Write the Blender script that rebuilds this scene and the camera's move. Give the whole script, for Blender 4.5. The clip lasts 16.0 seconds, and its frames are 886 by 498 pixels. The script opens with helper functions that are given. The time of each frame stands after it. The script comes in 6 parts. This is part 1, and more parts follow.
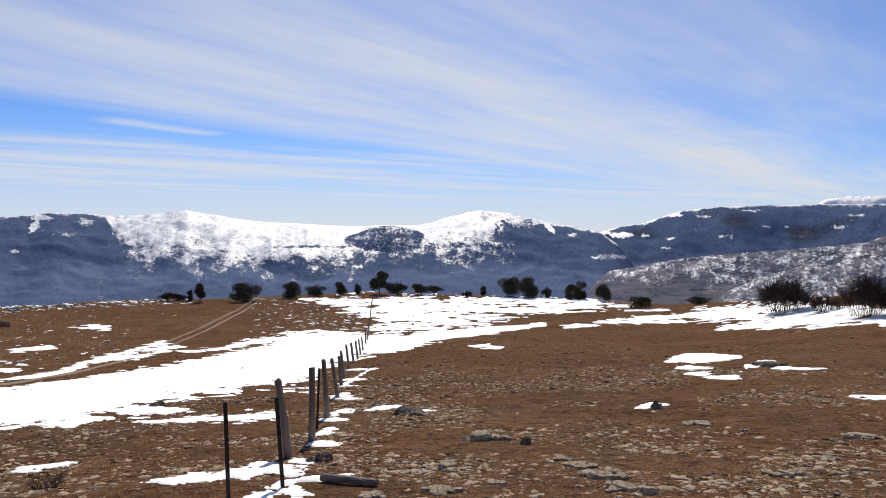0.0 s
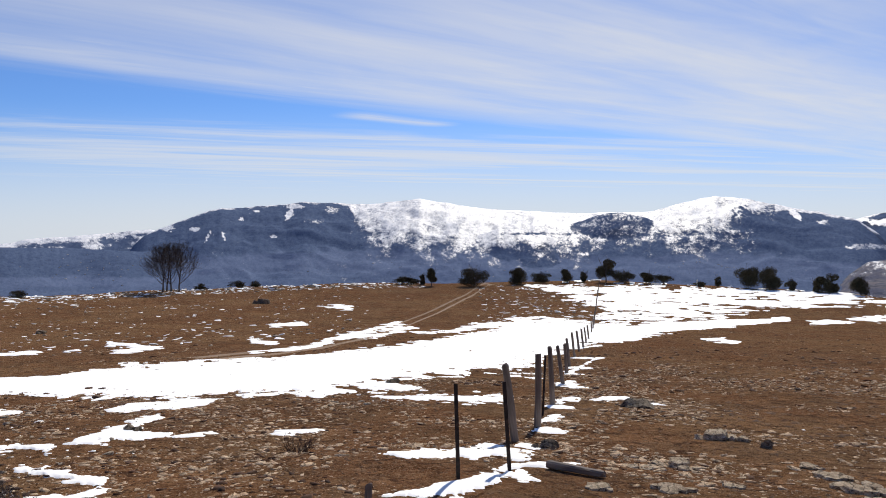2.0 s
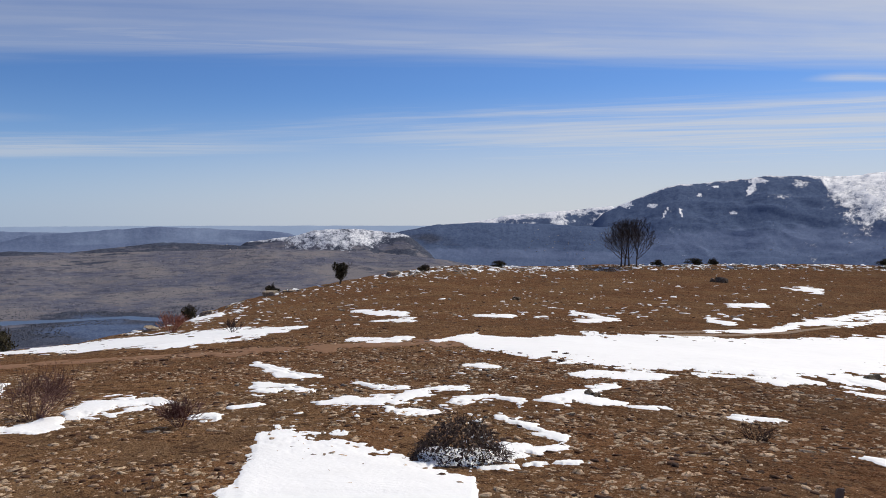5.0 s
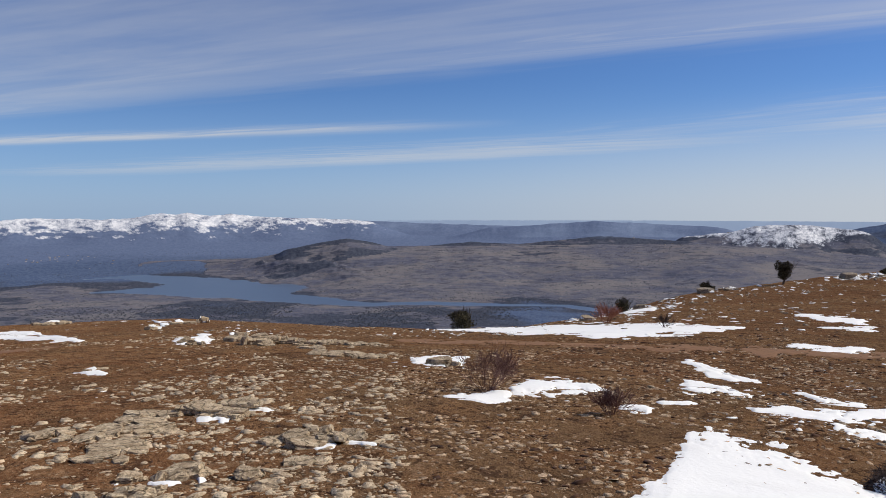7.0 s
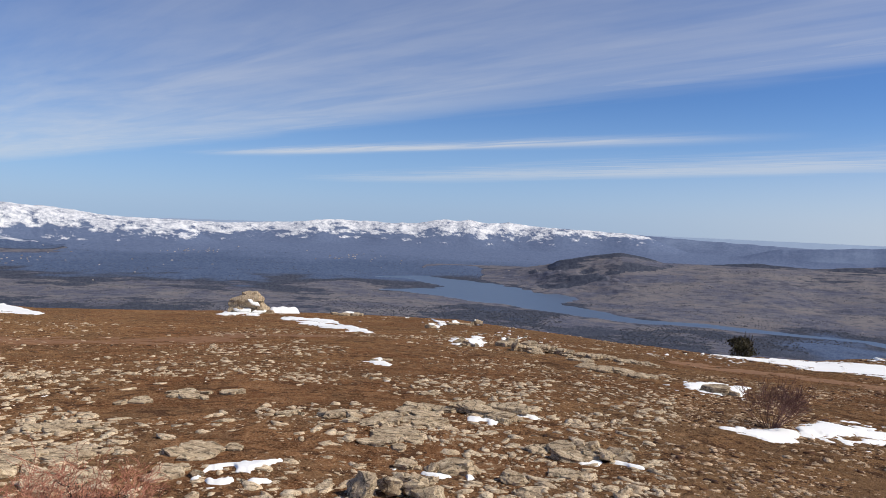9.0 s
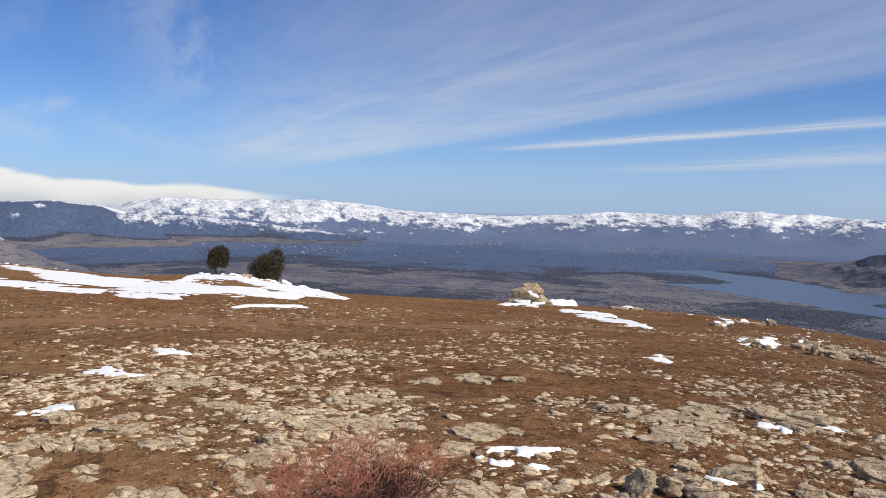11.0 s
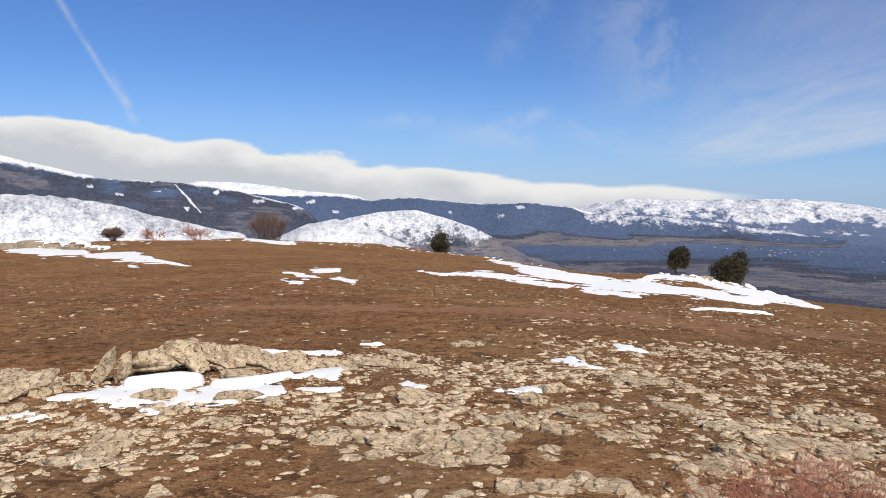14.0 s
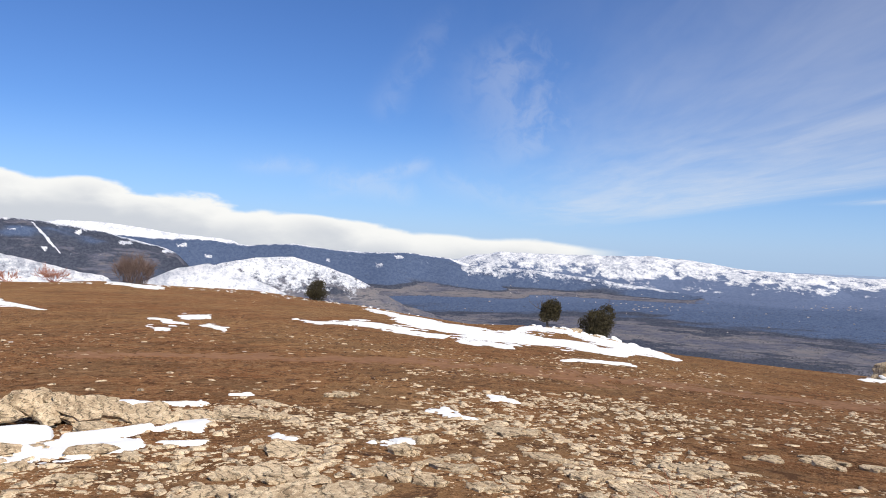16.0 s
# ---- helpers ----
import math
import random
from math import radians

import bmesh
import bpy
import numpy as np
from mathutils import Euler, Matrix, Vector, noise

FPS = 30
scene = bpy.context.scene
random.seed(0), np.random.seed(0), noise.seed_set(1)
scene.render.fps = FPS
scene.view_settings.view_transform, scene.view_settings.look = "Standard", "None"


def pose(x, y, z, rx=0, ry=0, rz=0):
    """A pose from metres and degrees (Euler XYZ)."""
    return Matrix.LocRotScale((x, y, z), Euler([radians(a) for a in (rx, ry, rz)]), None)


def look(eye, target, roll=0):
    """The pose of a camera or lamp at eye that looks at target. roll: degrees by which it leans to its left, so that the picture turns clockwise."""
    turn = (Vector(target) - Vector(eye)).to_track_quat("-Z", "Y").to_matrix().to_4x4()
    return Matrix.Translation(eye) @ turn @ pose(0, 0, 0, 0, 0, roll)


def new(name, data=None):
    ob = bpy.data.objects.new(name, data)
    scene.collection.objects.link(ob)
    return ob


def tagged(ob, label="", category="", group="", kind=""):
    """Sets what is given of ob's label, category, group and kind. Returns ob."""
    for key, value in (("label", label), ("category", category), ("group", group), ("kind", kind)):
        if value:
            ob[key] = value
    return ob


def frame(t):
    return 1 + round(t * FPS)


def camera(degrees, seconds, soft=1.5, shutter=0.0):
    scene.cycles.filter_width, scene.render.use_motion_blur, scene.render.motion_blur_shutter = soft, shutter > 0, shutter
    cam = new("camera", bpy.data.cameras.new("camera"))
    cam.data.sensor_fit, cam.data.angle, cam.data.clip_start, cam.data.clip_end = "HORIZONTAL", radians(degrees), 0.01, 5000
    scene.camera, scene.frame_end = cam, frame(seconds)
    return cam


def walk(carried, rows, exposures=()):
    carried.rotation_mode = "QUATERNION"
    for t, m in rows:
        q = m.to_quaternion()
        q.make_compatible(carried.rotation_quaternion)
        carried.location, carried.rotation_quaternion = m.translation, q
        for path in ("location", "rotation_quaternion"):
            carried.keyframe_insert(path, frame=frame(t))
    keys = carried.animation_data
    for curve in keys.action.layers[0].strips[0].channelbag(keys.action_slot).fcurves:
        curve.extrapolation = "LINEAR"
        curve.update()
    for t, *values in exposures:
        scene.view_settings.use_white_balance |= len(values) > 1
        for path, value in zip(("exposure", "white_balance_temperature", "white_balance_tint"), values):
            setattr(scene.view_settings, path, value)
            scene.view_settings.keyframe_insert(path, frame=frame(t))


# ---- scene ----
# The camera stands on a small rise of the hilltop and turns, swaying by a few centimetres:
# time, yaw, pitch and roll in degrees, sway east and north in metres.
EYE = 1.7
cam = camera(59.74, 16.0, soft=0.9)
TURNS = [
    (0.0, -0.07, -0.01, -0.07, 0.056, -0.039),
    (0.5, 5.00, -0.07, -0.10, 0.052, -0.031),
    (1.0, 8.94, -0.18, 0.05, 0.047, -0.023),
    (1.5, 12.68, -0.75, -0.36, 0.042, -0.003),
    (2.0, 16.58, -1.03, -0.38, 0.022, 0.013),
    (2.5, 21.40, -0.99, -0.13, 0.011, 0.032),
    (3.0, 27.84, -1.62, -0.78, -0.008, 0.032),
    (3.5, 35.47, -2.31, -0.14, -0.020, 0.022),
    (3.7, 39.34, -2.49, 0.34, -0.029, 0.018),
    (5.8, 59.21, -2.99, -0.60, 0.024, 0.023),
    (6.0, 63.89, -2.92, -0.39, 0.023, 0.024),
    (6.5, 74.57, -2.73, -0.22, 0.020, 0.038),
    (7.0, 81.07, -3.35, 0.11, 0.009, 0.019),
    (7.5, 82.53, -3.03, -0.79, -0.012, -0.008),
    (8.0, 84.27, -2.52, -0.91, -0.020, -0.008),
    (8.5, 92.85, -2.72, -2.18, -0.033, -0.017),
    (8.7, 96.87, -2.87, -2.10, -0.035, -0.021),
    (10.8, 117.49, -3.30, -2.40, 0.012, -0.001),
    (11.0, 121.76, -3.95, -1.24, 0.013, -0.007),
    (11.5, 127.56, -4.98, -0.22, -0.002, 0.014),
    (12.0, 124.77, -5.27, -0.92, -0.020, -0.012),
    (12.5, 131.42, -4.34, -0.99, -0.027, -0.028),
    (13.0, 143.37, -4.32, -0.10, -0.035, -0.029),
    (13.5, 152.97, -4.74, 0.25, -0.023, -0.003),
    (14.0, 155.04, -4.33, -0.18, -0.011, -0.004),
    (14.5, 156.87, -2.46, 1.06, -0.012, 0.002),
    (15.0, 151.24, -1.07, -1.43, -0.009, 0.001),
    (15.5, 150.51, -1.08, -0.98, -0.020, 0.002),
    (16.0, 146.08, -0.50, -2.03, -0.020, -0.001),
]
walk(cam, [(t, pose(x, y, EYE, 90 + p, r, a)) for t, a, p, r, x, y in TURNS],
     [(0.0, -0.03), (2.5, -0.02), (3.7, -0.17), (6.0, -0.25), (7.5, -0.26), (8.7, -0.13), (11.0, -0.04), (12.5, -0.06), (14.5, -0.04), (15.2, 0.0), (16.0, 0.12)])

# ---------------------------------------------------------------- light
SUN_AZ, SUN_EL = 2.0, 42.0   # degrees: left of north (+y), above the horizon


def heading(az):
    """Unit vector in plan; az in degrees to the left of +y."""
    a = radians(az)
    return Vector((-math.sin(a), math.cos(a), 0))


sun = new("sun", bpy.data.lights.new("sun", "SUN"))
sun.data.energy, sun.data.angle, sun.data.color = 4.6, radians(0.55), (1.0, 0.93, 0.81)
sun.matrix_world = look(heading(SUN_AZ) * 50 + Vector((0, 0, 50 * math.tan(radians(SUN_EL)))), (0, 0, 0))


class Nodes:
    """Short-hand for a node tree."""

    def __init__(self, tree):
        self.tree = tree
        tree.nodes.clear()

    def add(self, kind, ins=None, **props):
        n = self.tree.nodes.new("ShaderNode" + kind)
        for k, val in props.items():
            setattr(n, k, val)
        for k, val in (ins or {}).items():
            self.put(n.inputs[k], val)
        return n

    def put(self, socket, val):
        if isinstance(val, bpy.types.NodeSocket):
            self.tree.links.new(val, socket)
        else:
            socket.default_value = val

    def math(self, op, a, b=0.0, c=0.0, clamp=False):
        n = self.add("Math", operation=op, use_clamp=clamp)
        for i, val in enumerate((a, b, c)):
            self.put(n.inputs[i], val)
        return n.outputs[0]

    def vec(self, op, a, b=(0, 0, 0)):
        n = self.add("VectorMath", operation=op)
        self.put(n.inputs[0], a)
        self.put(n.inputs[1], b)
        return n.outputs[0]

    def xyz(self, x, y, z):
        n = self.add("CombineXYZ")
        for i, val in enumerate((x, y, z)):
            self.put(n.inputs[i], val)
        return n.outputs[0]

    def noise(self, vec, scale, detail=4.0, rough=0.55, dist=0.0):
        return self.add("TexNoise", {"Vector": vec, "Scale": scale, "Detail": detail, "Roughness": rough, "Distortion": dist}).outputs[0]

    def step(self, val, lo, hi, a=0.0, b=1.0):
        n = self.add("MapRange", interpolation_type="SMOOTHSTEP")
        for i, q in enumerate((val, lo, hi, a, b)):
            self.put(n.inputs[i], q)
        return n.outputs[0]

    def mix(self, fac, a, b):
        n = self.add("Mix", data_type="RGBA")
        for i, q in ((0, fac), (6, a), (7, b)):
            if i and isinstance(q, tuple) and len(q) == 3:
                q = (*q, 1.0)
            self.put(n.inputs[i], q)
        return n.outputs[2]

    def bump(self, height, strength=0.5, distance=0.02):
        return self.add("Bump", {"Height": height, "Strength": strength, "Distance": distance}).outputs[0]

    def surface(self, color, rough=0.9, normal=None, metal=0.0, spec=0.3):
        if isinstance(color, tuple) and len(color) == 3:
            color = (*color, 1.0)
        n = self.add("BsdfPrincipled", {"Base Color": color, "Roughness": rough, "Metallic": metal, "Specular IOR Level": spec})
        if normal is not None:
            self.put(n.inputs["Normal"], normal)
        out = self.add("OutputMaterial")
        self.put(out.inputs[0], n.outputs[0])
        return n


def material(name):
    m = bpy.data.materials.new(name)
    m.use_nodes = True
    return m, Nodes(m.node_tree)


# ---------------------------------------------------------------- sky: clear blue with cirrus and a cloud bank
world = bpy.data.worlds.new("sky")
scene.world = world
world.use_nodes = True
k = Nodes(world.node_tree)
sky = k.add("TexSky", sky_type="NISHITA", sun_disc=False, sun_elevation=radians(SUN_EL), sun_rotation=radians(-SUN_AZ),
            altitude=1400.0, air_density=1.0, dust_density=0.6, ozone_density=1.6).outputs[0]
way = k.add("TexCoord").outputs["Generated"]
sep = k.add("SeparateXYZ", {0: way}).outputs
up = k.math("MAXIMUM", sep[2], 0.012)
px, py = k.math("DIVIDE", sep[0], up), k.math("DIVIDE", sep[1], up)


def lanes(az):
    """Coordinates on the high plane of the cirrus: along a heading, and across it to the left."""
    d = heading(az)
    return (k.math("ADD", k.math("MULTIPLY", px, d.x), k.math("MULTIPLY", py, d.y)),
            k.math("ADD", k.math("MULTIPLY", px, -d.y), k.math("MULTIPLY", py, d.x)))


def fibres(along, across, fine, seed, detail=5.0, rough=0.58):
    """Noise drawn out along the lanes."""
    return k.noise(k.xyz(k.math("MULTIPLY", along, 0.16 * fine), k.math("MULTIPLY", across, 0.85 * fine), seed), 1.0, detail, rough, 0.7)


def between(val, a, b, c, d):
    """Rises from a to b, falls from c to d."""
    return k.math("MULTIPLY", k.step(val, a, b), k.step(val, c, d, 1.0, 0.0))


def times_all(first, *rest):
    for v in rest:
        first = k.math("MULTIPLY", first, v)
    return first


along, across = lanes(-38.0)
streaky, wispy = fibres(along, across, 1.0, 3.1), fibres(along, across, 3.4, 7.7)
mottled = k.noise(k.xyz(k.math("MULTIPLY", along, 0.55), k.math("MULTIPLY", across, 0.95), 11.3), 1.0, 5.0, 0.6, 0.5)
bent = k.math("ADD", across, k.math("ADD", k.math("MULTIPLY", k.math("SUBTRACT", streaky, 0.5), 1.1), k.math("MULTIPLY", k.math("SUBTRACT", wispy, 0.5), 0.7)))
sunward = k.step(along, -7.0, 4.0)
# the great veil overhead, with a clear edge on its far side
veil_band = between(bent, k.step(along, -8.0, 2.0, -0.8, -0.6), 3.2, 4.5, 5.7)
veil_text = k.step(k.math("ADD", k.math("MULTIPLY", streaky, 0.65), k.math("ADD", k.math("MULTIPLY", wispy, 0.22), k.math("MULTIPLY", mottled, 0.25))), 0.32, 0.78, 0.34, 1.0)
cirrus = times_all(veil_band, veil_text, k.math("ADD", k.step(along, -8.0, -2.5, 0.52, 0.36), k.step(along, -1.5, 3.5, 0.0, 0.54)))
# brighter fibres along its edge
rim = times_all(between(bent, 3.6, 4.7, 4.9, 5.5), k.step(wispy, 0.30, 0.70, 0.35, 1.0), k.step(sunward, 0.2, 1.0, 0.32, 0.62))
cirrus = k.math("MAXIMUM", cirrus, rim)
# a lower bank of cirrus to the north and north-west
low_along, low_across = lanes(-62.0)
low_streaky, low_wispy = fibres(low_along, low_across, 0.75, 21.0), fibres(low_along, low_across, 2.4, 5.5)
low_bent = k.math("ADD", low_across, k.math("ADD", k.math("MULTIPLY", k.math("SUBTRACT", low_streaky, 0.5), 2.2), k.math("MULTIPLY", k.math("SUBTRACT", low_wispy, 0.5), 1.2)))
low_text = k.step(k.math("ADD", k.math("MULTIPLY", low_streaky, 0.6), k.math("MULTIPLY", low_wispy, 0.4)), 0.36, 0.64, 0.30, 1.0)
cirrus = k.math("MAXIMUM", cirrus, times_all(between(low_bent, 6.9, 8.6, 13.0, 30.0), low_text, k.step(low_along, -11.0, 0.0, 0.0, 0.74)))
# single long streaks: heading of the lane, place across it, half width, from, to, strength
for turn, place, width, start, end, power in ((-28.0, 9.35, 0.50, -15.0, -1.9, 0.66), (-46.0, 12.7, 2.0, -32.0, 2.0, 0.50), (-38.0, 1.85, 0.22, 1.2, 5.0, 0.50), (-38.0, 5.75, 0.20, 2.9, 4.3, 0.62),
                                              (-46.0, 10.9, 0.28, -9.5, -5.8, 0.34), (-38.0, 4.25, 0.30, -9.5, -2.0, 0.36), (-38.0, 3.0, 0.30, 0.8, 5.5, 0.62)):
    run, off = lanes(turn)
    wave = k.math("ADD", k.math("SUBTRACT", off, place), k.math("MULTIPLY", k.math("SUBTRACT", streaky, 0.5), width * 1.8))
    gap = k.math("DIVIDE", k.math("ADD", wave, k.math("MULTIPLY", k.math("SUBTRACT", wispy, 0.5), width * 1.2)), width)
    line = k.math("POWER", 2.718, k.math("MULTIPLY", k.math("MULTIPLY", gap, gap), -1.0))
    room = 0.3 * (end - start)
    cirrus = k.math("MAXIMUM", cirrus, times_all(line, between(run, start, start + room, end - room, end), k.step(wispy, 0.25, 0.62, 0.55 * power, power)))
cirrus = k.math("MULTIPLY", cirrus, k.step(sep[2], 0.012, 0.06))
# an old vapour trail and faint wisps to the south: azimuth and height of both ends, half width, strength
for a0, e0, a1, e1, width, power in ((182.6, 14.6, 176.6, 4.6, 0.0032, 0.30), (177.9, 7.4, 176.6, 4.6, 0.0050, 0.34), (146.0, 17.0, 151.5, 9.0, 0.018, 0.09), (143.5, 15.0, 139.5, 6.0, 0.060, 0.20), (155.8, 3.0, 147.0, 5.8, 0.010, 0.22), (161.0, 5.0, 155.5, 5.1, 0.010, 0.16),
                                     (156.0, 4.4, 148.0, 3.4, 0.014, 0.20), (148.0, 5.0, 138.0, 2.2, 0.016, 0.14)):
    p0, p1 = (heading(a) * math.cos(radians(e)) + Vector((0, 0, math.sin(radians(e)))) for a, e in ((a0, e0), (a1, e1)))
    side, fore = p0.cross(p1).normalized(), (p1 - p0).normalized()
    off = k.add("VectorMath", {0: way, 1: side}, operation="DOT_PRODUCT").outputs["Value"]
    run = k.add("VectorMath", {0: way, 1: fore}, operation="DOT_PRODUCT").outputs["Value"]
    smoke = k.noise(way, 34.0, 4.0, 0.6, 0.6)
    off = k.math("DIVIDE", k.math("ADD", off, k.math("MULTIPLY", k.math("SUBTRACT", smoke, 0.5), width * 2.0)), width)
    line = k.math("POWER", 2.718, k.math("MULTIPLY", k.math("MULTIPLY", off, off), -1.0))
    lo, hi = fore.dot(p0), fore.dot(p1)
    room = 0.35 * (hi - lo)
    front = k.math("GREATER_THAN", k.add("VectorMath", {0: way, 1: p0}, operation="DOT_PRODUCT").outputs["Value"], 0.5)
    cirrus = k.math("MAXIMUM", cirrus, times_all(line, between(run, lo - 0.02, lo + room, hi - room * 0.4, hi + 0.01), front, k.step(smoke, 0.30, 0.62, 0.3 * power, power)))
# haze towards the horizon, thicker to the north
low = k.step(sep[2], -0.02, k.step(sep[1], -0.4, 1.0, 0.065, 0.17), 1.0, 0.0)
hazy = k.math("MULTIPLY", low, k.step(sep[1], -0.25, 1.05, 0.10, 0.84))
veil = k.math("MAXIMUM", cirrus, hazy)
# bank of low cloud lying on the range: its top rises with the azimuth
az = k.math("ARCTAN2", k.math("MULTIPLY", sep[0], -1.0), sep[1])
turned = k.math("ADD", az, k.math("MULTIPLY", k.math("LESS_THAN", az, -1.2), 2 * math.pi))
past = k.math("MAXIMUM", k.math("SUBTRACT", turned, radians(133.0)), 0.0)
tall = k.math("MULTIPLY", past, k.math("ADD", 0.066, k.math("MULTIPLY", past, 0.042)))
puffs = k.noise(k.xyz(k.math("MULTIPLY", turned, 12.0), k.math("MULTIPLY", sep[2], 26.0), 1.3), 1.0, 5.0, 0.52, 0.0)
cells = k.add("TexVoronoi", {"Vector": k.xyz(k.math("ADD", k.math("MULTIPLY", turned, 11.0), k.math("MULTIPLY", puffs, 0.7)), k.math("ADD", k.math("MULTIPLY", sep[2], 24.0), k.math("MULTIPLY", puffs, 0.5)), 0.7), "Scale": 1.0}).outputs["Distance"]
puffs = k.math("ADD", k.math("MULTIPLY", puffs, 0.62), k.math("MULTIPLY", k.math("SUBTRACT", 0.98, cells), 0.38))
swell = k.math("MULTIPLY", k.math("ADD", past, 0.25), 0.066)
edge = k.math("ADD", k.math("SUBTRACT", tall, sep[2]), k.math("MULTIPLY", k.math("SUBTRACT", puffs, 0.52), swell))
bank = k.math("MULTIPLY", k.math("MULTIPLY", k.step(edge, 0.0, 0.007), k.step(k.math("SUBTRACT", sep[2], tall), 0.008, 0.018, 1.0, 0.0)), k.step(turned, radians(132.0), radians(137.0)))
lit = k.mix(k.step(k.math("ADD", edge, k.math("MULTIPLY", k.math("SUBTRACT", puffs, 0.5), 0.03)), 0.004, 0.045), (0.88, 0.88, 0.86), (0.58, 0.61, 0.66))
tone = k.vec("MULTIPLY", sky, (0.0460, 0.0685, 0.1075))
pale = k.mix(k.step(sep[2], 0.0, 0.16, 0.48, 0.0), tone, (0.38, 0.57, 0.93))
color = k.mix(veil, pale, (0.762, 0.762, 0.762))
color = k.mix(bank, color, lit)
back = k.add("Background", {"Color": color, "Strength": 1.0})
k.put(k.add("OutputWorld").inputs[0], back.outputs[0])

# ---------------------------------------------------------------- lie of the land
def lattice(ix, iy, seed):
    h = (ix.astype(np.int64) * 374761393 + iy.astype(np.int64) * 668265263 + seed * 974634777) & 0x7FFFFFFF
    h = ((h ^ (h >> 13)) * 1274126177) & 0x7FFFFFFF
    return ((h ^ (h >> 16)) & 0xFFFF) / 65535.0


def value_noise(x, y, seed=0):
    """Smooth noise, -1 to 1, wavelength 1."""
    x, y = np.asarray(x, float), np.asarray(y, float)
    ix, iy = np.floor(x), np.floor(y)
    fx, fy = x - ix, y - iy
    fx, fy = fx * fx * (3 - 2 * fx), fy * fy * (3 - 2 * fy)
    a, b = lattice(ix, iy, seed), lattice(ix + 1, iy, seed)
    c, d = lattice(ix, iy + 1, seed), lattice(ix + 1, iy + 1, seed)
    return 2 * ((a * (1 - fx) + b * fx) * (1 - fy) + (c * (1 - fx) + d * fx) * fy) - 1


def fractal(x, y, octaves=4, seed=0, gain=0.5):
    total, amp, size = 0.0, 1.0, 0.0
    for i in range(octaves):
        total, size = total + amp * value_noise(x * 2 ** i + 17.3 * i, y * 2 ** i - 9.1 * i, seed + i), size + amp
        amp *= gain
    return total / size


def smooth(x, lo, hi):
    t = np.clip((x - lo) / (hi - lo), 0, 1)
    return t * t * (3 - 2 * t)


def plan(x, y):
    """Distance and azimuth (degrees left of +y, -120 to 240) of a place in plan."""
    a = np.degrees(np.arctan2(-np.asarray(x, float), np.asarray(y, float)))
    return np.hypot(x, y), np.where(a < -120, a + 360, a)


# The brow of the hilltop: azimuth, its distance, its height angle from the eye.
BROW = np.array([
    (-120, 90, -3.0), (-34, 92, -2.7), (-29, 95, -2.95), (-17, 125, -3.95), (-12, 135, -3.7), (-3, 150, -3.4), (5, 150, -3.2),
    (12, 150, -3.4), (24, 145, -3.6), (37, 130, -4.0), (50, 115, -4.25), (55, 108, -4.9), (63, 90, -6.4), (70, 68, -8.2),
    (75, 52, -9.1), (81, 45, -9.4), (88, 43, -9.25), (94, 45, -8.7), (100, 48, -8.15), (116, 56, -7.85), (129, 72, -7.6),
    (133, 80, -6.9), (137, 86, -6.1), (140, 90, -5.9), (144, 95, -6.1), (152, 105, -4.95), (160, 110, -4.0), (170, 108, -3.4), (182, 100, -3.6), (240, 90, -3.0)])
# Fall of the ground at the feet: azimuth, slope.
FALL = np.array([(-120, 0.06), (-30, 0.10), (10, 0.115), (60, 0.115), (90, 0.11), (120, 0.09), (150, 0.06), (180, 0.05), (240, 0.05)])
VALE = -162.0  # the valley's floor


def brow(az):
    return np.interp(az, BROW[:, 0], BROW[:, 1]), np.interp(az, BROW[:, 0], BROW[:, 2])


# Ranges of hills: distance, depth of the near slope, depth of the far slope, roughness,
# skyline (azimuth, height angle), snowline (azimuth, share of the height above which snow lies), woods (above 1:
# painted haze).
RANGES = []


def hills(dist, near, far, rough, line, snowline, woods, most=0.95):
    """most: how closed the snow is at its thickest."""
    RANGES.append((dist, near, far, rough, line, snowline, woods, most))


hills(3300, 1300, 500, 0.55, ((-16, -1.5), (-11.4, 1.3), (-7, 2.2), (-4.9, 2.63), (-2.8, 2.89), (-1, 2.5), (1.8, 1.75), (7.7, 1.71), (13.7, 2.0), (18.4, 2.7), (22, 2.25), (26.6, 2.36), (29.1, 2.07), (33.1, 1.75), (35.9, 0.7), (38.6, -0.5), (41, -2.5)),
      ((-7.5, 0.95), (-5.5, 0.70), (-3.5, 0.50), (-1, 0.44), (1.5, 0.58), (4, 0.58), (6, 0.44), (12, 0.38), (22.0, 0.42), (22.9, 0.75), (23.6, 0.97), (41, 0.97)), 1.0, 0.74)
hills(2950, 620, 300, 0.5, ((-3.5, -1.5), (-1.5, -0.4), (0.1, 0.55), (1.8, 1.35), (3.4, 1.72), (4.6, 1.70), (6.0, 1.30), (7.6, 0.72), (9.5, -0.2), (12, -1.4)),
      ((-3.5, 0.72), (12, 0.72)), 0.9, 0.41)
hills(2750, 560, 260, 0.6, ((4, -1.6), (6.5, -0.75), (7.6, -0.35), (9.5, 0.15), (11, 0.48), (12.5, 0.50), (14, 0.05), (15.6, -0.55), (18, -1.1), (21, -2.2)),
      ((4, 0.66), (21, 0.66)), 0.95, 0.72)
hills(3800, 900, 400, 0.5, ((-40, 3.0), (-29.9, 2.95), (-27, 3.05), (-24.3, 3.02), (-20.3, 3.03), (-17.3, 2.76), (-14.6, 1.87), (-12.5, 1.55), (-9, 0.4), (-6, -1.5)),
      ((-40, 0.97), (-6, 0.97)), 0.9)
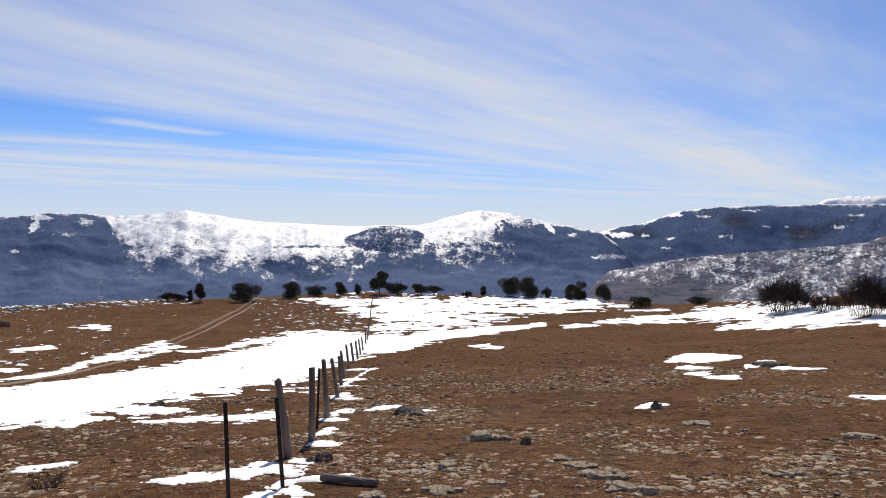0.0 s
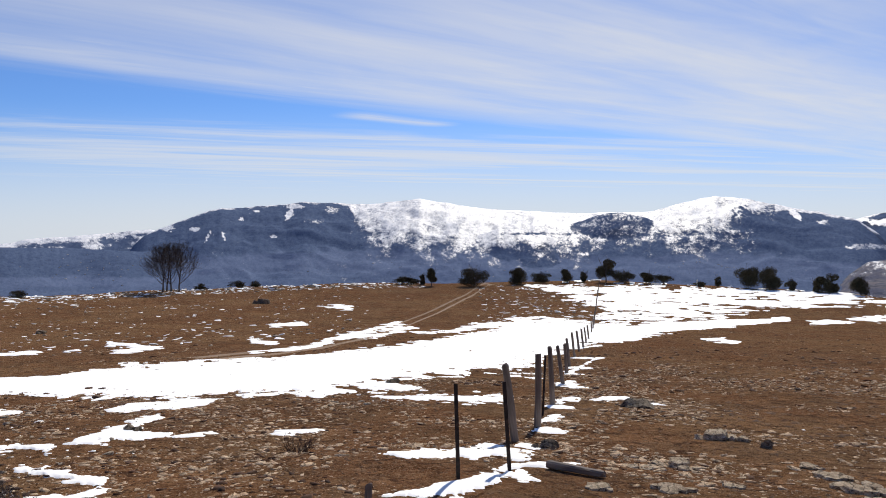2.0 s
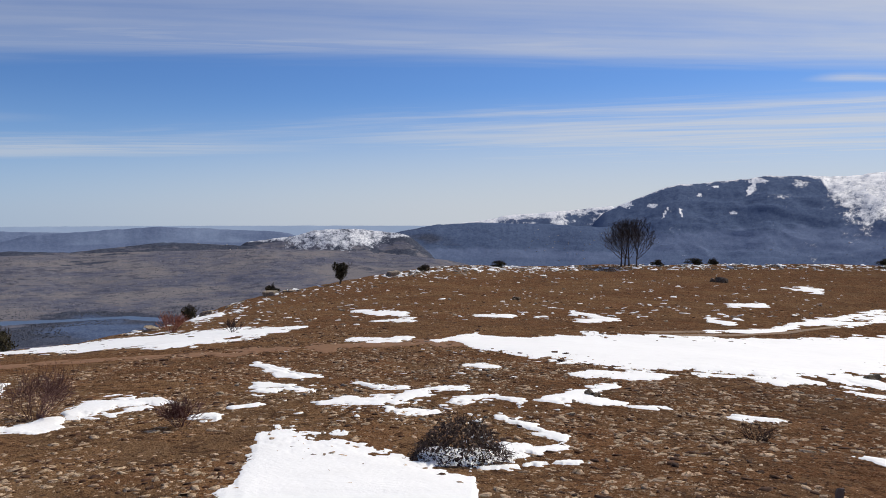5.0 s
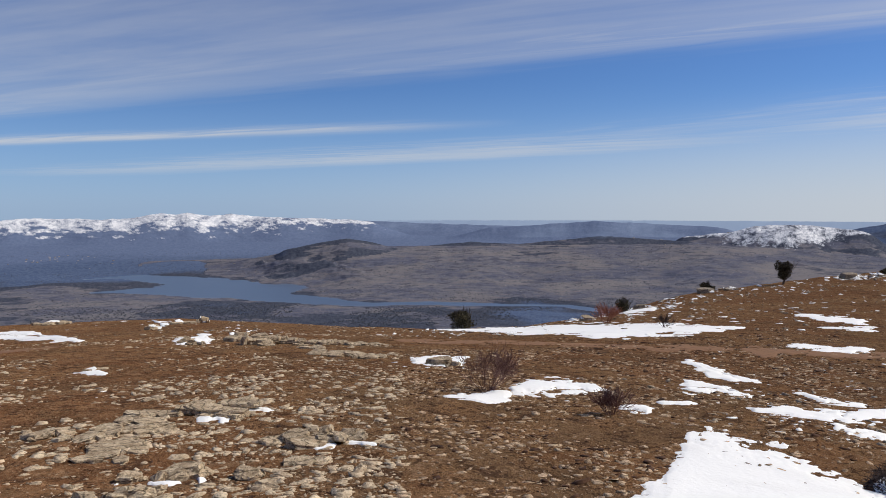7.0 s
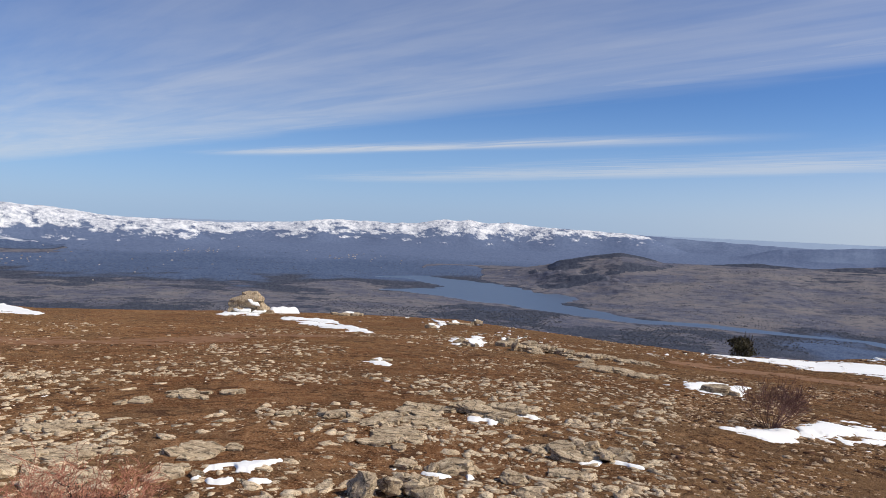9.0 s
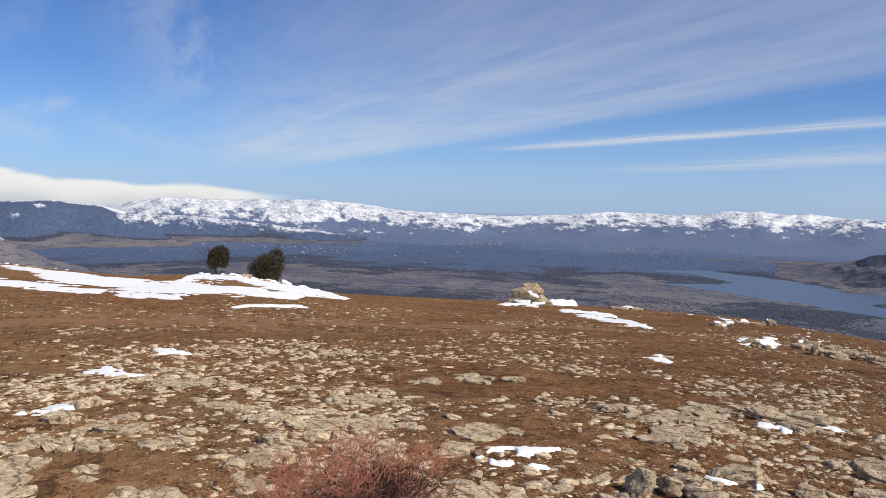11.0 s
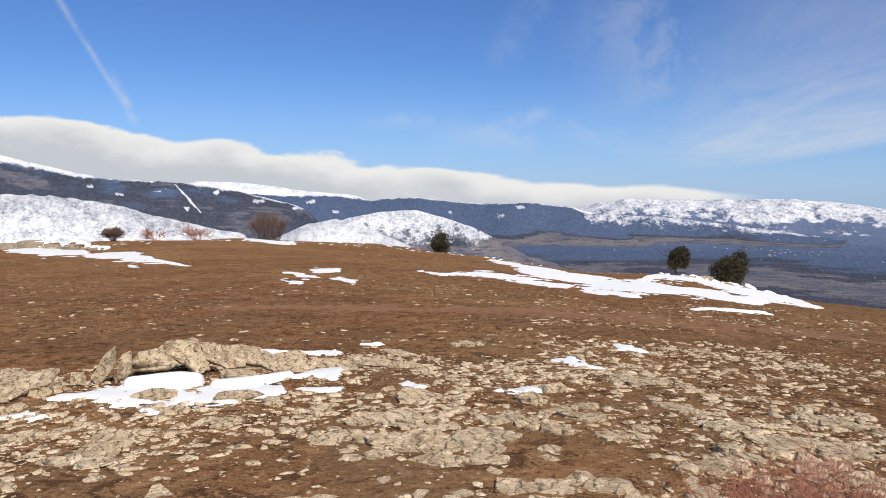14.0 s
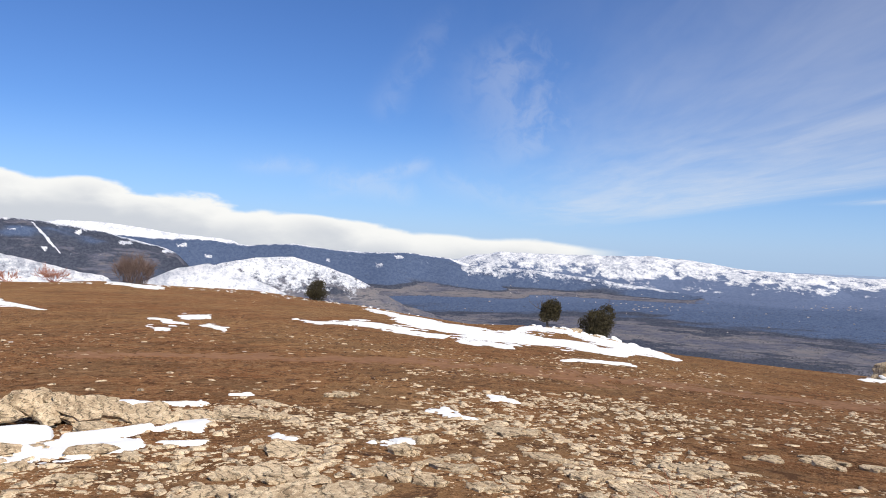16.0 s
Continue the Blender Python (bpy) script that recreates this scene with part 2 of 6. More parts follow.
hills(2400, 500, 400, 0.6, ((-40, 1.4), (-29.9, 0.58), (-24, 0.0), (-17.7, -0.56), (-13, -1.4), (-9, -2.3)),
      ((-40, 0.4), (-20, 0.6), (-9, 0.9)), 0.4, 0.44)
hills(1500, 420, 300, 0.8, ((-40, 2.0), (-29.9, 0.95), (-26, -0.72), (-22.5, -1.9), (-20, -3.0), (-17, -4.5)),
      ((-40, 0.2), (-17, 0.2)), 0.35, 0.43)
hills(4200, 500, 300, 0.8, ((34, 0.5), (39.4, 0.09), (41, -0.1), (44.6, -0.42), (48, -0.98), (51.3, -1.35), (54, -1.9)),
      ((34, 0.6), (54, 0.6)), 0.95)
hills(2700, 600, 400, 0.5, ((28, -1.9), (34, -1.4), (42, -1.05), (46.9, -0.93), (50.1, -1.11), (52.9, -1.64), (57, -2.2)),
      ((28, 1.2), (57, 1.2)), 0.95)
hills(2300, 420, 300, 0.6, ((49, -2.4), (53.5, -1.68), (56.1, -1.41), (59, -1.5), (60.7, -1.97), (63.2, -2.25), (67, -2.8)),
      ((49, 1.1), (53.5, 0.85), (55, 0.60), (59.5, 0.56), (61.5, 0.9), (67, 1.1)), 0.5, 0.62)
hills(2050, 760, 300, 0.3, ((46, -4.2), (52, -3.4), (57, -3.05), (62, -2.85), (70, -2.95), (76, -3.05), (80, -3.08), (84.6, -3.08), (88.2, -3.10), (91, -3.30), (93, -3.52), (95, -3.90), (97, -4.25), (99, -4.55), (103, -4.95)),
      ((46, 1.2), (103, 1.2)), 0.25)
hills(2000, 420, 250, 0.3, ((80, -3.7), (84.6, -3.2), (86.5, -2.75), (88.2, -2.48), (90, -2.75), (92, -3.15), (94, -3.6), (96, -4.2)),
      ((80, 1.2), (96, 1.2)), 0.52)
hills(2200, 420, 250, 0.4, ((57, -3.5), (61, -2.85), (65, -2.55), (69.5, -2.32), (72.5, -2.62), (75.5, -2.95), (79, -2.78), (82, -3.05), (86, -3.7)),
      ((57, 1.2), (86, 1.2)), 0.6)
hills(3600, 400, 300, 0.5, ((58, -1.9), (62, -1.6), (66, -1.42), (69.9, -1.25), (73, -1.45), (78, -1.75), (81, -2.0)),
      ((58, 1.2), (81, 1.2)), 1.8)
hills(4300, 500, 300, 0.6, ((70, -1.9), (76, -1.62), (80, -1.5), (84, -1.32), (88, -1.2), (92, -1.2)),
      ((70, 1.2), (92, 1.2)), 1.8)
hills(4000, 700, 400, 0.6, ((83, -1.8), (87.9, -1.13), (95, -0.84), (96.4, -0.62), (97.9, -0.81), (99.4, -0.55), (100.2, -0.72), (101.2, -0.58), (102.6, -0.86), (104.6, -1.0), (109.5, -0.9), (112.6, -1.15), (116.8, -1.38), (121, -1.28), (125, -1.1), (129, -1.6)),
      ((83, 0.9), (91, 0.66), (96, 0.46), (115, 0.46), (129, 0.44)), 1.5, 0.72)
hills(3700, 900, 500, 0.7, ((117, -1.9), (121, -1.4), (125.1, -1.1), (127, -0.75), (131.0, -0.46), (134.7, -0.55), (138, -0.55), (141.5, -0.5), (143.85, -0.85), (147.9, -1.93), (150, -2.4)),
      ((117, 0.52), (128, 0.40), (136, 0.38), (150, 0.36)), 1.5, 0.74)
hills(2900, 420, 300, 0.7, ((126, -3.3), (131, -2.7), (136, -2.1), (140, -1.75), (143.5, -1.6), (147, -1.9), (150, -2.5), (153, -3.2)),
      ((126, 0.95), (136, 0.78), (142, 0.60), (153, 0.85)), 0.85, 0.6)
hills(3000, 800, 500, 0.5, ((139, -2.4), (142.7, -1.95), (145.5, -1.15), (148.7, -0.82), (152, -0.9), (154.1, -0.78), (157.05, -0.45), (160.4, -0.66), (163, -0.35), (166, -0.4), (169.9, -0.2), (174, -0.9), (177, -1.6)),
      ((139, 0.72), (143, 0.80), (146, 0.97), (177, 0.97)), 1.0)
hills(3700, 400, 300, 0.3, ((158, -0.9), (162, -0.25), (165, -0.05), (168, 0.4), (170.2, 0.60), (172.6, 0.63), (174.5, 0.3), (177, -0.3)),
      ((158, 0.2), (177, 0.2)), 0.5)
hills(2400, 700, 500, 0.5, ((162, -2.4), (166.2, -0.97), (169.8, -0.07), (172, 0.35), (174.5, 0.60), (178.2, 0.76), (180.7, 1.02), (184.7, 1.95), (186.7, 2.3), (200, 3.4), (240, 3.0)),
      ((162, 0.97), (180, 0.97), (200, 0.94)), 0.66)
hills(2900, 400, 300, 0.2, ((176, -0.2), (178, 0.7), (180.7, 1.22), (184.7, 2.2), (186.7, 2.6), (200, 3.7), (240, 3.3)),
      ((176, 0.1), (240, 0.1)), 0.5)
hills(1400, 330, 250, 0.3, ((142, -6.3), (146, -5.5), (149, -4.6), (152.5, -2.75), (154.56, -2.05), (157.06, -1.36), (159.6, -1.5), (162.1, -1.98), (165, -2.9), (168, -4.2)),
      ((142, 1.6), (149, 1.3), (152.5, 0.82), (155, 0.60), (168, 0.56)), 0.35, 0.74)
hills(700, 200, 200, 0.15, ((154, -7.5), (157.5, -3.75), (160.4, -2.58), (162.9, -1.98), (165, -2.16), (167.1, -3.1), (170, -4.5)),
      ((154, 0.15), (170, 0.15)), 0.1, 0.92)
hills(600, 230, 200, 0.5, ((166, -6.0), (169.5, -2.98), (172.4, -2.4), (175.3, -1.70), (177.2, -1.1), (179, -0.66), (181.5, -0.30), (183.5, -0.2), (186.7, -0.1), (200, -0.3), (240, -1.0)),
      ((166, 0.1), (240, 0.1)), 0.2, 0.74)
hills(4500, 300, 200, 0.4, ((-36, 3.3), (-31, 3.45), (-27.4, 3.5), (-26, 3.3), (-24.6, 3.0), (-23, 2.2)), ((-36, 0.1), (-23, 0.1)), 0.1)
# added ring that closes the horizon, coloured as pale distance haze
hills(4800, 900, 100, 0.15, ((-100, -1.2), (45, -1.2), (95, -1.2), (240, -1.2)), ((-100, 1.2), (240, 1.2)), 2.6)
# Clearings and ski runs in the far woods, and gullies that hold snow, placed to fit the camera's view:
# azimuth, height angle, half width and half height in degrees, slant, cover.
CLEARINGS = []


def clearing(*mark):
    CLEARINGS.append(mark)


clearing(27.89, 1.45, 0.25, 0.59, -0.45, 0.95)
clearing(27.42, 2.02, 0.92, 0.25, 0.00, 0.9)
clearing(34.41, 0.30, 0.46, 0.21, 0.00, 0.8)
clearing(36.19, 0.40, 0.59, 0.38, 0.00, 0.75)
clearing(33.53, -0.20, 0.11, 0.63, -0.45, 0.95)
clearing(32.46, -0.16, 0.10, 0.59, 0.30, 0.85)
clearing(28.97, -0.18, 0.38, 0.17, 0.00, 0.8)
clearing(30.17, 1.62, 0.34, 0.11, 0.00, 0.8)
clearing(31.19, 1.08, 0.21, 0.17, 0.00, 0.75)
clearing(24.76, 1.78, 0.84, 0.38, 0.40, 0.5)
clearing(26.03, 0.98, 1.09, 0.25, 0.00, 0.42)
clearing(37.59, 0.35, 1.09, 0.25, 0.00, 0.6)
clearing(-7.94, 1.55, 0.38, 0.50, 0.80, 0.9)
clearing(-9.65, 1.03, 0.59, 0.21, 0.30, 0.6)
clearing(-13.18, 1.03, 1.09, 0.29, 0.00, 0.85)
clearing(-12.05, 1.18, 0.50, 0.17, 0.00, 0.75)
clearing(-14.72, 0.95, 0.42, 0.17, 0.00, 0.7)
clearing(-16.45, 0.73, 0.59, 0.13, 0.20, 0.7)
clearing(-5.58, 2.11, 0.84, 0.17, 0.10, 0.85)
clearing(-12.31, -0.57, 1.68, 0.29, 0.10, 0.6)
clearing(-16.86, 2.42, 0.59, 0.17, 0.00, 0.85)
clearing(-21.87, 2.66, 1.01, 0.11, 0.00, 0.8)
clearing(-24.08, 1.59, 0.42, 0.21, 0.00, 0.7)
clearing(-22.95, 1.53, 0.92, 0.13, 0.00, 0.6)
clearing(-27.08, 1.48, 0.84, 0.17, 0.20, 0.6)
clearing(-20.41, 0.88, 1.01, 0.17, 0.00, 0.6)
clearing(-18.73, 2.28, 0.59, 0.13, 0.40, 0.6)
clearing(-28.40, 2.24, 0.92, 0.13, 0.00, 0.6)
clearing(-13.10, 0.99, 0.92, 0.25, 0.00, 0.6)
clearing(-16.25, 0.05, 0.67, 0.13, 0.00, 0.5)
clearing(173.29, -0.61, 0.13, 1.43, 0.85, 0.95)
clearing(171.41, -0.17, 0.38, 0.21, 0.00, 0.8)
clearing(173.39, -1.33, 0.25, 0.25, 0.40, 0.75)
clearing(185.92, 1.44, 1.09, 0.25, 0.20, 0.85)
clearing(186.28, 0.20, 0.67, 0.25, 0.00, 0.8)
clearing(179.52, 0.19, 0.34, 0.17, 0.00, 0.75)
clearing(177.69, -0.31, 0.38, 0.17, 0.30, 0.75)
clearing(168.44, -0.80, 0.59, 0.21, 0.40, 0.7)
clearing(164.73, -0.84, 0.46, 0.21, 0.00, 0.75)
clearing(162.92, -1.58, 0.46, 0.17, 0.00, 0.7)
clearing(165.72, -1.31, 0.42, 0.13, 0.00, 0.7)
clearing(175.34, -0.13, 0.38, 0.13, 0.00, 0.6)
clearing(183.74, 1.87, 2.52, 0.21, 0.10, 0.5)
clearing(149.34, -1.20, 0.42, 0.21, 0.00, 0.8)
clearing(150.80, -1.89, 0.50, 0.29, 0.00, 0.6)
clearing(154.55, -1.62, 0.34, 0.21, 0.00, 0.6)
clearing(4.9, 1.15, 1.1, 0.12, 0.05, 0.46)
clearing(2.6, 0.35, 2.2, 0.22, 0.10, 0.38)
clearing(6.2, 0.80, 0.7, 0.20, 0.30, 0.50)
# woods among the snow: a negative cover
clearing(-5.6, 0.9, 1.2, 1.3, 0.8, -0.25)
clearing(9.5, 0.15, 3.5, 0.10, -0.3, -0.38)
# The reservoir: azimuth, distance and half width of a chain of reaches.
REACHES = [[(106, 1880, 10), (103, 1910, 44), (99.5, 1770, 84), (96.5, 1570, 105), (93.5, 1400, 62), (90, 1330, 44), (87, 1275, 26), (82, 1285, 21), (76, 1262, 14), (72, 1268, 13), (69.6, 1215, 14)],
           [(105.5, 1590, 12), (102.5, 1600, 36), (99.5, 1540, 58), (96.5, 1480, 58)]]
LAKE = VALE - 2.5


def water_depth(x, y):
    """Above 0 inside the reservoir, in metres from the shore."""
    best = np.full(np.shape(x), -1e9)
    wob = 0.9 * fractal(x / 110, y / 110, 5, 91, 0.6)
    for chain in REACHES:
        pts = [(heading(a) * r, w) for a, r, w in chain]
        for (p, wp), (q, wq) in zip(pts, pts[1:]):
            dx, dy = q.x - p.x, q.y - p.y
            t = np.clip(((x - p.x) * dx + (y - p.y) * dy) / (dx * dx + dy * dy), 0, 1)
            w = wp + (wq - wp) * t
            best = np.maximum(best, w * (1 + wob) - np.hypot(x - p.x - t * dx, y - p.y - t * dy))
    return best


def far_land(x, y):
    """Height of valley and hills, with the cover of snow (0 to 1) and of woods (above 1: painted distance haze)."""
    r, az = plan(x, y)
    z = VALE + 8 * r / 4800 + 2.2 * fractal(x / 220, y / 220, 4, 5) * smooth(r, 300, 700)
    snow, woods = np.zeros(r.shape), 0.26 + 0.55 * fractal(x / 170, y / 170, 5, 55)
    # past 1 the value paints haze, thicker with distance
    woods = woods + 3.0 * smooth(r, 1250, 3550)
    woods = woods + 0.30 * smooth(-r, -1500, -1150) * smooth(az, 50, 64)
    depth = water_depth(x, y)
    z = np.where(depth > -160, LAKE + (np.maximum(z - LAKE, 1.0)) * smooth(-depth, 0, 120) + 0.9 * smooth(-depth, 0, 10) - 2.5 * smooth(depth, 0, 12), z)
    for n, (dist, near, far, rough, line, snowline, wood, most) in enumerate(RANGES):
        a = np.array(line)
        inside = (az > a[0, 0]) & (az < a[-1, 0])
        if not inside.any():
            continue
        ri, azi, xi, yi = r[inside], az[inside], x[inside], y[inside]
        size = dist / 3300
        jag = 0.10 * rough * fractal(azi * 1.6, azi * 0 + n, 4, 20 + n) * (1 if dist > 1000 else 2)
        wob = 60 * size * value_noise(azi / 3, azi * 0, 40 + n)
        crest = (dist + wob) * np.tan(np.radians(np.interp(azi, a[:, 0], a[:, 1]) + jag))
        s = np.where(ri < dist + wob, (dist + wob - ri) / near, (ri - dist - wob) / far)
        s = np.clip((s - 0.03) / 0.97, 0, 1)
        cur = z[inside]
        floor = np.where(depth[inside] > -160, cur, VALE + 8 * ri / 4800)
        spur = 1 - 1.6 * np.abs(fractal(xi / (210 * size) + 3 * n, yi / (210 * size), 5, 60 + n, 0.55))
        shape = 0.5 * (1 - s) ** 1.25 + 0.25 * (1 + np.cos(np.pi * s)) + rough * (spur - 0.62) * 0.42 * s ** 0.8 * (1 - s) ** 0.8
        shape = shape * smooth(np.minimum(azi - a[0, 0], a[-1, 0] - azi), 0, 3.5 if dist > 1000 else 1.3)
        h = floor + (crest - floor) * np.clip(shape, 0, 1.0) * smooth(-depth[inside], 0, 260)
        top = (h > cur + 0.2) & (shape > 0.012)
        share = np.clip(shape, 0, 1)
        sl = np.interp(azi, *np.array(snowline).T)
        blotch = fractal(azi * 1.3 + 3 * n, share * 8.0, 5, 80 + n, 0.65)
        white = np.where(sl > 0.85, np.clip(0.12 + 0.34 * blotch + 1.1 * smooth(share, sl - 0.05, sl + 0.10), 0, 1), np.clip(0.44 + (share - sl) / 0.85 + (0.9 if dist >= 3700 else 0.35) * blotch, 0, 1)) * (sl < 1.1)
        idx = np.where(inside.ravel())[0][top.ravel()]
        z.flat[idx] = h[top]
        snow.flat[idx] = np.minimum(white, most)[top]
        # feet of the northern ranges are raised into the painted haze
        foot = 1.75 * (1 - smooth(share + 0.06 * blotch, 0.30, 0.42)) if dist > 2400 and wood < 1.2 and a[0, 0] < 60 else 0.0
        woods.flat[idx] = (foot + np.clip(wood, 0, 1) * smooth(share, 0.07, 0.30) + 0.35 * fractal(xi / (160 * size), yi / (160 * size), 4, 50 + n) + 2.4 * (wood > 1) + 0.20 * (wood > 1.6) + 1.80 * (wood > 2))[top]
    up = np.degrees(np.arctan2(z - EYE, r))
    for a0, e0, da, de, slant, cover in CLEARINGS:
        f = 1 - np.hypot((az - a0 - slant * (e0 - up) * -1) / da, (up - e0) / de)
        f = f + 0.30 * value_noise(az * 9, up * 9, 71) * (da > 0.2)
        if cover > 0:
            snow = np.where(r > 1000, np.maximum(snow, cover * smooth(f, 0, 0.45)), snow)
        else:
            snow = np.where(r > 1000, snow + (np.minimum(snow, -cover) - snow) * smooth(f, 0, 0.3), snow)
    return z, snow, woods


def land(x, y):
    """Height of the hilltop's ground, with the eye's foot at 0."""
    x, y = np.asarray(x, float), np.asarray(y, float)
    r, az = plan(x, y)
    rc, el = brow(az)
    near = np.interp(az, FALL[:, 0], FALL[:, 1])
    far = -np.tan(np.radians(el)) - EYE / rc
    z = -(near + (far - near) * np.clip(r / rc, 0, 1) ** 1.6) * r
    over = np.maximum(r - rc, 0)
    z = z - 0.16 * over * smooth(over, 0, 14) - 0.004 * np.minimum(over, 40) ** 2
    z = z + (0.16 * value_noise(x / 13, y / 13, 3) + 0.06 * value_noise(x / 3.1, y / 3.1, 4) * smooth(-r, -70, -25) + 0.03 * value_noise(x / 0.9, y / 0.9, 6) * smooth(-r, -22, -8)) * smooth(r, 3, 7)
    return z


def ground(x, y):
    """The hilltop runs out into its flank and the valley."""
    r, az = plan(x, y)
    z, snow, woods = far_land(x, y)
    rc, _ = brow(az)
    t = smooth(r, rc + 25, rc + 380)
    return np.where(r < rc + 26, land(x, y), np.maximum(land(x, y) * (1 - t) + z * t, z - 400 * (1 - t))), snow * t, woods


def height(x, y):
    return float(land(np.array([x]), np.array([y]))[0])


def spot(az, r, lift=0.0):
    """The place on the hilltop at that azimuth and distance."""
    p = heading(az) * r
    return Vector((p.x, p.y, height(p.x, p.y) + lift))

# ---------------------------------------------------------------- materials
def ground_material():
    m, k = material("dry_turf_and_soil")
    p = k.add("TexCoord").outputs["Object"]
    big = k.noise(p, 0.11, 4.0)
    mid = k.noise(p, 1.1, 6.0, 0.7)
    tufts = k.noise(p, 5.0, 6.0, 0.72, 0.5)
    fine = k.noise(p, 26.0, 4.0, 0.72)
    grit = k.noise(p, 85.0, 3.0, 0.7)
    c = k.mix(k.step(mid, 0.36, 0.64), (0.153, 0.070, 0.033), (0.287, 0.142, 0.069))
    c = k.mix(k.step(big, 0.42, 0.60, 0.0, 0.6), c, (0.300, 0.170, 0.083))
    c = k.mix(k.step(tufts, 0.53, 0.62, 0.0, 0.85), c, (0.059, 0.027, 0.015))
    c = k.mix(k.step(tufts, 0.46, 0.36, 0.0, 0.6), c, (0.389, 0.219, 0.118))
    c = k.mix(k.step(fine, 0.56, 0.66, 0.0, 0.75), c, (0.450, 0.288, 0.176))
    c = k.mix(k.step(fine, 0.43, 0.34, 0.0, 0.85), c, (0.035, 0.018, 0.011))
    c = k.mix(k.step(grit, 0.58, 0.66, 0.0, 0.6), c, (0.510, 0.364, 0.246))
    c = k.mix(k.step(grit, 0.42, 0.34, 0.0, 0.6), c, (0.030, 0.017, 0.011))
    swathes = k.noise(p, 0.24, 6.0, 0.70, 0.8)
    c = k.mix(k.step(swathes, 0.52, 0.62, 0.0, 0.40), c, (0.110, 0.058, 0.032))
    drifts = k.noise(p, 0.55, 5.0, 0.66, 0.6)
    c = k.mix(k.step(drifts, 0.50, 0.60, 0.0, 0.45), c, (0.164, 0.104, 0.061))
    c = k.mix(k.step(drifts, 0.46, 0.38, 0.0, 0.35), c, (0.233, 0.104, 0.050))
    clumps = k.noise(p, 2.2, 6.0, 0.74, 0.8)
    c = k.mix(k.step(clumps, 0.545, 0.60, 0.0, 0.78), c, (0.074, 0.039, 0.026))
    c = k.mix(k.step(clumps, 0.43, 0.37, 0.0, 0.5), c, (0.348, 0.213, 0.127))
    n = k.bump(k.math("ADD", k.math("MULTIPLY", fine, 0.35), k.math("ADD", tufts, mid)), 0.75, 0.15)
    n = k.surface(k.vec("MULTIPLY", c, (1.05, 1.06, 1.03)), 1.0, n, spec=0.0)
    n.inputs["Diffuse Roughness"].default_value = 0.45
    return m


def far_material():
    m, k = material("hazed_woods_fields_and_snow")
    p = k.add("TexCoord").outputs["Object"]
    snow = k.add("Attribute", attribute_name="snow").outputs["Fac"]
    woods = k.add("Attribute", attribute_name="woods").outputs["Fac"]
    part_of = k.add("SeparateXYZ", {0: p}).outputs
    reach = k.math("SQRT", k.math("ADD", k.math("MULTIPLY", part_of[0], part_of[0]), k.math("MULTIPLY", part_of[1], part_of[1])))
    turn = k.math("ARCTAN2", k.math("MULTIPLY", part_of[0], -1.0), part_of[1])
    # patterns sized by angle from the camera to fit its view; fields stretched sideways
    away, steep = k.math("LOGARITHM", reach, math.e), k.math("DIVIDE", part_of[2], reach)
    flat = k.xyz(k.math("MULTIPLY", turn, 2900.0), k.math("MULTIPLY", away, 600.0), k.math("MULTIPLY", steep, 3900.0))
    grain = k.noise(flat, 0.36, 4.0, 0.62)
    fine = k.math("ADD", k.math("MULTIPLY", k.noise(flat, 0.095, 5.0, 0.66), 0.6), k.math("MULTIPLY", grain, 0.4))
    spots = k.noise(flat, 0.026, 5.0, 0.66)
    strips = k.xyz(k.math("MULTIPLY", turn, 650.0), k.math("MULTIPLY", away, 700.0), k.math("MULTIPLY", steep, 3400.0))
    wide = k.noise(strips, 0.016, 6.0, 0.66, 0.3)
    rows = k.noise(strips, 0.075, 5.0, 0.64, 0.3)
    # distance haze is mixed into these colours: fields and woods run to blue
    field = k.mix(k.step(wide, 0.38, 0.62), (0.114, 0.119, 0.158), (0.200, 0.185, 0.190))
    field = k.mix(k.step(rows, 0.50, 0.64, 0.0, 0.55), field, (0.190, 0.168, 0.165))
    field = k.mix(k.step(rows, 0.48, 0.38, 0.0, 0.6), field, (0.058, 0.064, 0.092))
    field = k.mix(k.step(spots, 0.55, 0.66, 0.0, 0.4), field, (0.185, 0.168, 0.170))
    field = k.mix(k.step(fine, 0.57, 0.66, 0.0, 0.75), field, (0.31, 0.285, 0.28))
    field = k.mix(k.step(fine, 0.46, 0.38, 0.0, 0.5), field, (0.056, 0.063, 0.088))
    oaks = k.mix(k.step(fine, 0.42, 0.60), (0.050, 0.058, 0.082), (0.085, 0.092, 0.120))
    hazed_pines = k.mix(k.step(fine, 0.40, 0.60), (0.074, 0.104, 0.180), (0.108, 0.144, 0.226))
    wood = k.mix(k.step(woods, 0.66, 0.86), oaks, hazed_pines)
    # plain haze colour, laid over the land further out
    haze_blue = k.mix(k.step(fine, 0.40, 0.60), (0.115, 0.152, 0.245), (0.150, 0.188, 0.285))
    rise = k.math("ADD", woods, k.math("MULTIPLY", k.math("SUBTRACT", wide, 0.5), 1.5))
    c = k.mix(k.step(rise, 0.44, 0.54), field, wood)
    c = k.mix(k.step(woods, 1.3, 2.5), c, haze_blue)
    # palest haze, painted on the farthest skyline
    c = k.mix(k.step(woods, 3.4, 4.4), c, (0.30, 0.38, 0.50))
    cover = k.math("ADD", snow, k.math("ADD", k.math("MULTIPLY", k.math("SUBTRACT", fine, 0.5), 1.35), k.math("MULTIPLY", k.math("SUBTRACT", spots, 0.5), 1.0)))
    deep = k.step(cover, 0.40, 0.64)
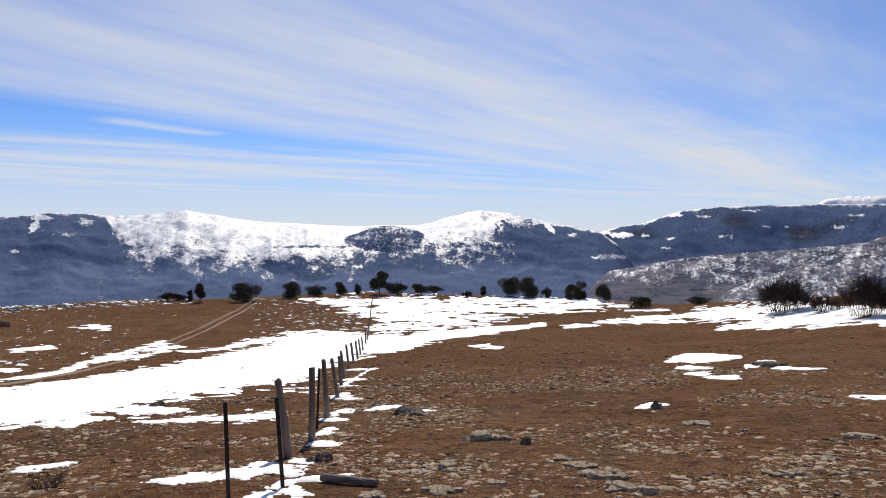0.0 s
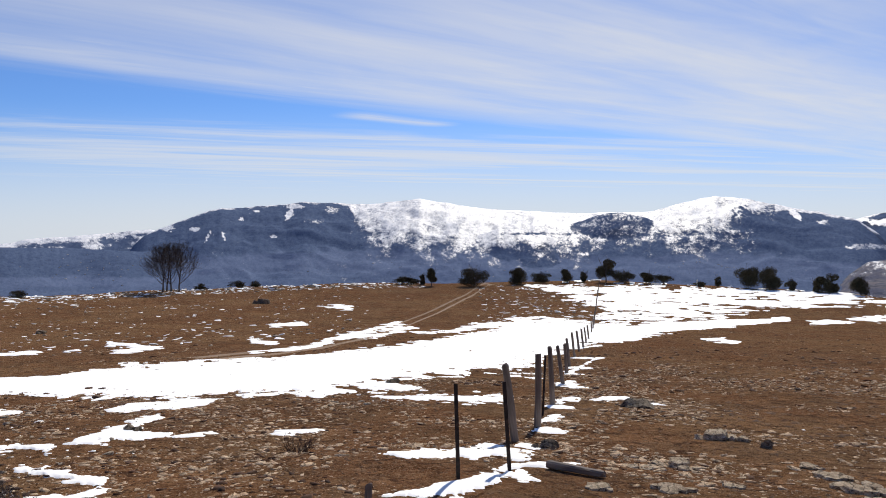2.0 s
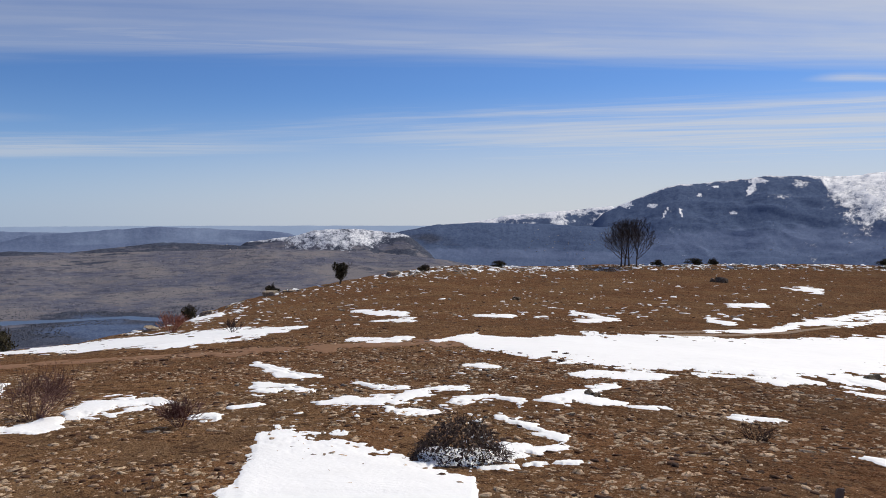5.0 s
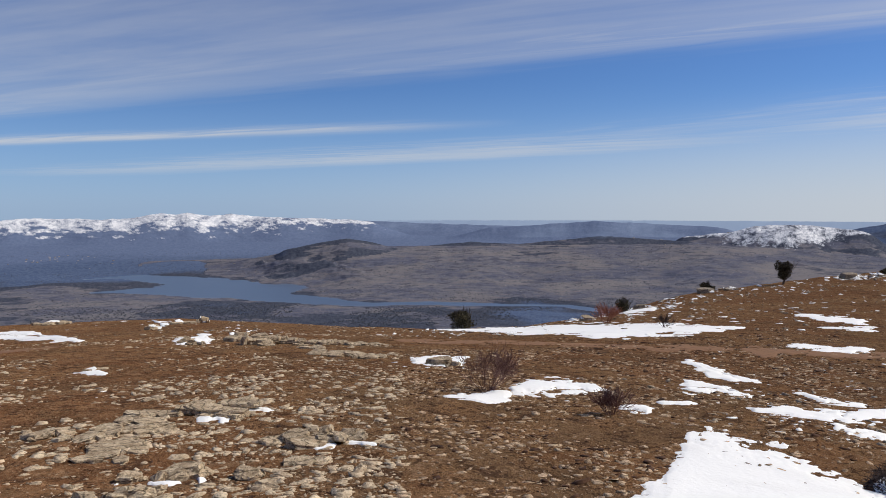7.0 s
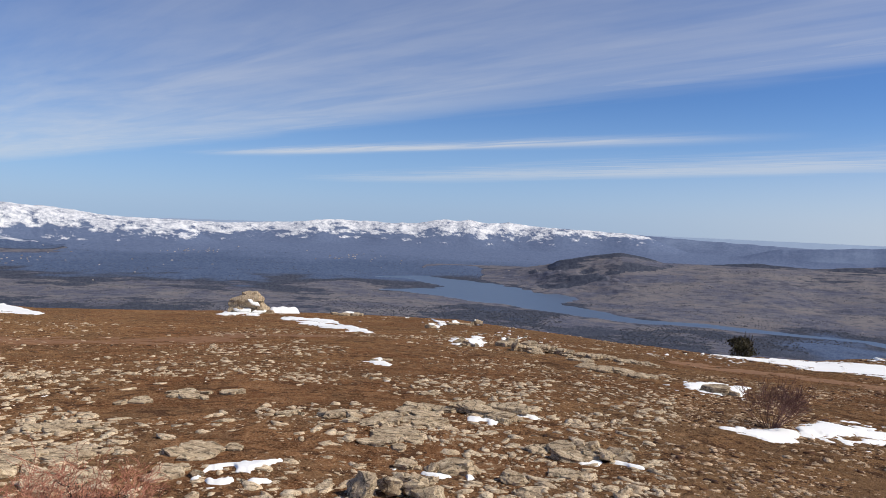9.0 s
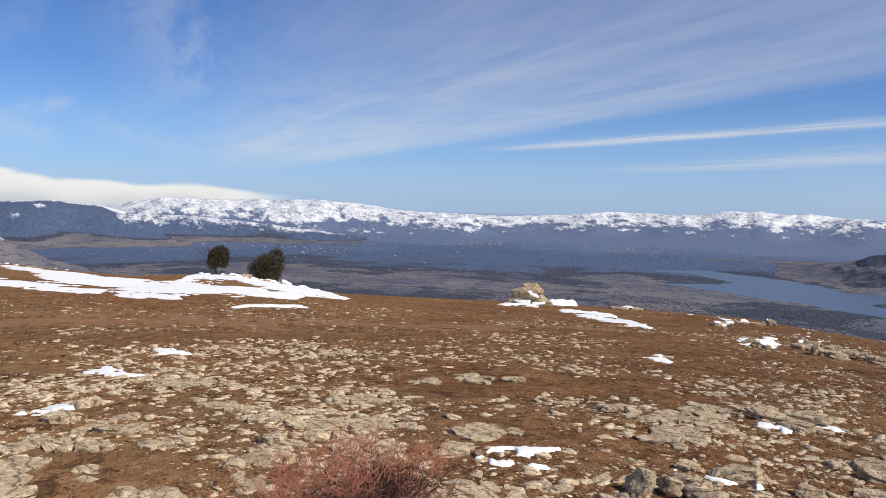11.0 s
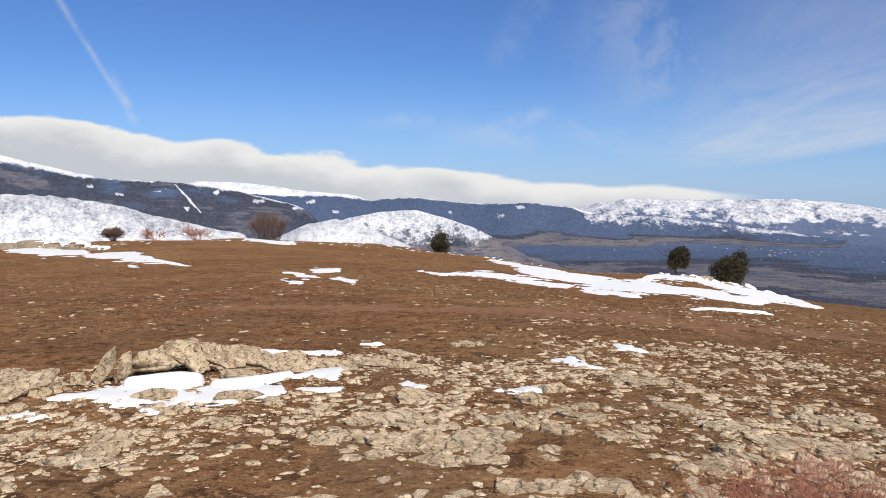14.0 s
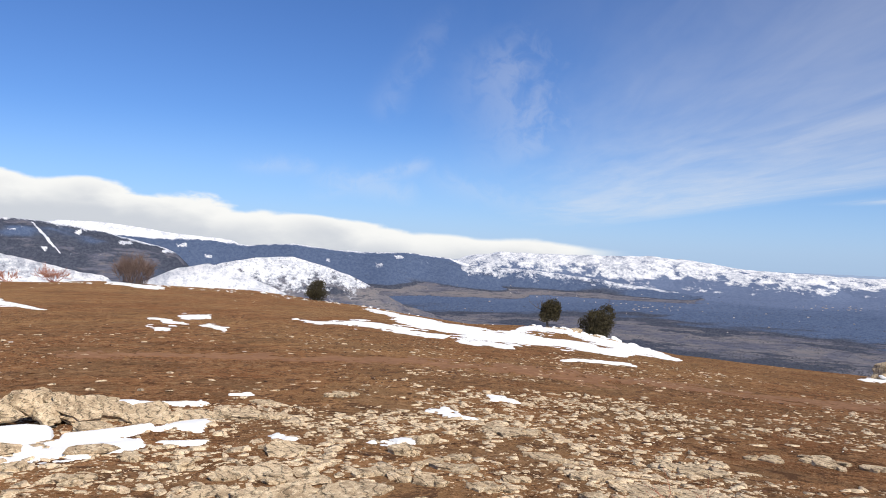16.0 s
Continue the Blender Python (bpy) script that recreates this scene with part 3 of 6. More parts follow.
    white = k.mix(k.step(k.math("ADD", k.math("MULTIPLY", fine, 0.6), k.math("MULTIPLY", spots, 0.4)), 0.40, 0.56), (0.56, 0.58, 0.63), (0.91, 0.90, 0.89))
    white = k.mix(k.step(cover, 0.46, 0.92), (0.42, 0.44, 0.49), white)
    c = k.mix(deep, c, white)
    relief = k.math("ADD", k.math("MULTIPLY", wide, 3.0), k.math("ADD", spots, k.math("MULTIPLY", fine, 0.5)))
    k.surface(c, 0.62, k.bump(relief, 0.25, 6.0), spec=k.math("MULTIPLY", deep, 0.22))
    return m


def snow_material():
    m, k = material("old_snow")
    p = k.add("TexCoord").outputs["Object"]
    a, b = k.noise(p, 1.6, 4.0), k.noise(p, 18.0, 4.0, 0.6)
    c = k.mix(k.step(a, 0.45, 0.75, 0.0, 0.5), (0.95, 0.94, 0.91), (0.88, 0.87, 0.84))
    k.surface(c, 0.75, k.bump(k.math("ADD", a, k.math("MULTIPLY", b, 0.3)), 0.4, 0.05), spec=0.25)
    return m


def stone_material(name, dark, light, lichen):
    m, k = material(name)
    p = k.add("TexCoord").outputs["Object"]
    rnd = k.add("ObjectInfo").outputs["Random"]
    isl = k.add("NewGeometry").outputs["Random Per Island"]
    q = k.vec("ADD", p, k.xyz(k.math("MULTIPLY", rnd, 31.0), 0.0, k.math("MULTIPLY", isl, 17.0)))
    a, b, d = k.noise(q, 3.5, 5.0, 0.6), k.noise(q, 24.0, 5.0, 0.7), k.noise(q, 9.0, 5.0, 0.68, 0.6)
    c = k.mix(k.step(a, 0.38, 0.62), dark, light)
    c = k.mix(k.math("MULTIPLY", k.math("FRACT", k.math("MULTIPLY", k.math("ADD", rnd, isl), 7.3)), 0.45), c, (0.56, 0.43, 0.28))
    c = k.mix(k.step(k.math("FRACT", k.math("MULTIPLY", k.math("ADD", rnd, isl), 3.7)), 0.45, 1.0, 0.0, 0.16), c, tuple(v * 0.62 for v in (dark[0] * 0.92, dark[1] * 1.0, dark[2] * 1.12)))
    seams = k.add("TexWave", {"Vector": k.vec("MULTIPLY", q, (0.5, 0.5, 3.0)), "Scale": 5.0, "Distortion": 7.0, "Detail": 4.0, "Detail Scale": 2.0}).outputs["Fac"]
    c = k.mix(k.step(seams, 0.16, 0.02, 0.0, 0.8), c, tuple(v * 0.25 for v in dark))
    c = k.mix(k.step(d, 0.53, 0.62, 0.0, 0.75), c, lichen)
    c = k.mix(k.step(d, 0.45, 0.37, 0.0, 0.48), c, tuple(v * 0.45 for v in dark))
    c = k.mix(k.step(b, 0.53, 0.66, 0.0, 0.6), c, lichen)
    c = k.mix(k.step(b, 0.43, 0.34, 0.0, 0.6), c, tuple(v * 0.35 for v in dark))
    pits = k.noise(q, 60.0, 4.0, 0.7)
    c = k.mix(k.step(pits, 0.46, 0.34, 0.0, 0.8), c, tuple(v * 0.30 for v in dark))
    c = k.mix(k.step(pits, 0.56, 0.70, 0.0, 0.6), c, tuple(min(v * 1.25, 0.8) for v in lichen))
    rough = k.math("ADD", a, k.math("ADD", k.math("MULTIPLY", b, 0.6), k.math("MULTIPLY", pits, 0.25)))
    n = k.surface(c, 0.95, k.bump(rough, 0.8, 0.03), spec=0.08)
    n.inputs["Diffuse Roughness"].default_value = 0.4
    return m


def plain_material(name, dark, light, scale, rough=0.9, stretch=(1, 1, 1), depth=0.01):
    m, k = material(name)
    p = k.vec("MULTIPLY", k.add("TexCoord").outputs["Object"], stretch)
    isl = k.add("NewGeometry").outputs["Random Per Island"]
    a, b = k.noise(p, scale, 5.0, 0.6), k.noise(p, scale * 6, 4.0, 0.6)
    c = k.mix(k.step(k.math("ADD", a, k.math("MULTIPLY", k.math("SUBTRACT", isl, 0.5), 0.3)), 0.3, 0.7), dark, light)
    n = k.surface(c, rough, k.bump(k.math("ADD", a, k.math("MULTIPLY", b, 0.4)), 0.6, depth), spec=0.2)
    n.inputs["Diffuse Roughness"].default_value = 0.4
    return m


TURF, FAR, SNOW = ground_material(), far_material(), snow_material()
SCHIST = stone_material("grey_ochre_schist", (0.475, 0.345, 0.225), (0.755, 0.585, 0.400), (0.830, 0.690, 0.495))
# darker, warmer schist for the backlit side; its tint offsets the blue shade
TURFSTONE = stone_material("warmed_schist_chips", (0.38, 0.240, 0.140), (0.72, 0.500, 0.320), (0.80, 0.615, 0.415))
LEDGE = stone_material("lichened_bedrock", (0.340, 0.245, 0.155), (0.590, 0.450, 0.300), (0.715, 0.590, 0.415))
BROWROCK = stone_material("lichened_brow_stones", (0.24, 0.185, 0.135), (0.44, 0.36, 0.27), (0.56, 0.49, 0.38))
DARKROCK = stone_material("dark_lichened_rock", (0.085, 0.062, 0.044), (0.18, 0.14, 0.10), (0.34, 0.285, 0.21))
OLDWOOD = plain_material("weathered_wood", (0.11, 0.085, 0.068), (0.28, 0.22, 0.175), 9.0, 0.85, (1, 1, 0.12))
RUST = plain_material("rusted_iron", (0.018, 0.013, 0.012), (0.05, 0.03, 0.022), 20.0, 0.7)
BARK = plain_material("grey_bark", (0.060, 0.050, 0.045), (0.135, 0.115, 0.102), 8.0, 0.95, (1, 1, 0.3))
TWIG = plain_material("brown_twigs", (0.035, 0.022, 0.018), (0.085, 0.055, 0.045), 6.0, 0.9)
REDTWIG = plain_material("reddish_twigs", (0.26, 0.095, 0.065), (0.46, 0.22, 0.15), 6.0, 0.9)
LEAF = plain_material("holm_oak_leaves", (0.026, 0.022, 0.011), (0.085, 0.070, 0.036), 3.0, 0.75)
RUT = plain_material("bare_pale_earth", (0.25, 0.155, 0.090), (0.38, 0.255, 0.155), 2.5, 0.95)


def water_material():
    m, k = material("reservoir_water")
    p = k.add("TexCoord").outputs["Object"]
    k.surface((0.070, 0.100, 0.155), 0.32, k.bump(k.noise(p, 0.08, 4.0), 0.35, 0.5), spec=0.45)
    return m


WATER = water_material()


# ---------------------------------------------------------------- mesh helpers
def mesh_object(name, verts, faces, mat, parent=None, label="", smooth_shade=False):
    me = bpy.data.meshes.new(name)
    me.from_pydata(verts, [], faces)
    me.materials.append(mat)
    if smooth_shade:
        me.shade_smooth()
    ob = new(name, me)
    if parent:
        ob.parent = parent
    if label:
        ob["label"] = label
    return ob


def part(name, bm, mat, parent, label="", smooth_shade=False):
    me = bpy.data.meshes.new(name)
    bm.to_mesh(me)
    bm.free()
    me.materials.append(mat)
    if smooth_shade:
        me.shade_smooth()
    ob = new(name, me)
    ob.parent = parent
    if label:
        ob["label"] = label
    return ob


def grid_faces(rows, cols, keep=None):
    i = np.arange(rows * cols).reshape(rows, cols)
    f = np.stack([i[:-1, :-1], i[:-1, 1:], i[1:, 1:], i[1:, :-1]], -1).reshape(-1, 4)
    return f if keep is None else f[keep[f].any(1)]


def sheet(name, x, y, z, mat, faces, smooth_shade=True):
    me = bpy.data.meshes.new(name)
    used, inv = np.unique(faces, return_inverse=True)
    faces = inv.reshape(faces.shape)
    co = np.stack([x.ravel(), y.ravel(), z.ravel()], 1)[used]
    me.vertices.add(len(co))
    me.vertices.foreach_set("co", co.astype(np.float32).ravel())
    me.loops.add(faces.size)
    me.loops.foreach_set("vertex_index", faces.astype(np.int32).ravel())
    me.polygons.add(len(faces))
    me.polygons.foreach_set("loop_start", np.arange(0, faces.size, 4, dtype=np.int32))
    me.update(calc_edges=True)
    me.materials.append(mat)
    if smooth_shade:
        me.shade_smooth()
    return new(name, me), used


# ---------------------------------------------------------------- the ground: one sheet from the feet to the horizon
def polar(azs, rs):
    r, a = np.meshgrid(rs, np.radians(azs), indexing="ij")
    return -np.sin(a) * r, np.cos(a) * r


def rounds(step):
    azs = np.concatenate([np.arange(-36, 194, step), np.arange(194, 324.1, 3.0)])
    azs[-1] = 324.0
    return azs


# the hilltop coarser in its turn, the far land finer; both share the ring at 200 m, behind the brow
near_x, near_y = polar(rounds(0.22), np.concatenate([[-0.02], np.geomspace(0.6, 130, 125), np.geomspace(138, 200, 8)]))
far_x, far_y = polar(rounds(0.125), np.concatenate([np.geomspace(200, 1000, 20), np.geomspace(1008, 4950, 235)]))
near_faces = grid_faces(*near_x.shape)
faces = np.concatenate([near_faces, grid_faces(*far_x.shape) + near_x.size])
GX, GY = np.concatenate([near_x.ravel(), far_x.ravel()]), np.concatenate([near_y.ravel(), far_y.ravel()])
GZ, GSNOW, GWOODS = ground(GX, GY)
hill, _ = sheet("ground", GX, GY, GZ, TURF, faces)
tagged(hill, "brown dry hilltop turf running out to a wooded valley and snowy ranges", "ground", kind="structure")
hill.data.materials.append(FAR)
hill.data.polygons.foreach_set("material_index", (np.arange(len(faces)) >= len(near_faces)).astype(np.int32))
# the woods value also holds the haze that is painted on far land
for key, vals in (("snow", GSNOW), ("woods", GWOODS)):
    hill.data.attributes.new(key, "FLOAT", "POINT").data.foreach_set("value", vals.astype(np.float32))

bm = bmesh.new()
corner = [heading(a) * r for a, r in ((62, 900), (112, 900), (112, 2300), (62, 2300))]
bm.faces.new([bm.verts.new((p.x, p.y, LAKE)) for p in corner])
lake = part("water", bm, WATER, None)
tagged(lake, "blue reservoir winding through the valley", "reservoir", kind="structure")


# ---------------------------------------------------------------- old snow lying in patches
def spine_field(r, az, spine):
    """1 on the middle line of a patch, 0 at its edge; spine: azimuth, distance, half depth as seen from the rise."""
    a = np.array(sorted(spine))
    if a[-1, 0] - a[0, 0] < 0.25:
        a[0, 0], a[-1, 0] = a[0, 0] - 0.15, a[-1, 0] + 0.15
    mid, deep = np.interp(az, a[:, 0], a[:, 1]), np.interp(az, a[:, 0], a[:, 2])
    past = np.maximum(np.maximum(a[0, 0] - az, az - a[-1, 0]), 0)
    return 1 - np.hypot((r - mid) / deep, past / 0.45)


def islets(faces):
    """The faces sorted into pieces that hang together, the largest first; crumbs are left out."""
    up = {}

    def root(v):
        while up.setdefault(v, v) != v:
            up[v] = up[up[v]]
            v = up[v]
        return v

    for quad in faces.tolist():
        first = root(quad[0])
        for v in quad[1:]:
            up[root(v)] = first
    key = np.array([root(quad[0]) for quad in faces.tolist()])
    names, counts = np.unique(key, return_counts=True)
    order = np.argsort(-counts)
    return [faces[key == names[i]] for i in order if counts[i] >= 8 or i == order[0]]


def lay(name, spine, mat, seed, thick, ragged=0.5, holes=0.0):
    """A thin sheet on the ground along a spine, with a ragged edge that sinks into the turf."""
    a = np.array(spine)
    pad = 1.9 * a[:, 2]
    mid = a[:, 1].mean()
    r0, r1 = max((a[:, 1] - pad).min(), 2.0), (a[:, 1] + pad).max()
    az0, az1 = a[:, 0].min() - 0.9, a[:, 0].max() + 0.9
    rr = np.geomspace(r0, r1, int(np.clip(math.log(r1 / r0) / 0.007, 8, 200)))
    aa = np.linspace(az0, az1, int(np.clip((az1 - az0) / 0.07, 8, 520)))
    r, az = np.meshgrid(rr, aa, indexing="ij")
    x, y = -np.sin(np.radians(az)) * r, np.cos(np.radians(az)) * r
    size = max(0.28, 0.035 * mid)
    core = np.maximum(spine_field(r, az, spine), -2)
    f = core + ragged * (0.8 * fractal(x / size, y / size, 3, seed, 0.55) + 0.45 * fractal(x / size * 3.1, y / size * 3.1, 2, seed + 3, 0.6) + 0.04)
    f = f - holes * smooth(fractal(x / size * 1.7, y / size * 1.7, 3, seed + 7), 0.15, 0.4)
    lift = 0.005 + 0.0004 * mid
    body = smooth(f, 0, 0.35) * (0.35 + 0.65 * np.clip(core, 0, 1))
    z = land(x, y) + np.where(f > 0, lift + thick * body, lift + np.maximum(f, -0.5) * 3 * (thick + lift))
    keep = (f > -0.06).ravel()
    if not keep.any():
        return None
    pieces = islets(grid_faces(*x.shape, keep=keep)) if mat is SNOW else [grid_faces(*x.shape, keep=keep)]
    ob, _ = sheet(name, x, y, z, mat, pieces[0])
    for piece in pieces[1:]:
        small, _ = sheet("islet", x, y, z, mat, piece)
        small.parent = ob
    return ob


def snow(*spine):
    far = np.mean([r for _, r, _ in spine])
    snow.count += 1
    broad = np.mean([d / r * (150 + 2300 / r) for _, r, d in spine])
    ob = lay("snow_patch", spine, SNOW, 100 + snow.count, 0.014 + 0.0005 * far, float(np.interp(broad, (5, 16, 50), (1.8, 1.15, 0.45))), float(np.interp(broad, (4, 8, 14, 30), (0.4, 0.9, 0.6, 0.1))) + (0.7 if far > 84 else 0.0))
    if ob:
        where = "between pale schist slabs" if spine[0][0] > 85 and far < 15 else ("under the brow of the hill" if far > 60 else "on dry brown turf")
        tagged(ob, "ragged patch of old white snow " + where, "snow", "snow patches")


snow.count = 0
snow((11.75, 57.83, 24.8), (7.68, 64.7, 23.36), (5.61, 63.69, 16.01), (2.68, 63.88, 8.97), (-0.67, 76.36, 8.29), (-3.61, 83.96, 7.34), (-7.35, 94.04, 3.04))
snow((4.36, 125.19, 18.99), (1.01, 122.92, 20.94), (-2.77, 124.05, 19.81), (-6.93, 127.58, 14.41), (-11.03, 127.03, 8.27), (-13.63, 123.1, 2.76))
snow((10.13, 143.27, 2.98), (7.68, 134.34, 9.84), (5.61, 128.11, 15.44), (4.36, 125.02, 15.27))
snow((4.77, 88.35, 6.52), (1.85, 89.82, 8.54), (-0.67, 93.56, 7.42), (-3.19, 95.99, 2.37))
snow((4.36, 108.69, 5.36), (1.01, 105.78, 2.78))
snow((-9.4, 90.26, 3.16), (-13.03, 96.89, 5.09), (-16.95, 102.94, 5.86), (-19.22, 99.76, 6.33), (-22.16, 95.32, 6.78))
snow((-18.09, 115.45, 2.4), (-20.71, 103.56, 6.91), (-22.16, 102.84, 8.49), (-24.29, 92.48, 7.18), (-27.02, 87.31, 7.87), (-29.87, 78.2, 6.45), (-32.09, 76.86, 4.96))
snow((-20.34, 83.1, 4.09), (-24.29, 78.67, 5.98), (-27.68, 74.34, 3.38), (-29.87, 69.22, 2.99), (-32.09, 67.07, 2.42))
snow((-13.83, 115.96, 2.29), (-16.18, 116.73, 2.81))
snow((-2.68, 57.67, 1.17), (-3.44, 58.28, 2.52), (-4.19, 56.7, 1.24))
snow((-16.37, 37.31, 1.61), (-17.71, 40.58, 4.8), (-19.22, 40.4, 4.58), (-20.89, 41.5, 1.98))
snow((-17.52, 33.43, 0.44), (-18.85, 33.25, 0.77))
snow((-18.09, 29.54, 0.65), (-18.85, 29.66, 1.06))
snow((-19.41, 27.43, 0.47), (-20.52, 28.01, 0.75))
snow((-21.8, 34.27, 1.35), (-22.34, 35.58, 2.01), (-23.23, 37.71, 0.74))
snow((-24.11, 33.08, 0.53), (-26.01, 32.76, 0.48))
snow((-14.22, 17.93, 0.21), (-15.01, 18.47, 0.56), (-16.18, 18.68, 0.23))
snow((-28.33, 22.38, 0.27), (-29.87, 22.59, 0.57), (-31.49, 23.01, 0.61))
snow((11.55, 9.36, 0.18), (10.13, 9.62, 0.22), (8.91, 9.64, 0.17), (6.85, 9.68, 0.14))
snow((9.32, 14.32, 0.42), (8.09, 14.71, 0.54))
snow((7.8, 22.78, 0.57), (7.18, 23.4, 0.58))
snow((7.68, 18.17, 0.53), (7.06, 19.02, 0.41))
snow((6.85, 28.48, 0.7), (6.11, 31.05, 0.77), (5.19, 34.12, 0.65))
snow((5.19, 18.79, 0.26), (4.36, 19.13, 0.69), (3.52, 19.44, 0.43))
snow((1.76, 18.15, 0.45), (0.92, 18.4, 0.26))
snow((22.38, 21.7, 0.51), (20.63, 21.48, 1.22), (18.4, 20.91, 0.32))
snow((28.75, 13.4, 0.15), (27.28, 13.26, 0.22), (25.94, 13.27, 0.17))
snow((48.73, 27.57, 0.72), (46.25, 26.89, 2.67), (42.9, 25.98, 4.08), (38.68, 27.55, 5.62), (34.47, 27.31, 5.93), (30.3, 28.31, 7), (26.23, 29.7, 8.34), (22.3, 33.21, 9.8), (18.52, 36.98, 11.64), (14.92, 43.67, 15.75), (11.52, 52.08, 21.25), (9.32, 56.83, 24.28))
snow((30.31, 41.27, 1.22), (26.64, 44.59, 1.39), (23.09, 57.18, 3.69), (20.03, 76.17, 3.88))
snow((22.48, 20.74, 0.4), (21.13, 21.28, 1.11), (18.86, 20.76, 0.43), (18.12, 20.47, 0.21))
snow((21.12, 18.86, 0.28), (17.02, 18.36, 0.9), (13.83, 18.87, 1.07), (11.79, 18.68, 0.64))
snow((27.03, 20.45, 1.19), (25.43, 20.03, 1.33), (23.45, 19.78, 0.37))
snow((32.79, 21.69, 0.82), (28.25, 20.99, 0.91))
snow((39.54, 17.69, 0.37), (37.42, 18.02, 1.04), (34.47, 18.52, 1.01), (32.79, 18.86, 0.26))
snow((42.3, 12.69, 0.19), (40.39, 13.24, 0.76), (38.7, 14.5, 1.13), (36.79, 15.99, 0.39))
snow((38.7, 13.35, 0.49), (36.16, 13.38, 0.26))
snow((35.1, 13.12, 0.18), (33.21, 13.52, 0.19))
snow((28.85, 12.98, 0.16), (27.02, 13.09, 0.23), (25.81, 13.35, 0.2))
snow((20.89, 10.12, 0.09), (18.44, 10.03, 0.26), (15.53, 10.13, 0.32), (13.43, 10.38, 0.53), (11.39, 10.33, 0.54), (10.08, 10.32, 0.4))
snow((20.48, 7.65, 0.05), (17.67, 7.91, 0.2), (14.79, 8.13, 0.33), (12.37, 8.61, 0.44))
snow((49.76, 26.66, 0.34), (48.73, 28.16, 0.63), (47.08, 30.45, 1.08))
snow((23.48, 55.76, 1.99), (21.54, 56.2, 2.83), (19.65, 62.49, 1.95))
snow((20.79, 65.97, 2.1), (18.91, 69.9, 1.68))
snow((18.54, 62.11, 1.91), (16.36, 62.54, 2.6), (14.25, 73.45, 3.34), (11.55, 80.87, 4.34))
snow((54.39, 26.32, 0.62), (51.99, 26.87, 0.57))
snow((62.17, 19.69, 0.41), (60.54, 17.99, 0.5), (59.05, 17.32, 0.23))
snow((62.91, 15.58, 0.41), (60.56, 15.1, 0.32), (59.08, 14.16, 0.19))
snow((47.52, 19.36, 0.74), (45.85, 18.73, 0.75))
snow((47.06, 44.87, 1.06), (44.77, 46.64, 1.66))
snow((39.93, 53.73, 1.12), (37.41, 47.94, 1.86))
snow((30.31, 51.81, 1.62), (29.08, 49.5, 1.41))
snow((28.67, 75.83, 2.82), (27.05, 78.45, 2.84))
snow((25.06, 105.12, 1.79), (23.49, 104.47, 3.49))
snow((55.91, 52.87, 1.62), (52.76, 47.63, 2.4))
snow((54.36, 40.38, 1.19), (51.97, 41.5, 1.84))
snow((67.24, 5.72, 0.52), (64.68, 6.1, 0.9), (62.99, 7.33, 2.15), (61.71, 7.4, 2.26), (60.01, 7.26, 2.08), (56.62, 7.07, 1.85), (54.52, 6.84, 1.59), (50.4, 6.54, 1.17), (47.2, 6.39, 0.87))
snow((45.04, 11.01, 0.21), (42.76, 10.36, 0.27), (40.54, 9.91, 0.15))
snow((50.86, 7.93, 0.1), (47.28, 8.26, 0.22), (44.2, 8.48, 0.21), (40.52, 9.27, 0.25))
snow((47.26, 7.68, 0.13), (43.42, 8, 0.18), (39.24, 8.34, 0.09))
snow((58.62, 12.04, 0.2), (56.32, 12.41, 0.44), (53.01, 12.54, 0.54), (50.58, 14.05, 0.85), (48, 14.37, 0.64))
snow((53.4, 11.17, 0.37), (52.17, 10.94, 0.37), (50.15, 11.16, 0.2))
snow((48.57, 12.44, 0.36), (46.23, 12.83, 0.28), (43.56, 12.72, 0.24))
snow((63.1, 20.46, 0.64), (61.83, 18.41, 0.86), (60.13, 16.92, 0.36))
snow((63.08, 14.49, 0.61), (59.27, 14.44, 0.19))
snow((64.77, 11.91, 0.23), (63.07, 12.11, 0.27))
snow((80.43, 11.37, 0.23), (78.45, 11.47, 0.46), (76.45, 11.92, 0.52))
snow((75.64, 12.48, 0.53), (73.18, 13.26, 1.17), (70.26, 13.61, 0.89), (69.21, 13.26, 0.15))
snow((67.52, 11.07, 0.27), (66.03, 11.02, 0.29))
snow((83.1, 17.36, 0.32), (81.96, 18.16, 0.65), (79.63, 18.01, 0.71))
snow((81.18, 44.24, 0.71), (77.65, 43.41, 5.5), (73.19, 40.32, 6.27), (69.45, 36.45, 7.27), (65.66, 35.67, 4.68), (63.13, 35.89, 3.9), (60.18, 37.74, 1.65))
snow((67.36, 68.18, 8.11), (65.89, 67.88, 5.94))
snow((55.98, 27.26, 0.7), (52.29, 27.66, 0.7))
snow((54.37, 48.37, 1.88), (52.53, 48.95, 1.85))
snow((39.04, 44.89, 1.79), (38, 47.6, 2.27), (36.98, 47.95, 1.1))
snow((50.32, 7.97, 0.25), (48.05, 8.27, 0.37), (45.71, 8.48, 0.39), (43.15, 8.98, 0.45))
snow((55.8, 15.97, 0.37), (54.66, 14.99, 0.5), (52.43, 14.72, 0.41))
snow((98.35, 9.46, 0.18), (96.98, 9.51, 0.18))
snow((95.38, 10.09, 0.18), (92.96, 10, 0.08))
snow((99.77, 25.27, 1.31), (98.36, 26.05, 2.25))
snow((111.11, 39.1, 2.65), (109.18, 34.37, 3.88), (106.83, 28.84, 0.73))
snow((106.2, 16.62, 0.21), (105.32, 16.54, 0.33))
snow((91.14, 7.97, 0.07), (89.48, 7.96, 0.1))
snow((87.8, 8.04, 0.07), (86.54, 7.96, 0.05))
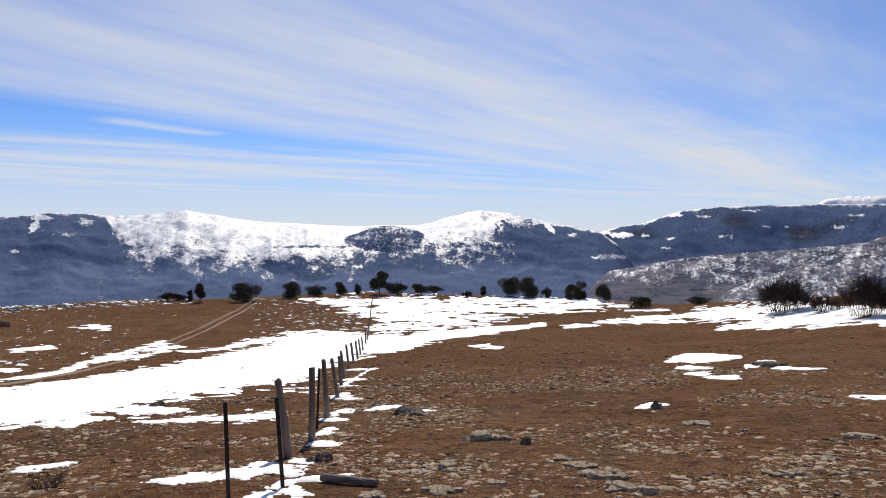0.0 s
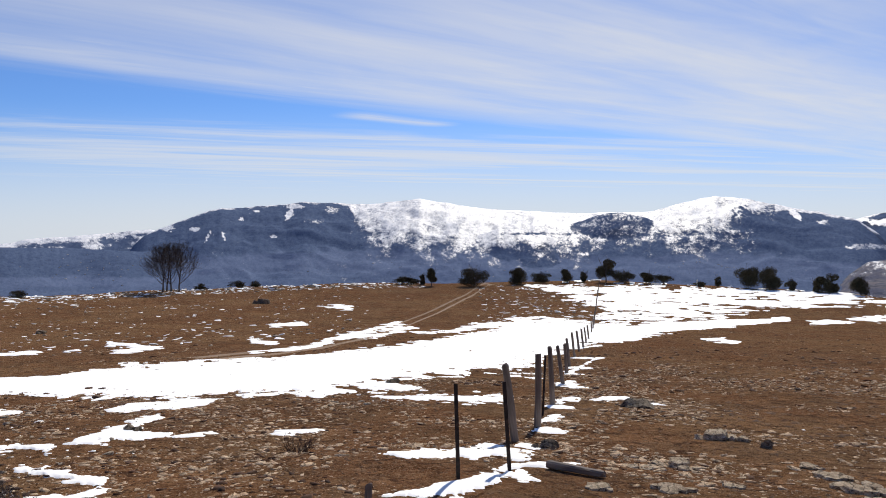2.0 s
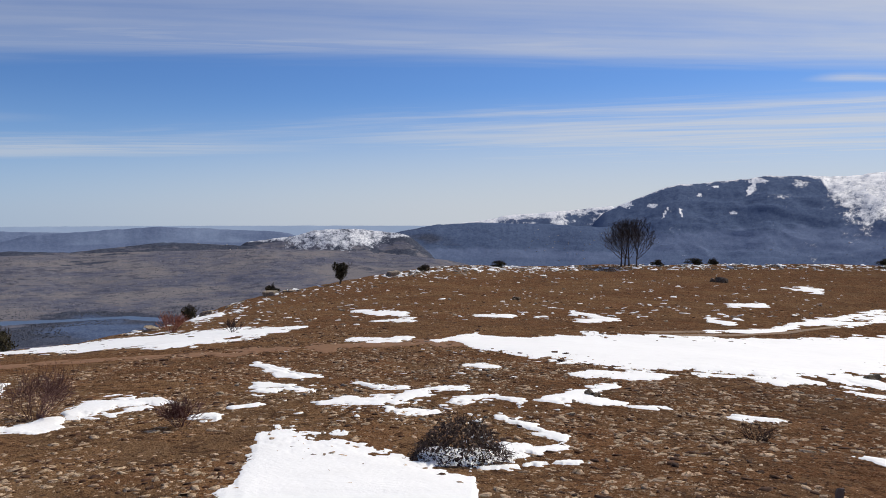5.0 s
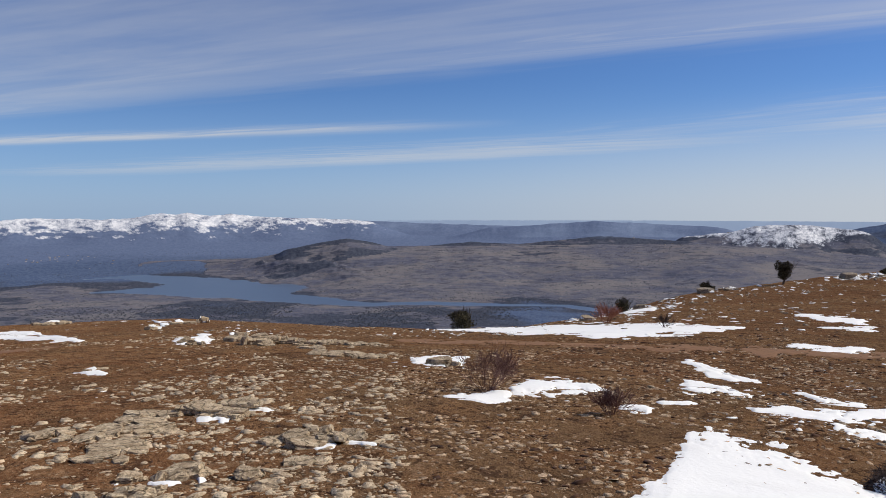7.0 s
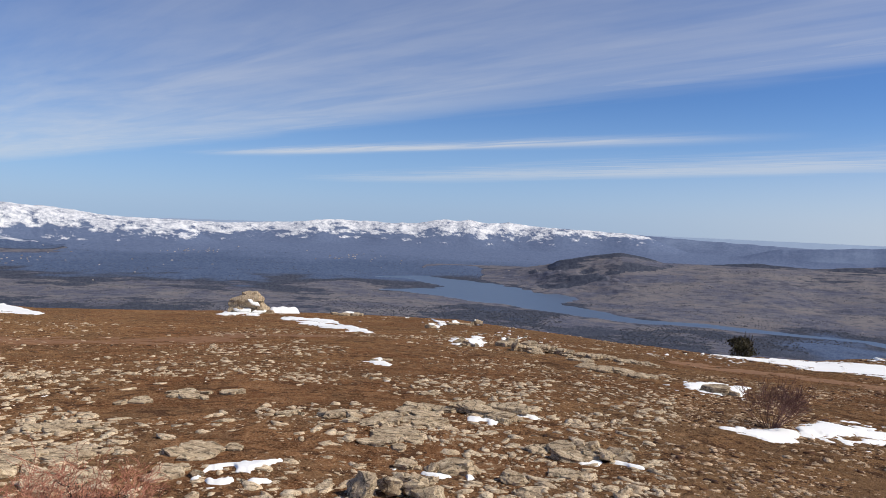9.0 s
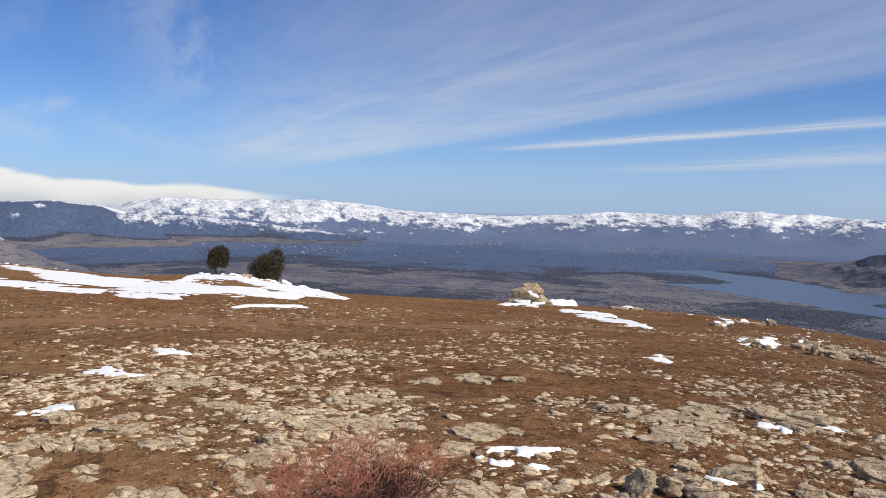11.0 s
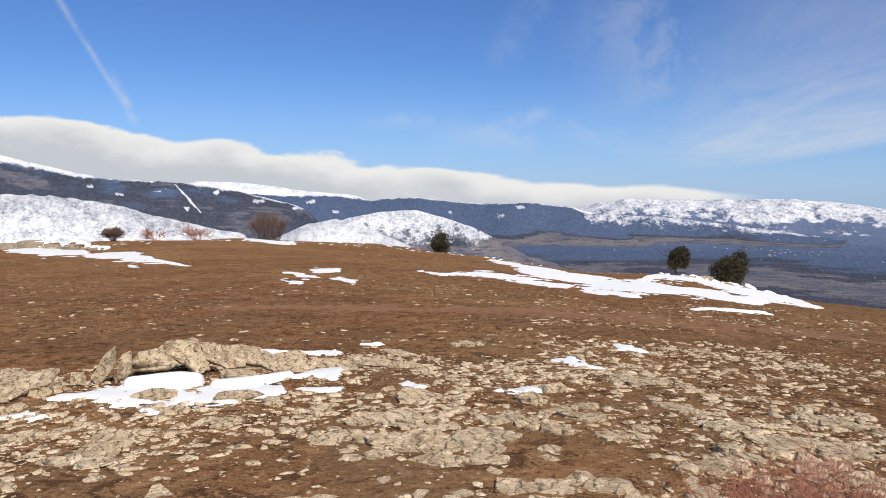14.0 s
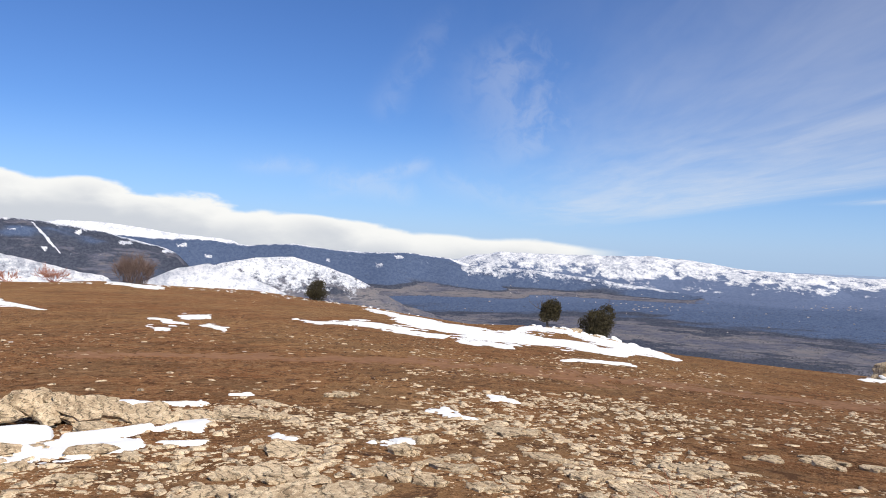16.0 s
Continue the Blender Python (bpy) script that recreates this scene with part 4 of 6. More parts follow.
snow((99.19, 7.26, 0.08), (98.82, 6.89, 0.08))
snow((102.06, 6.84, 0.04), (100.93, 6.81, 0.06))
snow((83.12, 17.39, 0.47), (80.79, 17.38, 0.46))
snow((118.62, 6.32, 0.05), (117.79, 6.62, 0.1), (114.88, 6.59, 0.14), (112.85, 6.83, 0.04))
snow((117.77, 6.27, 0.13), (116.52, 6.22, 0.1))
snow((114.65, 6.21, 0.07), (114.04, 6.22, 0.04))
snow((121.2, 4.85, 0.10), (117.5, 4.80, 0.42), (113.4, 4.92, 0.56), (110.0, 5.05, 0.46), (107.9, 5.2, 0.12))
snow((146.13, 11.54, 0.17), (145.36, 11.24, 0.36), (143.41, 10.88, 0.13))
snow((141.59, 13.09, 0.23), (140.38, 12.94, 0.17))
snow((150.5, 8.39, 0.09), (149.21, 8.53, 0.21), (147.71, 8.66, 0.22))
snow((157.53, 8.68, 0.1), (156.56, 8.44, 0.13))
snow((151.09, 66.58, 11.31), (148.94, 46.2, 6.01), (145.97, 41.22, 4.66), (142.5, 36.59, 4.98), (139.3, 36.46, 4.47), (135.2, 35.94, 3.42), (132.7, 33.33, 0.91))
snow((156.54, 37.47, 0.86), (154.91, 34.82, 1.43), (152.18, 36.11, 2.09), (148.97, 33.95, 2.1), (145.99, 32.91, 1.51))
snow((144.46, 31.11, 1.38), (140.92, 29.11, 0.91))
snow((140.5, 42.96, 2.02), (138.88, 67.37, 21.14), (136.84, 68.47, 17.28), (135.19, 63.38, 19.9), (133.11, 58.23, 21.94), (131.01, 43.56, 6.91), (129.11, 38.62, 1.61))
snow((136.66, 25.07, 0.43), (132.28, 26.93, 0.63))
snow((116.75, 48.15, 3.66), (114.92, 50.09, 3.86))
snow((113.73, 54.86, 0.04), (112.93, 54.47, 0.04), (111.74, 53.87, 0.04))
snow((112.32, 44.29, 1.99), (109.2, 41.7, 1.87), (107.29, 29.88, 0.77))
snow((101.93, 48.96, 0.04), (101.22, 43.25, 2.13))
snow((99.98, 26.1, 1.37), (98.49, 27.94, 1.36))
snow((184.15, 80.42, 5.54), (182.63, 80.23, 13.2), (180.2, 67.51, 6.38))
snow((179.67, 59.36, 3.48), (176.93, 57.39, 8.55), (175.44, 48.26, 2.93), (173.54, 41.73, 0.66))
snow((166.66, 29.04, 1.21), (165.96, 28.43, 0.87))
snow((166.15, 34.14, 0.94), (165.34, 32.14, 1.72), (164.72, 31.83, 0.87))
snow((164.29, 36.14, 0.99), (163.05, 36.95, 1.09))
snow((162.64, 31.12, 1.23), (161.89, 29.05, 1.24))
snow((168.94, 103.02, 5.19), (166.51, 97.53, 9.38))
snow((182.2, 8.62, 0.10), (179.5, 8.52, 0.26), (177.5, 8.38, 0.42), (175.72, 8.30, 0.56), (172.23, 8.18, 0.44), (169.5, 8.35, 0.36), (167.17, 8.5, 0.26))


def drift(thick, *spine):
    """Snow banked up against rock."""
    snow.count += 1
    tagged(lay("snow_drift", spine, SNOW, 100 + snow.count, thick, 0.5), "bank of old snow against schist slabs", "snow", "snow patches")


drift(0.10, (177.4, 8.95, 0.20), (175.6, 9.10, 0.52), (174.0, 9.20, 0.55), (172.8, 9.10, 0.30))
drift(0.07, (171.6, 8.80, 0.20), (169.6, 8.90, 0.34), (168.0, 9.10, 0.26), (166.4, 9.30, 0.14))
drift(0.06, (172.9, 9.60, 0.14), (172.4, 9.95, 0.24), (172.0, 10.3, 0.14))
drift(0.05, (170.0, 11.1, 0.16), (168.0, 11.3, 0.24), (166.6, 11.3, 0.14))

snow((166.12, 9.23, 0.15), (163.2, 9.67, 0.54), (162.56, 9.83, 0.27))
snow((165.31, 8.53, 0.2), (162.8, 8.54, 0.1))
snow((185.02, 8.16, 0.07), (183.68, 8.06, 0.19), (182.65, 7.92, 0.04))
snow((166.7, 11.37, 0.21), (163.17, 11.4, 0.23))
snow((170.57, 10.33, 0.14), (168.96, 10.39, 0.2))
snow((170.14, 11.75, 0.21), (167.72, 11.54, 0.3))
snow((161.06, 12.24, 0.12), (159.79, 12.26, 0.13))

LANE = plain_material("trodden_orange_earth", (0.19, 0.094, 0.046), (0.30, 0.158, 0.080), 4.5, 0.95)
# wheel ruts of the farm track and the trodden lane across the slope
TRACK = [(13.6, 146, 0.8), (14.9, 125, 0.8), (17.0, 103, 0.7), (20.1, 74, 0.6), (23.0, 55, 0.55), (26.4, 47, 0.5), (30.0, 41, 0.45), (34.0, 37, 0.4)]
for off in (0.0, 1.0):
    rut = [(a - off * 62 / r, r - off * 1.5, 0.34 + 0.005 * r) for a, r, _ in TRACK]
    ob = lay("wheel_rut", rut, RUT, 300 + int(off), 0.004, 0.35)
    tagged(ob, "bare pale wheel rut of a farm track", "track", "wheel ruts")
for n, lane in enumerate([[(36, 28, 0.5), (44.8, 27.2, 0.7), (51, 26, 0.8), (59, 24.6, 0.8), (67.3, 23.6, 0.8), (75.6, 24.6, 0.7), (84, 26, 0.6)],
                          [(108, 26, 0.6), (114.3, 24.3, 0.9), (122.5, 21.8, 1.0), (131, 20, 1.0), (139.3, 19, 0.9), (147.2, 18.9, 0.8), (158, 18.6, 0.6), (172, 18.5, 0.5)]]):
    tagged(lay("trodden_lane", lane, LANE, 320 + n, 0.002, 2.0, 2.4), "trodden lane of bare orange earth across the turf", "lane")


# ---------------------------------------------------------------- rock
def hull(points):
    bm = bmesh.new()
    vs = [bm.verts.new(p) for p in points]
    res = bmesh.ops.convex_hull(bm, input=vs)
    bmesh.ops.delete(bm, geom=[v for v in bm.verts if not v.link_faces], context="VERTS")
    return bm


def slab_points(rng, n, sx, sy, sz, boxy=0.75):
    pts = []
    if sz <= 0.45 * sx:
        # a broken plate: an uneven many-sided outline, a slightly smaller top
        sides = rng.randint(5, 8)
        for i in range(sides):
            a = 2 * math.pi * (i + rng.uniform(-0.32, 0.32)) / sides
            rad = rng.uniform(boxy, 1.05)
            for lift, k in ((-1, 1.0), (rng.uniform(0.5, 0.8), 1.0), (rng.uniform(0.85, 1.0), rng.uniform(0.86, 0.96))):
                pts.append((sx * rad * k * math.cos(a), sy * rad * k * math.sin(a), sz * lift))
        return pts
    for _ in range(n):
        a, lift = rng.uniform(0, 2 * math.pi), rng.uniform(-1, 1)
        rad = rng.uniform(boxy, 1.0) * (1 - 0.45 * max(lift, 0) ** 2)
        if sz > 0.45 * sx:
            lift = rng.uniform(-1, 1)
            rad *= math.sqrt(1.1 - 0.95 * lift * lift)
        pts.append((sx * rad * math.cos(a), sy * rad * math.sin(a), sz * lift))
    return pts


def rough_rock(rng, sx, sy, sz, n=16, grain=0.08, cuts=2):
    """An angular block of schist; its layers stand out unevenly at the sides."""
    bm = hull(slab_points(rng, n, sx, sy, sz))
    bmesh.ops.triangulate(bm, faces=bm.faces[:])
    for _ in range(cuts):
        bmesh.ops.subdivide_edges(bm, edges=bm.edges[:], cuts=1, use_grid_fill=True)
    o = Vector((rng.uniform(0, 99), rng.uniform(0, 99), rng.uniform(0, 99)))
    s = max(sx, sy)
    step = max(sz * 0.42, 0.02)
    shifts = [Vector((rng.gauss(0, 1), rng.gauss(0, 1), 0)) * 0.045 * s for _ in range(7)]
    for v in bm.verts:
        q = v.co.copy()
        d = noise.noise_vector(Vector((q.x / s * 3, q.y / s * 3, q.z / max(sz, 0.3 * s) * 5)) + o)
        e = noise.noise(q / s * 7 + o)
        layer = shifts[int((q.z + 0.25 * s * noise.noise(q / s * 1.3 + o) * 0.3) / step + 3.5) % 7]
        v.co = q + layer + Vector((d.x, d.y, d.z * 0.45)) * grain * s * 0.75 + q.normalized() * e * grain * s * 0.9
    return bm


def put_bm(bm, m):
    bm.transform(m)
    return bm


def rock(az, r, wide, high, seed, mat=None, label="weathered grey schist rock half sunk in the turf", turn=None, sink=0.35, capped=0):
    rng = random.Random(seed)
    flat = high < 0.27 * wide
    bms = []
    count = (4 if wide < 0.45 else 6 if wide < 0.8 else 9) if flat else (3 if wide < 0.5 else 4)
    for i in range(count):
        k = (0.62 if flat else 0.85) if i == 0 else rng.uniform(0.22, 0.5)
        turn_at, out = rng.uniform(0, 6.28), rng.uniform(0.35, 0.95)
        side = 0 if i == 0 else math.cos(turn_at) * out * wide / 2
        fore = 0 if i == 0 else math.sin(turn_at) * out * wide * 0.4
        b = rough_rock(rng, k * wide / 2, k * wide * rng.uniform(0.32, 0.5), max(k, 0.55) * high * (0.50 if flat else 0.72), 11 if flat else 16, 0.045 if flat else 0.075, 2 if r < 30 and k * wide > 0.15 else 1)
        yaw = rng.uniform(-0.4, 0.4) + radians(az)
        tilt = Euler((rng.uniform(-0.15, 0.15), rng.uniform(-0.15, 0.15), yaw + rng.uniform(-1, 1) * (i > 0)))
        p = Matrix.Rotation(radians(az), 4, "Z") @ Vector((side, fore, 0))
        base = spot(az, r)
        g = height(base.x + p.x, base.y + p.y)
        bms.append(put_bm(b, Matrix.LocRotScale((p.x, p.y, g - base.z + max(k, 0.55) * high * (0.5 - sink)), tilt, None)))
    ob = new("rock")
    for b in bms:
        part("block", b, mat or LEDGE, ob)
    # snow caught on the top and in the notches
    for i in range(capped):
        k = rng.uniform(0.24, 0.42)
        b = rough_rock(rng, 1.35 * k * wide / 2, k * wide * 0.4, 0.07 * high, 14, 0.05, 2)
        p = Matrix.Rotation(radians(az), 4, "Z") @ Vector((rng.uniform(-0.2, 0.3) * wide, rng.uniform(-0.30, -0.05) * wide, 0))
        put_bm(b, Matrix.LocRotScale((p.x, p.y, high * (0.50 if i == 0 else rng.uniform(0.1, 0.4))), Euler((0.5, rng.uniform(-0.2, 0.5), radians(az))), None))
        part("snow_cap", b, SNOW, ob, "old snow lying on the rock", True)
    ob.location = spot(az, r)
    return tagged(ob, label, "rock", "rocks on the hilltop")


# rock: azimuth, distance, width, height
for n, (az, r, wide, high) in enumerate([
        (2.1, 17.3, 0.89, 0.30), (8.6, 11.1, 0.45, 0.17), (-15.7, 17.9, 0.32, 0.30), (-23.3, 34.4, 1.66, 0.38), (-6.5, 12.4, 0.28, 0.2), (38.5, 14.0, 0.3, 0.18),
        (20.3, 22.2, 0.81, 0.26), (29.7, 110, 2.6, 1.2), (44.1, 68.7, 1.2, 0.42)]):
    rock(az, r, wide, high, 700 + n, DARKROCK, "dark lichen-grown rock beside a lick of snow")
for n, (az, r, wide, high) in enumerate([
        (-4.0, 13.0, 0.57, 0.15), (-24.5, 10.3, 0.47, 0.12), (-27.0, 11.6, 0.36, 0.12), (-12.0, 9.4, 0.62, 0.15), (-13.8, 8.8, 0.5, 0.12), (-10.2, 10.3, 0.53, 0.12),
        (-9.0, 10.9, 0.48, 0.11), (-29.0, 14.4, 0.74, 0.15), (-18.8, 15.6, 0.69, 0.13), (-3.2, 12.9, 0.55, 0.17)]):
    rock(az, r, wide, high, 730 + n)
for n, (az, r, wide, high) in enumerate([
        (99.8, 7.0, 0.5, 0.15), (103.5, 7.0, 0.31, 0.09), (97.0, 9.8, 0.8, 0.17), (96.0, 9.6, 0.4, 0.12), (103.1, 9.0, 0.9, 0.15),
        (101.6, 9.1, 0.6, 0.14), (104.6, 8.9, 0.55, 0.12), (90.5, 8.1, 0.6, 0.12), (92.0, 8.2, 0.4, 0.12), (89.4, 8.3, 0.35, 0.12), (95.5, 6.9, 0.4, 0.13), (94.3, 6.5, 0.3, 0.1), (96.3, 25.0, 0.8, 0.22),
        (90.5, 21.5, 0.7, 0.16), (101.7, 6.5, 0.3, 0.1), (81.2, 16.9, 0.74, 0.2), (88.8, 18.5, 1.3, 0.22), (86.5, 17.8, 0.8, 0.16)]):
    rock(az, r, wide, high, 760 + n)
for n, (az, r, wide, high) in enumerate([
        (146.6, 8.7, 0.42, 0.15), (148.5, 7.9, 0.37, 0.1), (144.3, 7.9, 0.41, 0.08),
        (153.1, 12.3, 0.54, 0.14), (127.6, 8.6, 0.63, 0.12), (132.7, 6.5, 0.4, 0.1), (134.2, 6.6, 0.34, 0.1), (131.4, 6.7, 0.3, 0.1), (140.3, 7.1, 0.31, 0.08), (146.6, 6.6, 0.48, 0.11), (150.0, 6.9, 0.45, 0.11),
        (109.0, 9.0, 0.59, 0.14), (112.0, 9.2, 0.4, 0.1), (102.0, 9.4, 0.7, 0.17), (99.8, 24.5, 0.7, 0.3), (119.1, 10.5, 0.61, 0.1), (122.5, 10.2, 0.5, 0.1), (137.0, 8.2, 0.4, 0.08), (142.0, 6.6, 0.45, 0.09)]):
    rock(az, r, wide, high, 800 + n)
for n, (az, r, wide, high) in enumerate([
        (164.1, 7.3, 0.32, 0.1), (171.5, 7.0, 0.46, 0.09), (159.8, 10.0, 0.8, 0.15), (184.4, 7.3, 0.43, 0.08), (178.8, 7.0, 0.31, 0.08), (160.7, 6.9, 0.56, 0.1), (174.5, 7.6, 0.4, 0.1), (167.5, 7.8, 0.4, 0.1), (186, 8.3, 0.4, 0.15)]):
    rock(az, r, wide, high, 840 + n)

for n, (az, r, wide, high, caps) in enumerate([
        (108.1, 51.0, 1.9, 0.37, 1), (99.0, 23.4, 0.72, 0.26, 2), (95.9, 25.6, 1.0, 0.38, 3), (94.6, 25.2, 0.9, 0.26, 2), (93.4, 24.6, 0.8, 0.19, 1), (101.8, 36.5, 0.9, 0.37, 2),
        (98.4, 43.0, 0.8, 0.53, 2), (99.9, 42.0, 1.3, 0.25, 1), (105.6, 17.0, 0.5, 0.10, 1), (66.7, 74.0, 1.6, 0.50, 2), (62.2, 88.0, 2.2, 0.68, 2), (60.6, 92.0, 2.0, 0.50, 3), (70.4, 52.0, 1.2, 0.37, 3),
        (53.2, 106.0, 2.6, 0.81, 2), (51.6, 108.0, 2.2, 0.56, 3), (29.0, 131.0, 2.4, 0.74, 2), (26.0, 138.0, 2.6, 0.62, 3)]):
    rock(az, r, wide, high, 640 + n, None if r < 60 else BROWROCK, "grey schist boulder capped with old snow", sink=0.30, capped=caps)


for n, (az, r, wide, high, caps) in enumerate([(183.1, 86.0, 3.4, 0.95, 2), (181.9, 84.0, 2.2, 0.60, 1), (180.7, 82.0, 4.2, 0.85, 3), (179.4, 76.0, 2.8, 0.55, 2), (184.6, 84.0, 2.6, 0.80, 2)]):
    rock(az, r, wide, high, 690 + n, BROWROCK, "grey schist boulder in a snow patch on the brow", sink=0.30, capped=caps)

rng = random.Random(88)
for n in range(34):
    az, r = rng.uniform(88, 188), 5.2 + 6.5 * rng.random()
    if not (168 < az < 182 and r > 7.5):
        rock(az, r, rng.uniform(0.35, 0.85), rng.uniform(0.07, 0.12), 900 + n, label="flat broken schist plates level with the turf")
for n in range(16):
    rock(rng.uniform(-30, 8), 7.2 + 3.5 * rng.random(), rng.uniform(0.3, 0.6), rng.uniform(0.06, 0.11), 950 + n, label="flat broken schist plates level with the turf")


def slabs(az, r, pieces, seed, label, split=True, caps=()):
    """An outcrop of layered slabs; each piece: sideways, forwards, up, half sizes, tilt to the side, tilt forwards, turn."""
    rng = random.Random(seed)
    thing = new("rock_outcrop")
    thing.matrix_world = Matrix.Translation(spot(az, r)) @ Matrix.Rotation(radians(az), 4, "Z")
    for sx, sy, sz, hx, hy, hz, lean, nod, turn in pieces:
        bits = [(0, 0, 0, 1.0)]
        if split and hx > 0.2 and hy > 0.15:
            bits = [(rng.uniform(-0.6, 0.6) * hx, rng.uniform(-0.6, 0.6) * hy, rng.uniform(-0.35, 0.3) * hz, rng.uniform(0.38, 0.66)) for _ in range(5)]
        for dx, dy, dz, k in bits:
            bm = rough_rock(rng, hx * k, hy * k, hz * max(k, 0.6), 18, 0.045, 2)
            p = thing.matrix_world @ Vector((sx + dx, sy + dy, 0))
            g = height(p.x, p.y) - thing.location.z
            jolt = [radians(v + (rng.uniform(-7, 7) if k < 1 else 0)) for v in (nod, lean, turn)]
            put_bm(bm, Matrix.LocRotScale((sx + dx, sy + dy, g + sz + dz), Euler(jolt), None))
            part("slab", bm, LEDGE, thing)
    for sx, sy, sz, hx, hy, hz, lean, nod, turn in caps:
        bm = rough_rock(rng, hx, hy, hz, 18, 0.05, 2)
        part("snow_cap", put_bm(bm, Matrix.LocRotScale((sx, sy, sz), Euler([radians(v) for v in (nod, lean, turn)]), None)), SNOW, thing, "old snow lying on the rock", True)
    return tagged(thing, label, "rock outcrop")


# The outcrop with upended slabs, and bedrock showing through the turf
slabs(174.5, 9.7, [
    (-0.72, -0.46, 0.15, 0.10, 0.17, 0.29, 32, 4, 10), (-0.53, -0.36, 0.13, 0.09, 0.16, 0.26, 18, 4, -14),
    (-0.22, 0.02, 0.17, 0.32, 0.24, 0.15, -7, 12, 8), (0.06, 0.30, 0.24, 0.26, 0.22, 0.15, 8, 10, -20), (0.30, 0.10, 0.12, 0.20, 0.20, 0.13, -14, 18, 12),
    (0.60, 0.20, 0.16, 0.34, 0.26, 0.06, 10, 30, 18), (0.42, 0.52, 0.20, 0.30, 0.20, 0.08, 5, 16, -10), (0.98, 0.35, 0.10, 0.36, 0.24, 0.06, 6, 16, 4),
    (1.42, 0.10, 0.05, 0.40, 0.24, 0.055, 4, 9, -8), (1.36, 0.55, 0.07, 0.36, 0.22, 0.05, -3, 8, 14), (1.95, 0.30, 0.03, 0.38, 0.24, 0.05, 3, 6, 5), (2.50, 0.35, 0.02, 0.36, 0.22, 0.045, 4, 4, -12)] + [
    (-1.42, -0.75, 0.05, 0.34, 0.24, 0.10, -6, 10, -14), (-1.60, -1.00, 0.03, 0.26, 0.18, 0.07, 4, 8, 10), (-0.98, -0.55, 0.06, 0.10, 0.09, 0.11, 12, 0, 20), (0.85, 0.82, 0.12, 0.34, 0.18, 0.06, 3, 10, -12),
    (0.18, 0.68, 0.24, 0.20, 0.16, 0.08, -6, 12, 22), (0.72, -0.42, 0.02, 0.26, 0.17, 0.05, 3, 6, 10), (0.12, -0.55, 0.04, 0.18, 0.13, 0.05, 2, 8, 15), (-0.22, -1.45, 0.01, 0.26, 0.14, 0.05, -3, 4, 0), (0.62, -1.60, 0.01, 0.30, 0.16, 0.05, 4, 4, 14),
    (0.28, -0.12, 0.10, 0.14, 0.12, 0.10, 20, 4, 0)],
      71, "outcrop of tilted grey-ochre schist slabs holding snow", False)
slabs(115.3, 49.6, [(0.0, 0.0, 0.52, 1.30, 0.95, 0.92, 4, -6, 10), (0.15, 0.05, 0.85, 0.80, 0.70, 0.55, 6, 8, -20), (0.85, -0.35, 0.24, 0.60, 0.45, 0.52, -8, 4, 30), (-0.90, -0.30, 0.20, 0.50, 0.45, 0.46, 6, 5, -20), (1.35, -0.10, 0.05, 0.40, 0.35, 0.22, 0, 0, 8)],
      78, "rounded schist boulder under old snow on the brow", False, [(0.35, -0.78, 0.74, 0.42, 0.16, 0.06, 24, 50, 10), (-0.35, -0.70, 0.30, 0.55, 0.22, 0.08, 4, 30, -6), (0.65, -0.75, 0.18, 0.45, 0.2, 0.07, -6, 20, 0)])
drift(0.42, (113.5, 51.2, 0.5), (112.8, 51.6, 0.9), (112.0, 52.0, 0.5))
slabs(154.2, 6.0, [(-0.30, 0.05, -0.02, 0.46, 0.44, 0.07, 2, 4, 8), (0.30, 0.12, -0.03, 0.42, 0.40, 0.07, -2, 3, -14), (0.02, 0.50, -0.03, 0.44, 0.26, 0.06, 2, 2, 24), (-0.85, 0.25, -0.02, 0.34, 0.28, 0.06, 3, 2, 4),
                  (0.05, -0.42, -0.03, 0.40, 0.22, 0.06, 2, 3, -6), (0.78, -0.05, -0.03, 0.22, 0.26, 0.05, 2, 2, 30), (-0.70, -0.28, -0.03, 0.26, 0.20, 0.05, 2, 3, 15)],
      72, "flat bedrock slab of pale schist level with the turf")
slabs(144.3, 5.2, [(-0.16, 0.05, -0.02, 0.34, 0.34, 0.06, 2, 3, -10), (0.26, 0.08, -0.03, 0.30, 0.30, 0.06, -3, 2, 20), (0.02, -0.30, -0.03, 0.36, 0.22, 0.05, 2, 2, 5), (-0.48, -0.10, -0.03, 0.16, 0.18, 0.05, 3, 2, 0)], 73, "flat bedrock slab of pale schist level with the turf")
slabs(104.4, 5.9, [(-0.22, 0.10, 0.06, 0.14, 0.20, 0.16, 20, 6, 12), (0.05, 0.18, 0.08, 0.26, 0.18, 0.13, -8, 8, -10), (0.30, 0.05, 0.03, 0.18, 0.20, 0.10, 6, 4, 20), (0.02, -0.25, 0.0, 0.20, 0.14, 0.07, 4, 2, 0)], 74, "broken schist blocks edged with snow")
slabs(90.3, 8.2, [(-0.4, 0.0, 0.0, 0.30, 0.22, 0.06, 6, 4, 10), (0.0, 0.15, 0.08, 0.24, 0.20, 0.05, -14, 6, -20), (0.12, -0.10, 0.06, 0.22, 0.16, 0.05, 16, -4, 30), (0.35, 0.05, 0.03, 0.26, 0.18, 0.05, -8, 6, 0), (-0.1, -0.25, 0.02, 0.24, 0.15, 0.05, 10, 8, 15)],
      75, "heap of thin broken schist slabs with snow between")
